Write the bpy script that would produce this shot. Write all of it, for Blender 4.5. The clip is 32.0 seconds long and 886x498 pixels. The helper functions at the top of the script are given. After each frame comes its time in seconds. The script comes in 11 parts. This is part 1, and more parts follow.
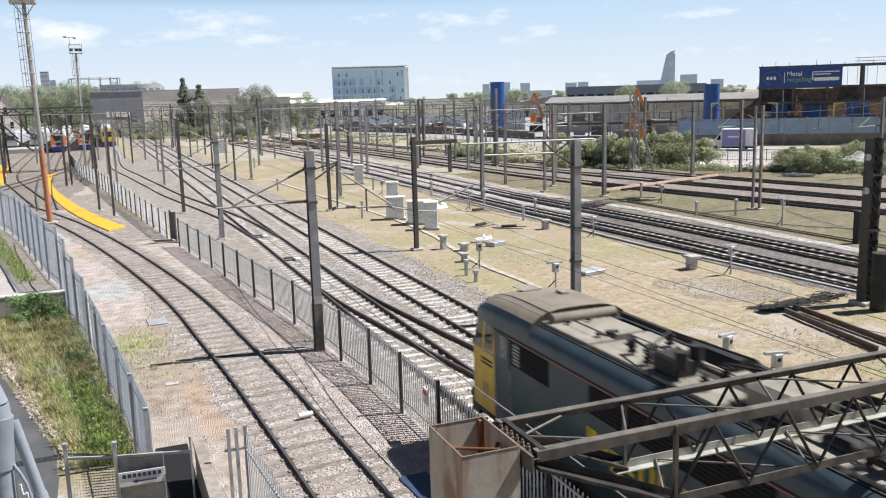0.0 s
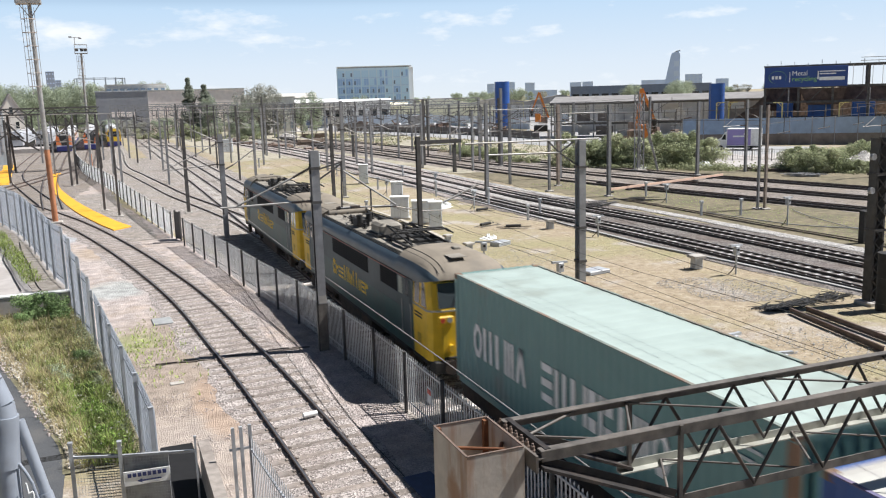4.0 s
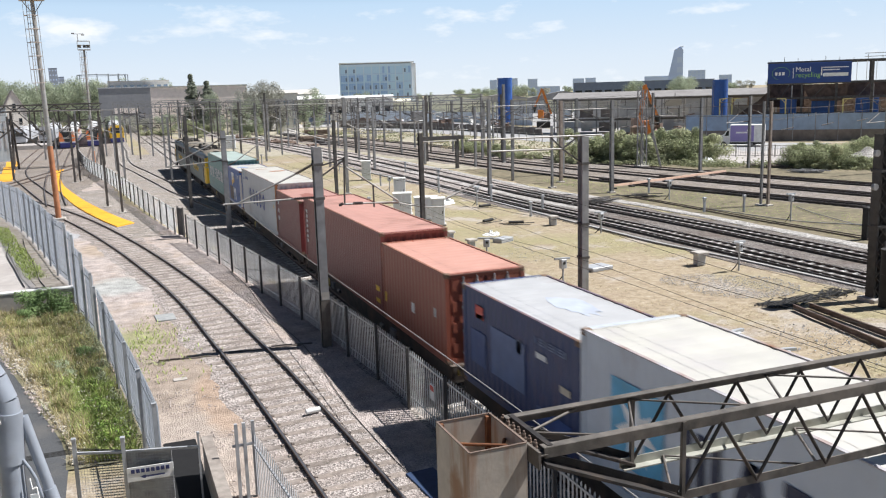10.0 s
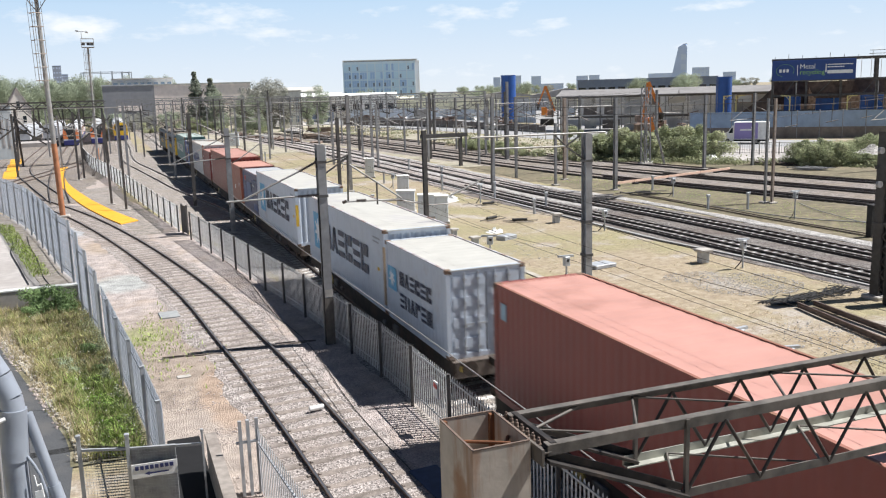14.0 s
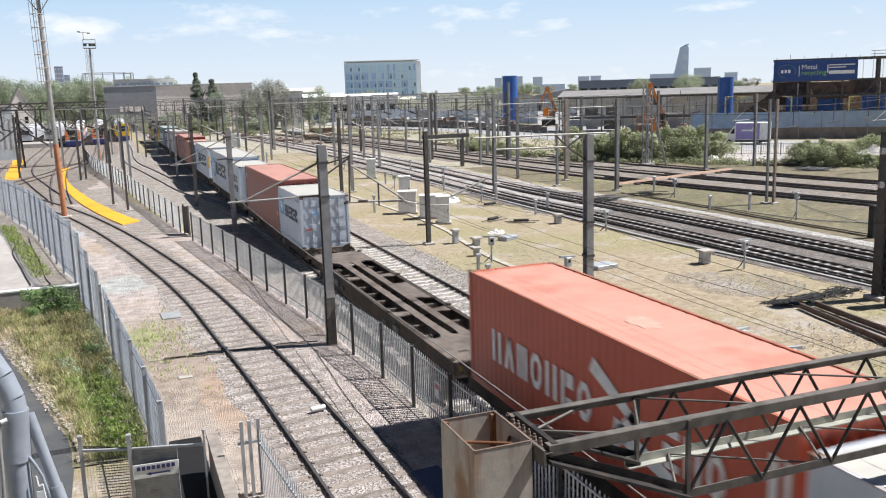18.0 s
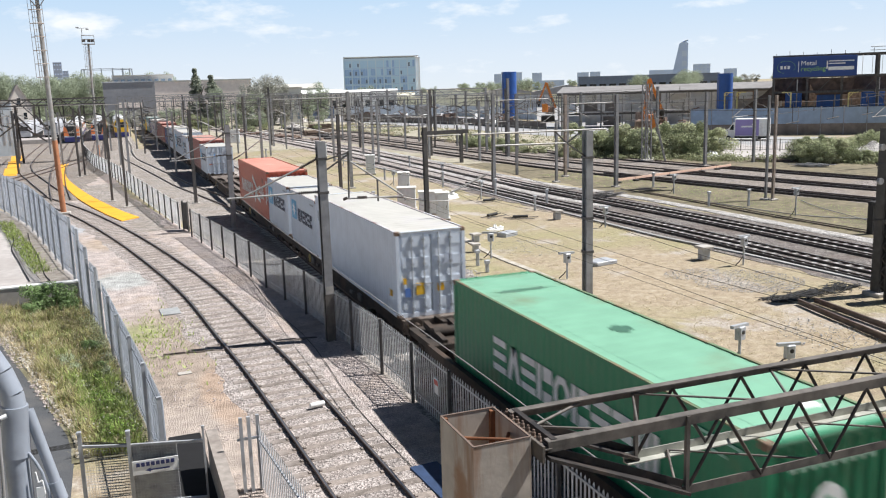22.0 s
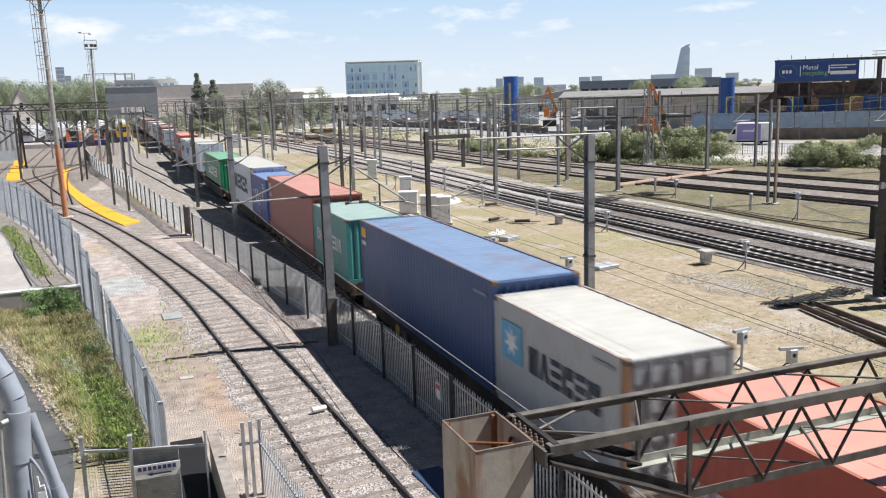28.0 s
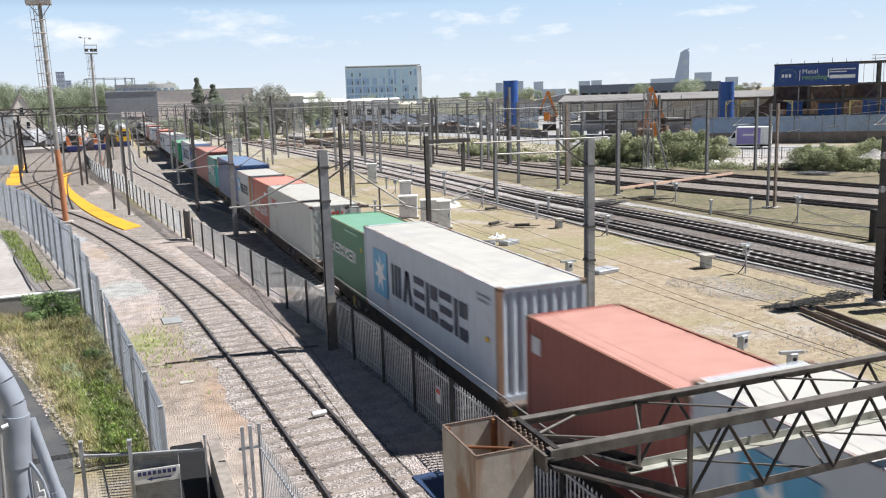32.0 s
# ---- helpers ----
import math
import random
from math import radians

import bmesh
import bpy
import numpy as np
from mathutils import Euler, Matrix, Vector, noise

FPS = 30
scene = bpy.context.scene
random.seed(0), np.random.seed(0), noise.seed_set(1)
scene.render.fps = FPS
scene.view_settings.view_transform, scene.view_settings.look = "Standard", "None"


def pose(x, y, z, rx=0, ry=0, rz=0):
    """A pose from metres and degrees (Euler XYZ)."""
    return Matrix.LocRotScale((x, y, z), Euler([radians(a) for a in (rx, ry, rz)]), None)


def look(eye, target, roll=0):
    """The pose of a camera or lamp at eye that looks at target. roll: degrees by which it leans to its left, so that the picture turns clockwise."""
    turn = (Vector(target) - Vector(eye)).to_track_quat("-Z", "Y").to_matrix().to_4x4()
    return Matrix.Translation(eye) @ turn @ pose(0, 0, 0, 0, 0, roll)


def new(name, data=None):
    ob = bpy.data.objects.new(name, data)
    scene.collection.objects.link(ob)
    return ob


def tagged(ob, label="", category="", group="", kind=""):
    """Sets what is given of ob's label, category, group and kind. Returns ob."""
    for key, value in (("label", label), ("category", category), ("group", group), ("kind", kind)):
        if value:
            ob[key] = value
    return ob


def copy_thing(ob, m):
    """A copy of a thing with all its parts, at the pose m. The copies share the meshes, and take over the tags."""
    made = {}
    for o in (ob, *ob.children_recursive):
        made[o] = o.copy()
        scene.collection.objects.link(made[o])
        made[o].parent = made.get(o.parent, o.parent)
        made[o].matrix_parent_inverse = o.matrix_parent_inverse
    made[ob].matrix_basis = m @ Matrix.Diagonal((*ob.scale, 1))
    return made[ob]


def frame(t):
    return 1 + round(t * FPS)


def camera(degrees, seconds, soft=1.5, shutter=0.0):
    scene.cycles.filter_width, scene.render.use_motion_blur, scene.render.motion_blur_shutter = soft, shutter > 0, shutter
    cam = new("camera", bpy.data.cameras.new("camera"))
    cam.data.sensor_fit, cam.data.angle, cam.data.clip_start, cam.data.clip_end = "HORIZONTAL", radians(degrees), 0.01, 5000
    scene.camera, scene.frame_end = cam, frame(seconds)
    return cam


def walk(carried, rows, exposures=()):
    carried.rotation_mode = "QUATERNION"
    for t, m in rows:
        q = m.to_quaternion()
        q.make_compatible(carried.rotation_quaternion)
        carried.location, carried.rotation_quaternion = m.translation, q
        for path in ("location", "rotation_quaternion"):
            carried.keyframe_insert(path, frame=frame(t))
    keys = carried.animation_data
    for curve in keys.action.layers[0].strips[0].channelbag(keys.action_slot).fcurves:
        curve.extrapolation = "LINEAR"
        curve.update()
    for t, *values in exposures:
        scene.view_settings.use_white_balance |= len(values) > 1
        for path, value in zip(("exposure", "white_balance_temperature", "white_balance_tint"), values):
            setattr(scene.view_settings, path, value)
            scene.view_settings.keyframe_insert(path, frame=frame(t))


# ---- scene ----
cam = camera(54.45, 32.0, soft=1.15, shutter=0.5)
walk(cam, [
    (0.0, pose(0, 0, 8.66, 79.928, 1.603, -21.836)),
    (0.5, pose(0, 0, 8.66, 79.989, 1.621, -21.739)),
    (1.0, pose(0, 0, 8.66, 80.081, 1.637, -21.684)),
    (1.5, pose(0, 0, 8.66, 80.089, 1.639, -21.640)),
    (2.0, pose(0, 0, 8.66, 80.048, 1.641, -21.573)),
    (2.5, pose(0, 0, 8.66, 80.101, 1.644, -21.582)),
    (3.0, pose(0, 0, 8.66, 79.989, 1.652, -21.547)),
    (3.5, pose(0, 0, 8.66, 79.963, 1.639, -21.546)),
    (5.5, pose(0, 0, 8.66, 79.731, 1.635, -21.477)),
    (6.0, pose(0, 0, 8.66, 79.757, 1.638, -21.462)),
    (6.5, pose(0, 0, 8.66, 79.711, 1.639, -21.468)),
    (7.0, pose(0, 0, 8.66, 79.756, 1.646, -21.483)),
    (7.5, pose(0, 0, 8.66, 79.779, 1.639, -21.514)),
    (8.0, pose(0, 0, 8.66, 79.732, 1.648, -21.466)),
    (8.5, pose(0, 0, 8.66, 79.771, 1.642, -21.446)),
    (9.0, pose(0, 0, 8.66, 79.700, 1.646, -21.394)),
    (9.5, pose(0, 0, 8.66, 79.705, 1.644, -21.398)),
    (10.0, pose(0, 0, 8.66, 79.684, 1.660, -21.360)),
    (10.5, pose(0, 0, 8.66, 79.569, 1.648, -21.425)),
    (11.0, pose(0, 0, 8.66, 79.640, 1.656, -21.401)),
    (11.5, pose(0, 0, 8.66, 79.664, 1.658, -21.379)),
    (12.0, pose(0, 0, 8.66, 79.681, 1.658, -21.400)),
    (12.5, pose(0, 0, 8.66, 79.734, 1.669, -21.270)),
    (13.0, pose(0, 0, 8.66, 79.641, 1.684, -21.197)),
    (13.5, pose(0, 0, 8.66, 79.598, 1.671, -21.154)),
    (14.0, pose(0, 0, 8.66, 79.520, 1.695, -21.133)),
    (14.5, pose(0, 0, 8.66, 79.590, 1.690, -21.108)),
    (16.5, pose(0, 0, 8.66, 79.555, 1.695, -21.164)),
    (17.0, pose(0, 0, 8.66, 79.457, 1.695, -21.098)),
    (17.5, pose(0, 0, 8.66, 79.453, 1.705, -20.981)),
    (18.0, pose(0, 0, 8.66, 79.566, 1.712, -21.035)),
    (18.5, pose(0, 0, 8.66, 79.604, 1.715, -21.088)),
    (19.0, pose(0, 0, 8.66, 79.602, 1.706, -21.140)),
    (19.5, pose(0, 0, 8.66, 79.549, 1.708, -21.101)),
    (20.0, pose(0, 0, 8.66, 79.349, 1.687, -21.126)),
    (20.5, pose(0, 0, 8.66, 79.322, 1.706, -21.047)),
    (21.0, pose(0, 0, 8.66, 79.443, 1.713, -21.017)),
    (21.5, pose(0, 0, 8.66, 79.389, 1.701, -21.069)),
    (22.0, pose(0, 0, 8.66, 79.310, 1.700, -21.087)),
    (22.5, pose(0, 0, 8.66, 79.285, 1.710, -21.043)),
    (23.0, pose(0, 0, 8.66, 79.300, 1.716, -21.008)),
    (23.5, pose(0, 0, 8.66, 79.355, 1.720, -20.998)),
    (24.0, pose(0, 0, 8.66, 79.377, 1.723, -20.944)),
    (24.5, pose(0, 0, 8.66, 79.292, 1.726, -20.906)),
    (25.0, pose(0, 0, 8.66, 79.277, 1.733, -20.921)),
    (25.5, pose(0, 0, 8.66, 79.191, 1.721, -20.970)),
    (27.5, pose(0, 0, 8.66, 79.574, 1.737, -20.954)),
    (28.0, pose(0, 0, 8.66, 79.606, 1.740, -20.968)),
    (28.5, pose(0, 0, 8.66, 79.873, 1.761, -20.965)),
    (29.0, pose(0, 0, 8.66, 79.967, 1.791, -20.935)),
    (29.5, pose(0, 0, 8.66, 80.014, 1.792, -20.912)),
    (30.0, pose(0, 0, 8.66, 79.963, 1.789, -20.903)),
    (30.5, pose(0, 0, 8.66, 79.908, 1.789, -20.904)),
    (31.0, pose(0, 0, 8.66, 79.922, 1.792, -20.914)),
    (31.5, pose(0, 0, 8.66, 79.876, 1.794, -20.991)),
    (32.0, pose(0, 0, 8.66, 79.881, 1.788, -20.977)),
])

# ---- sky, sun ----
SUN_DIR = Vector((0.555, -0.11, 0.825)).normalized()
world = bpy.data.worlds.new("sky")
scene.world = world
world.use_nodes = True
wn, wl = world.node_tree.nodes, world.node_tree.links
wn.clear()
w_out = wn.new("ShaderNodeOutputWorld")
w_bg = wn.new("ShaderNodeBackground")
w_sky = wn.new("ShaderNodeTexSky")
w_sky.sky_type = "NISHITA"
w_sky.sun_disc = False
w_sky.sun_elevation = math.asin(SUN_DIR.z)
w_sky.sun_rotation = math.atan2(SUN_DIR.x, SUN_DIR.y)
w_sky.air_density, w_sky.dust_density, w_sky.ozone_density = 0.6, 0.0, 1.0
w_tc = wn.new("ShaderNodeTexCoord")
w_map = wn.new("ShaderNodeMapping")
w_map.inputs["Scale"].default_value = (4.5, 4.5, 13.0)
w_noise = wn.new("ShaderNodeTexNoise")
w_noise.inputs["Scale"].default_value = 3.2
w_noise.inputs["Detail"].default_value = 7.0
w_noise.inputs["Roughness"].default_value = 0.58
w_ramp = wn.new("ShaderNodeValToRGB")
w_ramp.color_ramp.elements[0].position = 0.60
w_ramp.color_ramp.elements[0].color = (0, 0, 0, 1)
w_ramp.color_ramp.elements[1].position = 0.82
w_ramp.color_ramp.elements[1].color = (0.9, 0.9, 0.9, 1)
w_mix = wn.new("ShaderNodeMixRGB")
w_mix.inputs["Color2"].default_value = (13.6, 13.9, 14.2, 1)
wl.new(w_tc.outputs["Generated"], w_map.inputs["Vector"])
wl.new(w_map.outputs["Vector"], w_noise.inputs["Vector"])
wl.new(w_noise.outputs["Fac"], w_ramp.inputs["Fac"])
wl.new(w_mix.outputs["Color"], w_bg.inputs["Color"])
wl.new(w_bg.outputs["Background"], w_out.inputs["Surface"])
w_bg.inputs["Strength"].default_value = 0.05
sun = new("sun", bpy.data.lights.new("sun", "SUN"))
sun.data.energy = 5.0
sun.data.angle = radians(0.53)
sun.data.color = (1.0, 0.985, 0.97)
sun.matrix_world = look((60, -15, 90), Vector((60, -15, 90)) - SUN_DIR)
scene.view_settings.exposure = 0.60

# pale haze over the lowest sky, as on a bright summer day, with small flat clouds
w_sep = wn.new("ShaderNodeSeparateXYZ")
wl.new(w_tc.outputs["Generated"], w_sep.inputs["Vector"])
w_col = wn.new("ShaderNodeValToRGB")
for k, (p, c) in enumerate(((0.0, (0.76, 0.83, 0.905)), (0.035, (0.70, 0.80, 0.915)), (0.12, (0.49, 0.69, 0.91)))):
    e = w_col.color_ramp.elements[k] if k < 2 else w_col.color_ramp.elements.new(p)
    e.position, e.color = p, (*c, 1)
w_gain = wn.new("ShaderNodeMixRGB")
w_gain.blend_type = "MULTIPLY"
w_gain.inputs["Fac"].default_value = 1.0
w_gain.inputs["Color2"].default_value = (14.3, 14.3, 14.3, 1)
w_hz = wn.new("ShaderNodeValToRGB")
w_hz.color_ramp.elements[0].position, w_hz.color_ramp.elements[0].color = 0.10, (0.95, 0.95, 0.95, 1)
w_hz.color_ramp.elements[1].position, w_hz.color_ramp.elements[1].color = 0.15, (0.03, 0.03, 0.03, 1)
w_mix2 = wn.new("ShaderNodeMixRGB")
wl.new(w_sep.outputs["Z"], w_col.inputs["Fac"])
wl.new(w_sep.outputs["Z"], w_hz.inputs["Fac"])
wl.new(w_col.outputs["Color"], w_gain.inputs["Color1"])
wl.new(w_hz.outputs["Color"], w_mix2.inputs["Fac"])
w_thin = wn.new("ShaderNodeMixRGB")
w_thin.blend_type = "MULTIPLY"
w_thin.inputs["Fac"].default_value = 1.0
w_thin.inputs["Color2"].default_value = (0.70, 0.70, 0.72, 1)
wl.new(w_sky.outputs["Color"], w_thin.inputs["Color1"])
wl.new(w_thin.outputs["Color"], w_mix2.inputs["Color1"])
wl.new(w_gain.outputs["Color"], w_mix2.inputs["Color2"])
wl.new(w_mix2.outputs["Color"], w_mix.inputs["Color1"])
w_cloud = wn.new("ShaderNodeMixRGB")
w_cloud.blend_type = "MULTIPLY"
w_cloud.inputs["Fac"].default_value = 1.0
wl.new(w_ramp.outputs["Color"], w_cloud.inputs["Color1"])
wl.new(w_hz.outputs["Color"], w_cloud.inputs["Color2"])
wl.new(w_cloud.outputs["Color"], w_mix.inputs["Fac"])

# banks of small summer clouds: direction of the middle, half width and half height
w_sum = w_noise.outputs["Fac"]
for cx, cy, cz, su, sv, amount in ((-0.009, 0.997, 0.072, 0.085, 0.016, 0.22), (0.123, 0.989, 0.084, 0.08, 0.022, 0.27), (0.182, 0.981, 0.068, 0.05, 0.009, 0.14), (0.398, 0.913, 0.084, 0.05, 0.012, 0.12), (0.634, 0.770, 0.079, 0.09, 0.008, 0.12), (0.227, 0.972, 0.062, 0.09, 0.008, 0.12)):
    d = math.hypot(cx, cy)
    w_u = wn.new("ShaderNodeVectorMath")
    w_u.operation = "DOT_PRODUCT"
    w_u.inputs[1].default_value = (cy / d / su, -cx / d / su, 0)
    wl.new(w_tc.outputs["Generated"], w_u.inputs[0])
    w_v = wn.new("ShaderNodeMath")
    w_v.operation = "MULTIPLY_ADD"
    w_v.inputs[1].default_value, w_v.inputs[2].default_value = 1 / sv, -cz / sv
    wl.new(w_sep.outputs["Z"], w_v.inputs[0])
    w_xy = wn.new("ShaderNodeCombineXYZ")
    wl.new(w_u.outputs["Value"], w_xy.inputs["X"])
    wl.new(w_v.outputs[0], w_xy.inputs["Y"])
    w_len = wn.new("ShaderNodeVectorMath")
    w_len.operation = "LENGTH"
    wl.new(w_xy.outputs[0], w_len.inputs[0])
    w_mask = wn.new("ShaderNodeMapRange")
    w_mask.interpolation_type = "SMOOTHSTEP"
    w_mask.inputs["From Min"].default_value, w_mask.inputs["From Max"].default_value = 1.25, 0.1
    w_mask.inputs["To Max"].default_value = amount
    wl.new(w_len.outputs["Value"], w_mask.inputs["Value"])
    w_add = wn.new("ShaderNodeMath")
    wl.new(w_sum, w_add.inputs[0])
    wl.new(w_mask.outputs["Result"], w_add.inputs[1])
    w_sum = w_add.outputs[0]
wl.new(w_sum, w_ramp.inputs["Fac"])

# ---- materials ----
def mat(name, color, rough=0.8, metal=0.0, vary=0.25, scale=6.0, dirt=None, dirt_amount=0.4, dirt_scale=1.2,
        bump=0.0, bump_scale=40.0, per_object=0.0, per_island=0.0, streak=False):
    """Procedural paint, stone or metal: grain, larger stains of a second colour, relief."""
    m = bpy.data.materials.new(name)
    m.use_nodes = True
    n, l = m.node_tree.nodes, m.node_tree.links
    b = n["Principled BSDF"]
    b.inputs["Roughness"].default_value = rough
    b.inputs["Metallic"].default_value = metal
    tc = n.new("ShaderNodeTexCoord")
    base = n.new("ShaderNodeRGB")
    base.outputs[0].default_value = (*color, 1)
    fine = n.new("ShaderNodeTexNoise")
    fine.inputs["Scale"].default_value = scale
    fine.inputs["Detail"].default_value = 5
    l.new(tc.outputs["Object"], fine.inputs["Vector"])
    mr = n.new("ShaderNodeMapRange")
    mr.inputs["From Min"].default_value, mr.inputs["From Max"].default_value = 0.3, 0.7
    mr.inputs["To Min"].default_value, mr.inputs["To Max"].default_value = 1 - vary, 1 + vary
    l.new(fine.outputs["Fac"], mr.inputs["Value"])
    hsv = n.new("ShaderNodeHueSaturation")
    l.new(base.outputs[0], hsv.inputs["Color"])
    value = mr.outputs["Result"]
    if per_object or per_island:
        rnd = n.new("ShaderNodeObjectInfo").outputs["Random"] if per_object else n.new("ShaderNodeNewGeometry").outputs["Random Per Island"]
        amount = per_object or per_island
        mr2 = n.new("ShaderNodeMapRange")
        mr2.inputs["To Min"].default_value, mr2.inputs["To Max"].default_value = 1 - amount, 1 + amount
        l.new(rnd, mr2.inputs["Value"])
        mul = n.new("ShaderNodeMath")
        mul.operation = "MULTIPLY"
        l.new(value, mul.inputs[0])
        l.new(mr2.outputs["Result"], mul.inputs[1])
        value = mul.outputs[0]
    l.new(value, hsv.inputs["Value"])
    out = hsv.outputs["Color"]
    if dirt:
        mp = n.new("ShaderNodeMapping")
        if streak:
            mp.inputs["Scale"].default_value = (3.0, 3.0, 0.35)
        l.new(tc.outputs["Object"], mp.inputs["Vector"])
        big = n.new("ShaderNodeTexNoise")
        big.inputs["Scale"].default_value = dirt_scale
        big.inputs["Detail"].default_value = 8
        big.inputs["Roughness"].default_value = 0.65
        l.new(mp.outputs["Vector"], big.inputs["Vector"])
        rp = n.new("ShaderNodeValToRGB")
        rp.color_ramp.elements[0].position = 0.62 - 0.3 * dirt_amount
        rp.color_ramp.elements[1].position = 0.82 - 0.2 * dirt_amount
        rp.color_ramp.elements[0].color = (0, 0, 0, 1)
        l.new(big.outputs["Fac"], rp.inputs["Fac"])
        mx = n.new("ShaderNodeMixRGB")
        mx.inputs["Color2"].default_value = (*dirt, 1)
        l.new(rp.outputs["Color"], mx.inputs["Fac"])
        l.new(out, mx.inputs["Color1"])
        out = mx.outputs["Color"]
    l.new(out, b.inputs["Base Color"])
    if bump:
        bn = n.new("ShaderNodeTexNoise")
        bn.inputs["Scale"].default_value = bump_scale
        bn.inputs["Detail"].default_value = 6
        l.new(tc.outputs["Object"], bn.inputs["Vector"])
        bp = n.new("ShaderNodeBump")
        bp.inputs["Strength"].default_value = bump
        bp.inputs["Distance"].default_value = 0.02
        l.new(bn.outputs["Fac"], bp.inputs["Height"])
        l.new(bp.outputs["Normal"], b.inputs["Normal"])
    return m


def glass_mat(name, color, rough=0.05):
    m = bpy.data.materials.new(name)
    m.use_nodes = True
    b = m.node_tree.nodes["Principled BSDF"]
    b.inputs["Base Color"].default_value = (*color, 1)
    b.inputs["Roughness"].default_value = rough
    b.inputs["Specular IOR Level"].default_value = 0.8
    return m


RUST = (0.16, 0.065, 0.03)
M_RAIL = mat("rail_steel", (0.125, 0.09, 0.075), 0.6, 0.3, 0.3, 3, bump=0.2)
M_RAILTOP = mat("rail_head_steel", (0.42, 0.41, 0.40), 0.35, 0.9, 0.15, 5)
M_SLEEPER = mat("sleeper_concrete", (0.53, 0.50, 0.465), 0.9, 0, 0.2, 8, dirt=(0.22, 0.18, 0.15), dirt_amount=0.4, dirt_scale=1.5, bump=0.3, per_object=0.12)
M_SLEEPER_OLD = mat("sleeper_wood", (0.225, 0.19, 0.165), 0.95, 0, 0.3, 7, dirt=(0.30, 0.26, 0.235), dirt_amount=0.5, dirt_scale=2.0, bump=0.5, per_object=0.25)
M_SLEEPER_DARK = mat("oily_concrete_sleeper", (0.52, 0.50, 0.475), 0.9, 0, 0.25, 8, dirt=(0.13, 0.115, 0.10), dirt_amount=0.55, dirt_scale=1.1, bump=0.3, per_object=0.3)
M_STONE = mat("ballast_stone", (0.43, 0.37, 0.345), 0.95, 0, 0.2, 20, per_island=0.28)
M_STONE_GREY = mat("grey_ballast_stone", (0.34, 0.33, 0.32), 0.95, 0, 0.2, 20, per_island=0.45)
M_GALV = mat("galvanised_steel", (0.40, 0.415, 0.435), 0.5, 0.1, 0.15, 4, dirt=(0.29, 0.30, 0.315), dirt_amount=0.4, dirt_scale=0.9, per_object=0.10)
M_GALV_BLUE = mat("blue_grey_fence_steel", (0.34, 0.375, 0.43), 0.5, 0.1, 0.15, 4, dirt=(0.26, 0.285, 0.325), dirt_amount=0.4, dirt_scale=0.9, per_object=0.10)
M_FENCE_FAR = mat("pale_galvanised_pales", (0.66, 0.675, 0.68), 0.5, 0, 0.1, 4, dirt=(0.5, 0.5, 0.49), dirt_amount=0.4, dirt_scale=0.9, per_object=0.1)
M_FENCE_A = mat("galvanised_pales", (0.52, 0.525, 0.525), 0.45, 0.1, 0.12, 4, dirt=(0.36, 0.36, 0.355), dirt_amount=0.4, dirt_scale=0.9, per_object=0.12)
M_MAST = mat("weathered_mast_steel", (0.29, 0.29, 0.295), 0.65, 0.05, 0.2, 3, dirt=(0.17, 0.155, 0.14), dirt_amount=0.42, dirt_scale=1.3, streak=True, bump=0.1)
M_MAST_DARK = mat("dark_mast_steel", (0.09, 0.085, 0.082), 0.7, 0.1, 0.3, 3, dirt=(0.14, 0.12, 0.105), dirt_amount=0.35, dirt_scale=1.0, streak=True)
M_INSULATOR = mat("brown_insulator_glaze", (0.11, 0.085, 0.075), 0.45, 0, 0.2, 8, dirt=(0.17, 0.14, 0.125), dirt_amount=0.4, dirt_scale=3.0)
M_TIMBER = mat("rotten_dark_timber", (0.14, 0.115, 0.098), 0.95, 0, 0.35, 6, dirt=(0.20, 0.165, 0.14), dirt_amount=0.4, dirt_scale=3.0, bump=0.4)
M_MAST_RUST = mat("rust_brown_mast", (0.38, 0.31, 0.265), 0.75, 0.1, 0.3, 3, dirt=(0.40, 0.36, 0.32), dirt_amount=0.4, streak=True)
M_PALE_STEEL = mat("pale_steel_tube", (0.37, 0.36, 0.345), 0.5, 0.3, 0.15, 5, dirt=(0.26, 0.225, 0.19), dirt_amount=0.45, dirt_scale=1.5)
M_BLACK = mat("black_fittings", (0.022, 0.021, 0.02), 0.7, 0, 0.3, 5)
M_WIRE = mat("copper_wire", (0.05, 0.045, 0.04), 0.6, 0.4, 0.1, 1)
M_CONCRETE = mat("pale_concrete", (0.45, 0.42, 0.385), 0.9, 0, 0.15, 4, dirt=(0.3, 0.28, 0.25), dirt_amount=0.5, dirt_scale=0.6, bump=0.25)
M_ASPHALT = mat("grey_asphalt", (0.075, 0.078, 0.083), 0.9, 0, 0.25, 30, dirt=(0.12, 0.115, 0.11), dirt_amount=0.4, dirt_scale=0.5, bump=0.3)
M_YARD = mat("pale_yard_concrete", (0.42, 0.39, 0.37), 0.9, 0, 0.15, 3, dirt=(0.33, 0.30, 0.28), dirt_amount=0.5, dirt_scale=0.3, bump=0.15)
M_YELLOW = mat("yellow_paint", (0.86, 0.42, 0.035), 0.55, 0, 0.1, 2, dirt=(0.5, 0.26, 0.06), dirt_amount=0.25, dirt_scale=0.8)
M_WHITE = mat("white_paint", (0.78, 0.78, 0.76), 0.6, 0, 0.08, 3, dirt=(0.5, 0.48, 0.44), dirt_amount=0.3, dirt_scale=0.9)
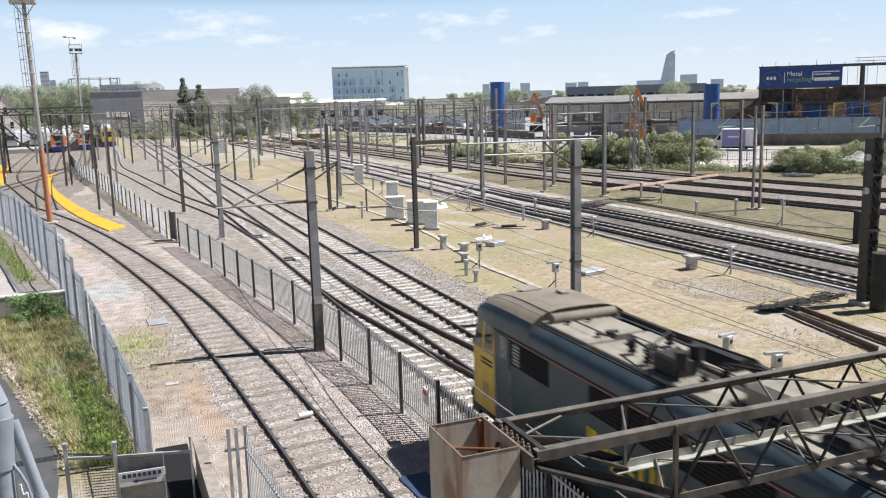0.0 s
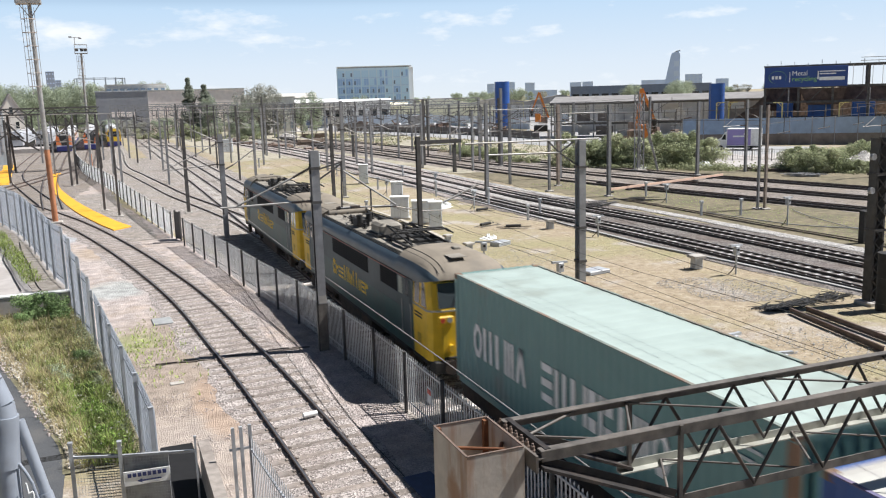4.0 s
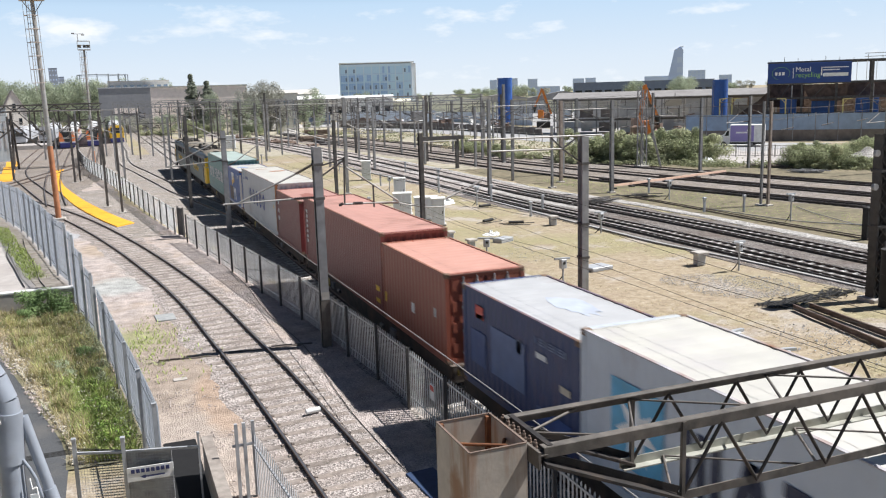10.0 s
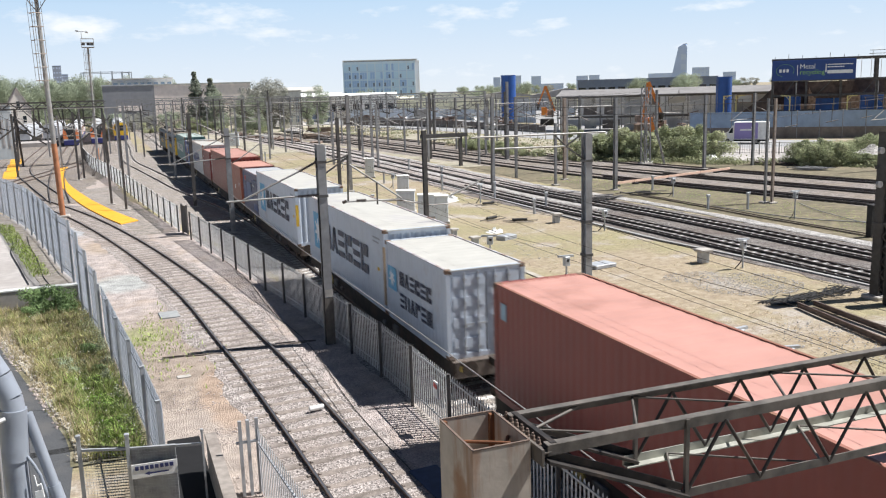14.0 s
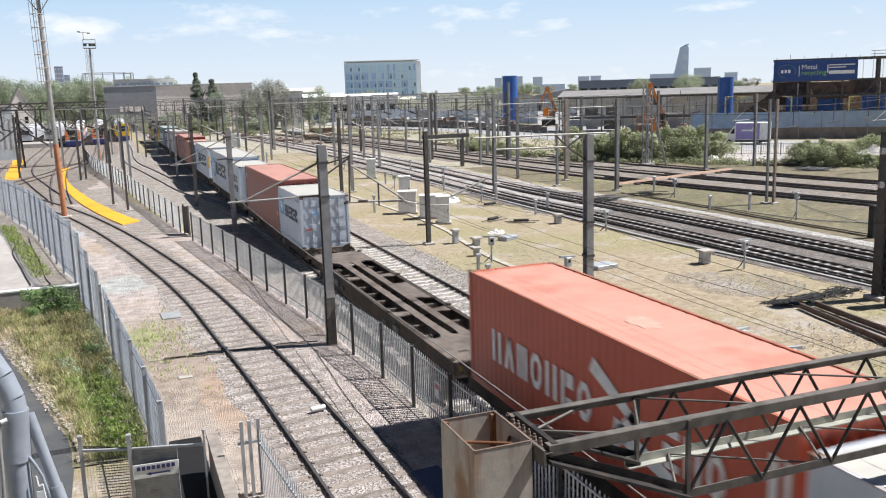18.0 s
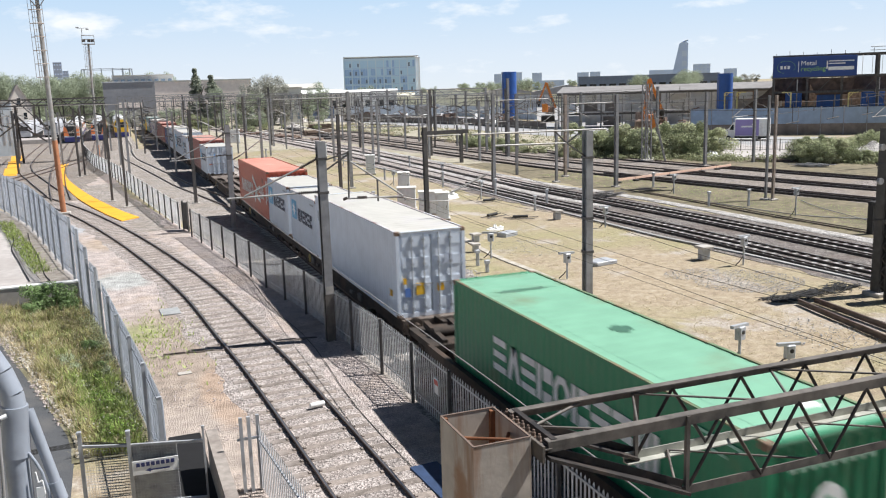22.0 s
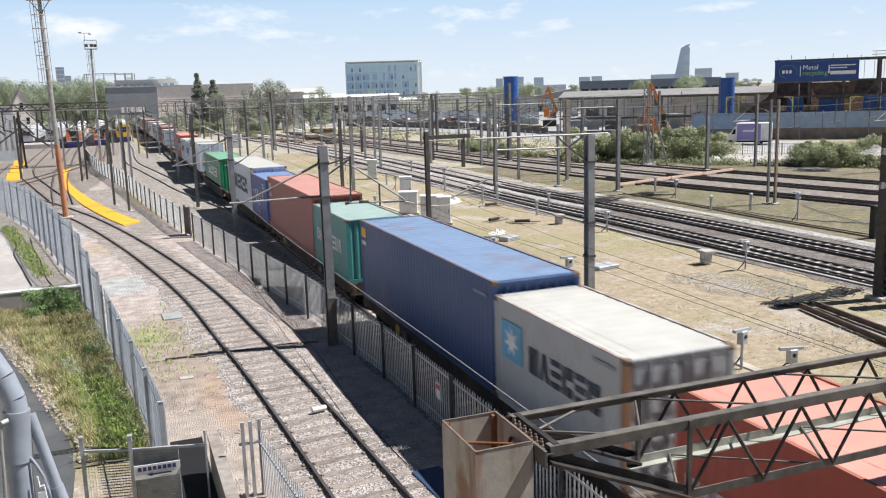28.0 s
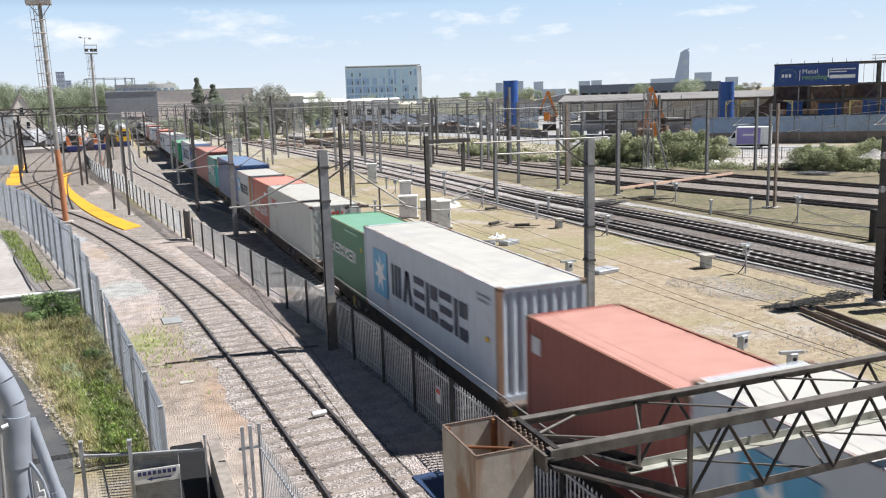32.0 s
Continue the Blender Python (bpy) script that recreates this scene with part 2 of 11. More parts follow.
M_CABINET = mat("pale_grey_cabinet_paint", (0.74, 0.77, 0.81), 0.55, 0, 0.08, 3, dirt=(0.56, 0.57, 0.59), dirt_amount=0.35, dirt_scale=1.2, streak=True)
M_RUSTY_BOX = mat("rust_stained_grey_plate", (0.47, 0.42, 0.365), 0.7, 0.05, 0.15, 5, dirt=(0.30, 0.15, 0.075), dirt_amount=0.5, dirt_scale=1.5, streak=True, bump=0.15, bump_scale=12)
M_RUSTY = mat("rusty_steel", RUST, 0.85, 0.1, 0.35, 6, dirt=(0.3, 0.13, 0.06), dirt_amount=0.5, bump=0.3)
M_TRUSS = mat("dirty_truss_steel", (0.12, 0.108, 0.095), 0.6, 0.15, 0.4, 6, dirt=(0.21, 0.18, 0.155), dirt_amount=0.55, dirt_scale=1.4, bump=0.15)
M_TRUSS_PALE = mat("pale_green_grey_steel", (0.40, 0.40, 0.35), 0.6, 0.2, 0.2, 4, dirt=(0.2, 0.17, 0.13), dirt_amount=0.4, dirt_scale=1.4)
M_ORANGE = mat("orange_crane_paint", (0.75, 0.24, 0.04), 0.6, 0, 0.15, 3, dirt=(0.3, 0.12, 0.04), dirt_amount=0.3)
M_GLASS = glass_mat("dark_window_glass", (0.02, 0.025, 0.03))
M_GLASS_BLUE = glass_mat("blue_window_glass", (0.20, 0.28, 0.36), 0.12)

# ---- building helpers ----
class Mesh:
    """Collects boxes, beams, tubes and plates into one mesh."""

    def __init__(self):
        self.v, self.f, self.smooth = [], [], []

    def add(self, verts, faces, smooth=False):
        k = len(self.v)
        self.v += [tuple(p) for p in verts]
        self.f += [tuple(i + k for i in q) for q in faces]
        self.smooth += [smooth] * len(faces)
        return self

    def box(self, c, s, rz=0.0, m=None):
        hx, hy, hz = s[0] / 2, s[1] / 2, s[2] / 2
        q = [(-hx, -hy, -hz), (hx, -hy, -hz), (hx, hy, -hz), (-hx, hy, -hz), (-hx, -hy, hz), (hx, -hy, hz), (hx, hy, hz), (-hx, hy, hz)]
        if m is None:
            m = Matrix.Translation(c) @ Matrix.Rotation(rz, 4, "Z")
        return self.add([m @ Vector(p) for p in q], [(0, 3, 2, 1), (4, 5, 6, 7), (0, 1, 5, 4), (1, 2, 6, 5), (2, 3, 7, 6), (3, 0, 4, 7)])

    def cbox(self, c, s, b=0.01, rz=0.0):
        """A box with chamfered upright and top edges."""
        hx, hy, hz = s[0] / 2, s[1] / 2, s[2] / 2
        ring = [(-hx + b, -hy), (hx - b, -hy), (hx, -hy + b), (hx, hy - b), (hx - b, hy), (-hx + b, hy), (-hx, hy - b), (-hx, -hy + b)]
        top = [(x - b * (1 if x > 0 else -1), y - b * (1 if y > 0 else -1)) for x, y in ring]
        m = Matrix.Translation(c) @ Matrix.Rotation(rz, 4, "Z")
        v = [m @ Vector((x, y, -hz)) for x, y in ring] + [m @ Vector((x, y, hz - b)) for x, y in ring] + [m @ Vector((x, y, hz)) for x, y in top]
        f = [tuple(range(7, -1, -1)), tuple(range(16, 24))]
        for k in (0, 8):
            f += [(k + i, k + (i + 1) % 8, k + 8 + (i + 1) % 8, k + 8 + i) for i in range(8)]
        return self.add(v, f)

    def beam(self, p, q, w, h=None, up=(0, 0, 1)):
        """A rectangular bar from p to q, w across and h high."""
        h = w if h is None else h
        p, q = Vector(p), Vector(q)
        d = (q - p).normalized()
        u = Vector(up)
        if abs(d.dot(u)) > 0.98:
            u = Vector((0, 1, 0))
        r = d.cross(u).normalized()
        u = r.cross(d)
        v = [o + r * (a * w / 2) + u * (b * h / 2) for o in (p, q) for a, b in ((-1, -1), (1, -1), (1, 1), (-1, 1))]
        return self.add(v, [(0, 1, 2, 3), (7, 6, 5, 4), (0, 4, 5, 1), (1, 5, 6, 2), (2, 6, 7, 3), (3, 7, 4, 0)])

    def angle(self, p, q, w, t=0.012, flip=1, up=(0, 0, 1)):
        """An L-shaped steel section from p to q."""
        p, q = Vector(p), Vector(q)
        d = (q - p).normalized()
        u = Vector(up)
        r = d.cross(u).normalized() * flip
        u = (r.cross(d) * flip).normalized()
        self.beam(p + r * (w / 2), q + r * (w / 2), w, t, u)
        return self.beam(p - u * (w / 2), q - u * (w / 2), t, w, u)

    def tube(self, p, q, r, n=8, r2=None, cap=True):
        p, q = Vector(p), Vector(q)
        r2 = r if r2 is None else r2
        d = (q - p).normalized()
        a = d.orthogonal().normalized()
        b = d.cross(a)
        ring = [a * math.cos(2 * math.pi * i / n) + b * math.sin(2 * math.pi * i / n) for i in range(n)]
        v = [p + w * r for w in ring] + [q + w * r2 for w in ring]
        self.add(v, [(i, (i + 1) % n, n + (i + 1) % n, n + i) for i in range(n)], True)
        if cap:
            self.add(v, [tuple(range(n - 1, -1, -1)), tuple(range(n, 2 * n))])
        return self

    def path(self, pts, r, n=6):
        for a, b in zip(pts, pts[1:]):
            self.tube(a, b, r, n)
        return self

    def quad(self, a, b, c, d):
        return self.add([a, b, c, d], [(0, 1, 2, 3)])

    def prism(self, ring, a, b, axis="y"):
        """A flat outline pushed from a to b along an axis. ring: (u, v) pairs, counter-clockwise as seen from the end b."""
        n = len(ring)
        put = {"y": lambda u, v, w: (u, w, v), "x": lambda u, v, w: (w, u, v), "z": lambda u, v, w: (u, v, w)}[axis]
        v = [put(x, y, a) for x, y in ring] + [put(x, y, b) for x, y in ring]
        return self.add(v, [tuple(range(n)), tuple(range(2 * n - 1, n - 1, -1))] + [(i, n + i, n + (i + 1) % n, (i + 1) % n) for i in range(n)])

    def data(self, name, material):
        me = bpy.data.meshes.new(name)
        me.from_pydata(self.v, [], self.f)
        me.polygons.foreach_set("use_smooth", self.smooth)
        me.materials.append(material)
        bm = bmesh.new()
        bm.from_mesh(me)
        bmesh.ops.recalc_face_normals(bm, faces=bm.faces)
        bm.to_mesh(me)
        bm.free()
        me.update()
        return me


def part(name, mesh, material, parent, label=""):
    ob = new(name, mesh.data(name, material) if isinstance(mesh, Mesh) else mesh)
    ob.parent = parent
    if label:
        ob["label"] = label
    return ob


def piece(name, data, parent, m):
    """One more object on shared mesh data, under its parent."""
    ob = new(name, data)
    ob.parent = parent
    ob.matrix_basis = m
    return ob


def thing(name, m, label, category, group="", kind=""):
    ob = new(name)
    ob.empty_display_size = 0.3
    ob.matrix_basis = m
    return tagged(ob, label, category, group, kind)


def solid(name, mesh, material, label, category, m=None, group="", kind=""):
    ob = new(name, mesh.data(name, material))
    if m is not None:
        ob.matrix_basis = m
    return tagged(ob, label, category, group, kind)


def text_mesh(words, size, depth=0.004):
    cu = bpy.data.curves.new("words", "FONT")
    cu.body, cu.size, cu.extrude = words, size, depth
    ob = new("words", cu)
    dg = bpy.context.evaluated_depsgraph_get()
    dg.update()
    me = bpy.data.meshes.new_from_object(ob.evaluated_get(dg))
    bpy.data.objects.remove(ob)
    bpy.data.curves.remove(cu)
    return me


def smooth_line(pts, step=1.0):
    """Points along a Catmull-Rom curve through pts (x, y)."""
    p = [Vector((*q, 0)) for q in pts]
    p = [p[0] * 2 - p[1]] + p + [p[-1] * 2 - p[-2]]
    raw = []
    for i in range(1, len(p) - 2):
        for k in range(24):
            t = k / 24
            raw.append(0.5 * ((2 * p[i]) + (p[i + 1] - p[i - 1]) * t + (2 * p[i - 1] - 5 * p[i] + 4 * p[i + 1] - p[i + 2]) * t * t
                              + (3 * p[i] - p[i - 1] - 3 * p[i + 1] + p[i + 2]) * t ** 3))
    raw.append(p[-2])
    out, need = [raw[0]], step
    for a, b in zip(raw, raw[1:]):
        seg = (b - a).length
        done = 0.0
        while seg - done >= need:
            done += need
            out.append(a.lerp(b, done / seg))
            need = step
        need -= seg - done
    return out


def turned(p, q, stops, k=8):
    """One turned surface from p to q; stops: (share of the way, radius)."""
    p, q = Vector(p), Vector(q)
    d = (q - p).normalized()
    a = d.orthogonal().normalized()
    b = d.cross(a)
    v, f = [], []
    for u, r in stops:
        c = p.lerp(q, u)
        v += [c + (a * math.cos(2 * math.pi * j / k) + b * math.sin(2 * math.pi * j / k)) * r for j in range(k)]
    for i in range(len(stops) - 1):
        f += [(i * k + j, i * k + (j + 1) % k, (i + 1) * k + (j + 1) % k, (i + 1) * k + j) for j in range(k)]
    f += [tuple(range(k - 1, -1, -1)), tuple(range(len(v) - k, len(v)))]
    return Mesh().add(v, f)


def insulator(p, q, r=0.055, n=10):
    """A ribbed rod with n discs."""
    stops = []
    for i in range(n):
        stops += [(i / n, 0.5 * r), ((i + 0.12) / n, r), ((i + 0.5) / n, r), ((i + 0.62) / n, 0.5 * r)]
    return turned(p, q, stops + [(1.0, 0.5 * r)])

# ---- ground ----
def ground_material():
    m = bpy.data.materials.new("dry_grass_ground")
    m.use_nodes = True
    n, l = m.node_tree.nodes, m.node_tree.links
    b = n["Principled BSDF"]
    b.inputs["Roughness"].default_value = 0.95
    geo = n.new("ShaderNodeNewGeometry")

    def noise_fac(scale, detail=6, rough=0.6):
        t = n.new("ShaderNodeTexNoise")
        t.inputs["Scale"].default_value, t.inputs["Detail"].default_value, t.inputs["Roughness"].default_value = scale, detail, rough
        l.new(geo.outputs["Position"], t.inputs["Vector"])
        return t.outputs["Fac"]

    def ramp(fac, stops):
        r = n.new("ShaderNodeValToRGB")
        e = r.color_ramp.elements
        while len(e) < len(stops):
            e.new(0.5)
        for k, (p, c) in enumerate(stops):
            e[k].position, e[k].color = p, (*c, 1)
        l.new(fac, r.inputs["Fac"])
        return r.outputs["Color"]

    def mix(fac, a, c):
        x = n.new("ShaderNodeMixRGB")
        l.new(fac, x.inputs["Fac"])
        l.new(a, x.inputs["Color1"])
        l.new(c, x.inputs["Color2"])
        return x.outputs["Color"]

    straw = ramp(noise_fac(2.6, 9, 0.72), [(0.30, (0.195, 0.15, 0.10)), (0.48, (0.335, 0.27, 0.185)), (0.58, (0.385, 0.318, 0.23)), (0.72, (0.50, 0.435, 0.34))])
    green = ramp(noise_fac(5.0, 8, 0.7), [(0.35, (0.19, 0.18, 0.085)), (0.65, (0.385, 0.345, 0.19))])
    grit = ramp(noise_fac(9.0, 8, 0.75), [(0.35, (0.26, 0.22, 0.185)), (0.65, (0.52, 0.47, 0.41))])
    g1 = ramp(noise_fac(0.11, 5, 0.6), [(0.43, (0, 0, 0)), (0.60, (0.8, 0.8, 0.8))])
    g2 = ramp(noise_fac(0.23, 8, 0.65), [(0.54, (0, 0, 0)), (0.62, (0.9, 0.9, 0.9))])
    col = mix(g2, mix(g1, straw, green), grit)
    bare = ramp(noise_fac(0.9, 9, 0.78), [(0.53, (0, 0, 0)), (0.60, (0.6, 0.6, 0.6))])
    soil = ramp(noise_fac(14.0, 7, 0.75), [(0.35, (0.17, 0.125, 0.085)), (0.65, (0.37, 0.29, 0.215))])
    col = mix(bare, col, soil)
    speck = n.new("ShaderNodeMapRange")
    speck.inputs["From Min"].default_value, speck.inputs["From Max"].default_value = 0.32, 0.68
    speck.inputs["To Min"].default_value, speck.inputs["To Max"].default_value = 0.68, 1.3
    l.new(noise_fac(19.0, 6, 0.8), speck.inputs["Value"])
    tone = n.new("ShaderNodeHueSaturation")
    l.new(speck.outputs["Result"], tone.inputs["Value"])
    l.new(col, tone.inputs["Color"])
    l.new(tone.outputs["Color"], b.inputs["Base Color"])
    bn = n.new("ShaderNodeBump")
    bn.inputs["Strength"].default_value, bn.inputs["Distance"].default_value = 0.6, 0.06
    l.new(noise_fac(7.0, 8, 0.75), bn.inputs["Height"])
    l.new(bn.outputs["Normal"], b.inputs["Normal"])
    return m


def gravel_material(name, dark, light, brown, scale=17.0, brown_at=0.6, zones=()):
    """Loose stone: cells of uneven tone, with stained stretches."""
    m = bpy.data.materials.new(name)
    m.use_nodes = True
    n, l = m.node_tree.nodes, m.node_tree.links
    b = n["Principled BSDF"]
    b.inputs["Roughness"].default_value = 0.95
    geo = n.new("ShaderNodeNewGeometry")
    vo = n.new("ShaderNodeTexVoronoi")
    vo.inputs["Scale"].default_value = scale
    l.new(geo.outputs["Position"], vo.inputs["Vector"])
    sep = n.new("ShaderNodeSeparateColor")
    l.new(vo.outputs["Color"], sep.inputs["Color"])
    r = n.new("ShaderNodeValToRGB")
    r.color_ramp.elements[0].color, r.color_ramp.elements[1].color = (*dark, 1), (*light, 1)
    r.color_ramp.elements[0].position, r.color_ramp.elements[1].position = 0.1, 0.9
    l.new(sep.outputs[0], r.inputs["Fac"])
    big = n.new("ShaderNodeTexNoise")
    big.inputs["Scale"].default_value, big.inputs["Detail"].default_value, big.inputs["Roughness"].default_value = 0.28, 9, 0.68
    l.new(geo.outputs["Position"], big.inputs["Vector"])
    rb = n.new("ShaderNodeValToRGB")
    rb.color_ramp.elements[0].position, rb.color_ramp.elements[1].position = brown_at - 0.1, brown_at + 0.1
    rb.color_ramp.elements[1].color = (0.8, 0.8, 0.8, 1)
    l.new(big.outputs["Fac"], rb.inputs["Fac"])
    mx = n.new("ShaderNodeMixRGB")
    mx.inputs["Color2"].default_value = (*brown, 1)
    l.new(rb.outputs["Color"], mx.inputs["Fac"])
    l.new(r.outputs["Color"], mx.inputs["Color1"])
    col = mx.outputs["Color"]
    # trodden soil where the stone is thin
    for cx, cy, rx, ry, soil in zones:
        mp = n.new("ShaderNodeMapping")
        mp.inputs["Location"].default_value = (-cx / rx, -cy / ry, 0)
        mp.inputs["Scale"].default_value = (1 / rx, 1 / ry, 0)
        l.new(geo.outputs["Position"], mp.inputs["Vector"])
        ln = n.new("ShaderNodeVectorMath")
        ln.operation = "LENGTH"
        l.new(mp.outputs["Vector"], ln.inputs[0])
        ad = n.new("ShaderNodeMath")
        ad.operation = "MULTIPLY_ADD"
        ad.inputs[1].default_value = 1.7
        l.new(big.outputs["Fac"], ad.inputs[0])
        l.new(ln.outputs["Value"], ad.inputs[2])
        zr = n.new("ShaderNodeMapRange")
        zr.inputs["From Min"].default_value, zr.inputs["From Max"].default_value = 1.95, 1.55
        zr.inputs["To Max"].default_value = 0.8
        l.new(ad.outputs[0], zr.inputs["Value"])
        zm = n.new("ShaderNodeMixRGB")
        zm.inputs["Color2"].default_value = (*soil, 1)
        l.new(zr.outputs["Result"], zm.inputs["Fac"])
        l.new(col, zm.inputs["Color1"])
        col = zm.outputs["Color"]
    mid = n.new("ShaderNodeTexNoise")
    mid.inputs["Scale"].default_value, mid.inputs["Detail"].default_value = 1.7, 7
    l.new(geo.outputs["Position"], mid.inputs["Vector"])
    mr = n.new("ShaderNodeMapRange")
    mr.inputs["From Min"].default_value, mr.inputs["From Max"].default_value = 0.3, 0.7
    mr.inputs["To Min"].default_value, mr.inputs["To Max"].default_value = 0.72, 1.25
    l.new(mid.outputs["Fac"], mr.inputs["Value"])
    hs = n.new("ShaderNodeHueSaturation")
    l.new(col, hs.inputs["Color"])
    l.new(mr.outputs["Result"], hs.inputs["Value"])
    l.new(hs.outputs["Color"], b.inputs["Base Color"])
    bp = n.new("ShaderNodeBump")
    bp.inputs["Strength"].default_value, bp.inputs["Distance"].default_value = 1.0, 0.036
    l.new(vo.outputs["Distance"], bp.inputs["Height"])
    l.new(bp.outputs["Normal"], b.inputs["Normal"])
    return m


M_GROUND = ground_material()
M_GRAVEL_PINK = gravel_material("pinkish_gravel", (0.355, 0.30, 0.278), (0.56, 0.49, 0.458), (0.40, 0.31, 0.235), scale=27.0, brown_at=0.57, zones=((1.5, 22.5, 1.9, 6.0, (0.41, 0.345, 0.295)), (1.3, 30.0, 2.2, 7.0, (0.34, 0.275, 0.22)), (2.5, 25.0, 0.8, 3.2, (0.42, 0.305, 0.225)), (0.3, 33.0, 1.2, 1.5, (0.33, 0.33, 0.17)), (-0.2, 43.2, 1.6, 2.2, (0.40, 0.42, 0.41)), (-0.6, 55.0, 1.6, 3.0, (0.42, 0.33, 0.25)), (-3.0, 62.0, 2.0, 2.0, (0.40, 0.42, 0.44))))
M_BALLAST = gravel_material("grey_track_ballast", (0.17, 0.148, 0.136), (0.50, 0.445, 0.415), (0.28, 0.225, 0.19), scale=20.0)
M_BALLAST_WORN = gravel_material("worn_track_ballast", (0.14, 0.125, 0.114), (0.46, 0.415, 0.38), (0.26, 0.22, 0.18), brown_at=0.54)
M_BALLAST_FAR = gravel_material("brown_track_ballast", (0.10, 0.088, 0.08), (0.38, 0.335, 0.305), (0.23, 0.19, 0.15), brown_at=0.52)
# the dark ballast tone also takes in the shade beside the rails
M_BALLAST_DARK = gravel_material("dark_track_ballast", (0.06, 0.053, 0.048), (0.30, 0.27, 0.25), (0.13, 0.10, 0.085), brown_at=0.54)


def ground_sheet():
    edges_x = [-2500, -800, -250, -80, -40, -20] + [2.0 * i for i in range(-8, 41)] + [90, 110, 150, 250, 600, 1400, 2600]
    edges_y = [-1200, -350, -80, -20] + [2.0 * i for i in range(0, 61)] + [130, 150, 180, 240, 350, 700, 1500, 3200]
    me = Mesh()
    v = [(x, y, 0.035 * noise.noise(Vector((x * 0.31, y * 0.31, 0))) - 0.03 if -16 <= x <= 80 and 0 <= y <= 120 else -0.03) for y in edges_y for x in edges_x]
    w = len(edges_x)
    me.add(v, [(j * w + i, j * w + i + 1, (j + 1) * w + i + 1, (j + 1) * w + i) for j in range(len(edges_y) - 1) for i in range(w - 1)])
    solid("ground", me, M_GROUND, "dry straw-coloured grass and stony earth of the rail yard", "ground", kind="structure")


def strip(name, left, right, z, material, label, category="ground", rough=0.25, seed=1):
    """A sheet between two lines of points, with ragged edges."""
    rnd = random.Random(seed)
    a, b = smooth_line(left, 1.0), smooth_line(right, 1.0)
    k = max(len(a), len(b))
    me = Mesh()
    v = []
    cols = 8
    for i in range(k):
        p, q = a[min(len(a) - 1, i * len(a) // k)], b[min(len(b) - 1, i * len(b) // k)]
        ja, jb = rnd.uniform(-rough, rough), rnd.uniform(-rough, rough)
        d = (q - p).normalized()
        p, q = p - d * ja, q + d * jb
        for c in range(cols + 1):
            o = p.lerp(q, c / cols)
            v.append((o.x, o.y, z + (0.02 * noise.noise(Vector((o.x * 1.3, o.y * 1.3, 3))) if 0 < c < cols else -0.02 - z * 0.5)))
    w = cols + 1
    me.add(v, [(j * w + i, j * w + i + 1, (j + 1) * w + i + 1, (j + 1) * w + i) for j in range(k - 1) for i in range(cols)])
    return solid(name, me, material, label, category, kind="structure")


def bend(y):
    """Sideways drift of the two main lines far down the yard."""
    return -2.2e-5 * max(0.0, y - 40.0) ** 2


LINE_1 = [(9.56 + bend(y), y) for y in range(-370, 361, 10)]
LINE_2 = [(12.72 + bend(y), y) for y in range(-30, 361, 10)]
SIDING = [(4.95, -6), (4.75, 10), (4.5, 17), (4.05, 26), (3.66, 31), (3.27, 36.3), (2.75, 41), (2.0, 46.2), (1.15, 51.5), (0.1, 57.3), (-1.15, 63.5), (-2.9, 71), (-5.5, 80), (-8.5, 89), (-11.5, 100), (-14, 115), (-15, 140)]
BRANCH = [(9.5, 54), (9.05, 63), (8.5, 68), (7.65, 74.5), (6.15, 85.5), (5.25, 95.5), (3.8, 111.5), (2.5, 126), (2.2, 142), (2.5, 162), (2.4, 192), (2.4, 260)]
YARD_A = [(-4.4, 80), (-5.4, 95), (-6.2, 115), (-6.6, 140), (-6.9, 175), (-6.9, 260)]
YARD_B = [(-2.9, 108), (-2.4, 130), (-2.1, 150), (-2.0, 186), (-2.0, 260)]
YARD_C = [(-5.0, 84), (-7.6, 100), (-10.2, 118), (-11.2, 140), (-11.5, 200)]
YARD_D = [(-11.2, 99), (-8.0, 112), (-4.6, 128), (-2.6, 142), (-2.1, 152)]
EAST_1 = [(30.9, -20), (30.7, 10), (30.55, 30), (30.3, 45), (29.75, 57), (29.6, 67), (29.8, 78), (29.9, 95), (29.6, 120), (28.5, 150), (26.5, 185), (22.3, 245), (15.5, 330)]
EAST_2 = [(35.0, -20), (34.8, 10), (34.45, 30), (34.15, 45), (33.5, 57), (33.1, 67), (33.2, 78), (33.4, 95), (33.2, 120), (32.0, 150), (29.6, 185), (25.6, 245), (19.5, 330)]
FAR_1 = [(58.5, 5), (52.8, 28), (48.3, 48), (45.0, 64), (42.6, 80), (41.2, 100), (40.3, 125), (38.0, 165), (32.5, 220)]
FAR_2 = [(64.5, 8), (57.5, 34), (53.0, 54), (49.5, 72), (47.0, 90), (45.2, 110), (43.5, 140), (39.5, 190)]
FAR_3 = [(71.0, 10), (63.0, 38), (58.0, 60), (54.5, 78), (52.3, 98), (51.3, 121), (48.0, 160), (44.0, 200)]


def offset_line(pts, d):
    out = []
    for i, p in enumerate(pts):
        a, b = Vector((*pts[max(0, i - 1)], 0)), Vector((*pts[min(len(pts) - 1, i + 1)], 0))
        t = (b - a).normalized()
        out.append((p[0] + t.y * d, p[1] - t.x * d))
    return out


def line_strip(name, pts, half, z, material, label, seed):
    return strip(name, offset_line(pts, -half), offset_line(pts, half), z, material, label, "ballast", 0.2, seed)


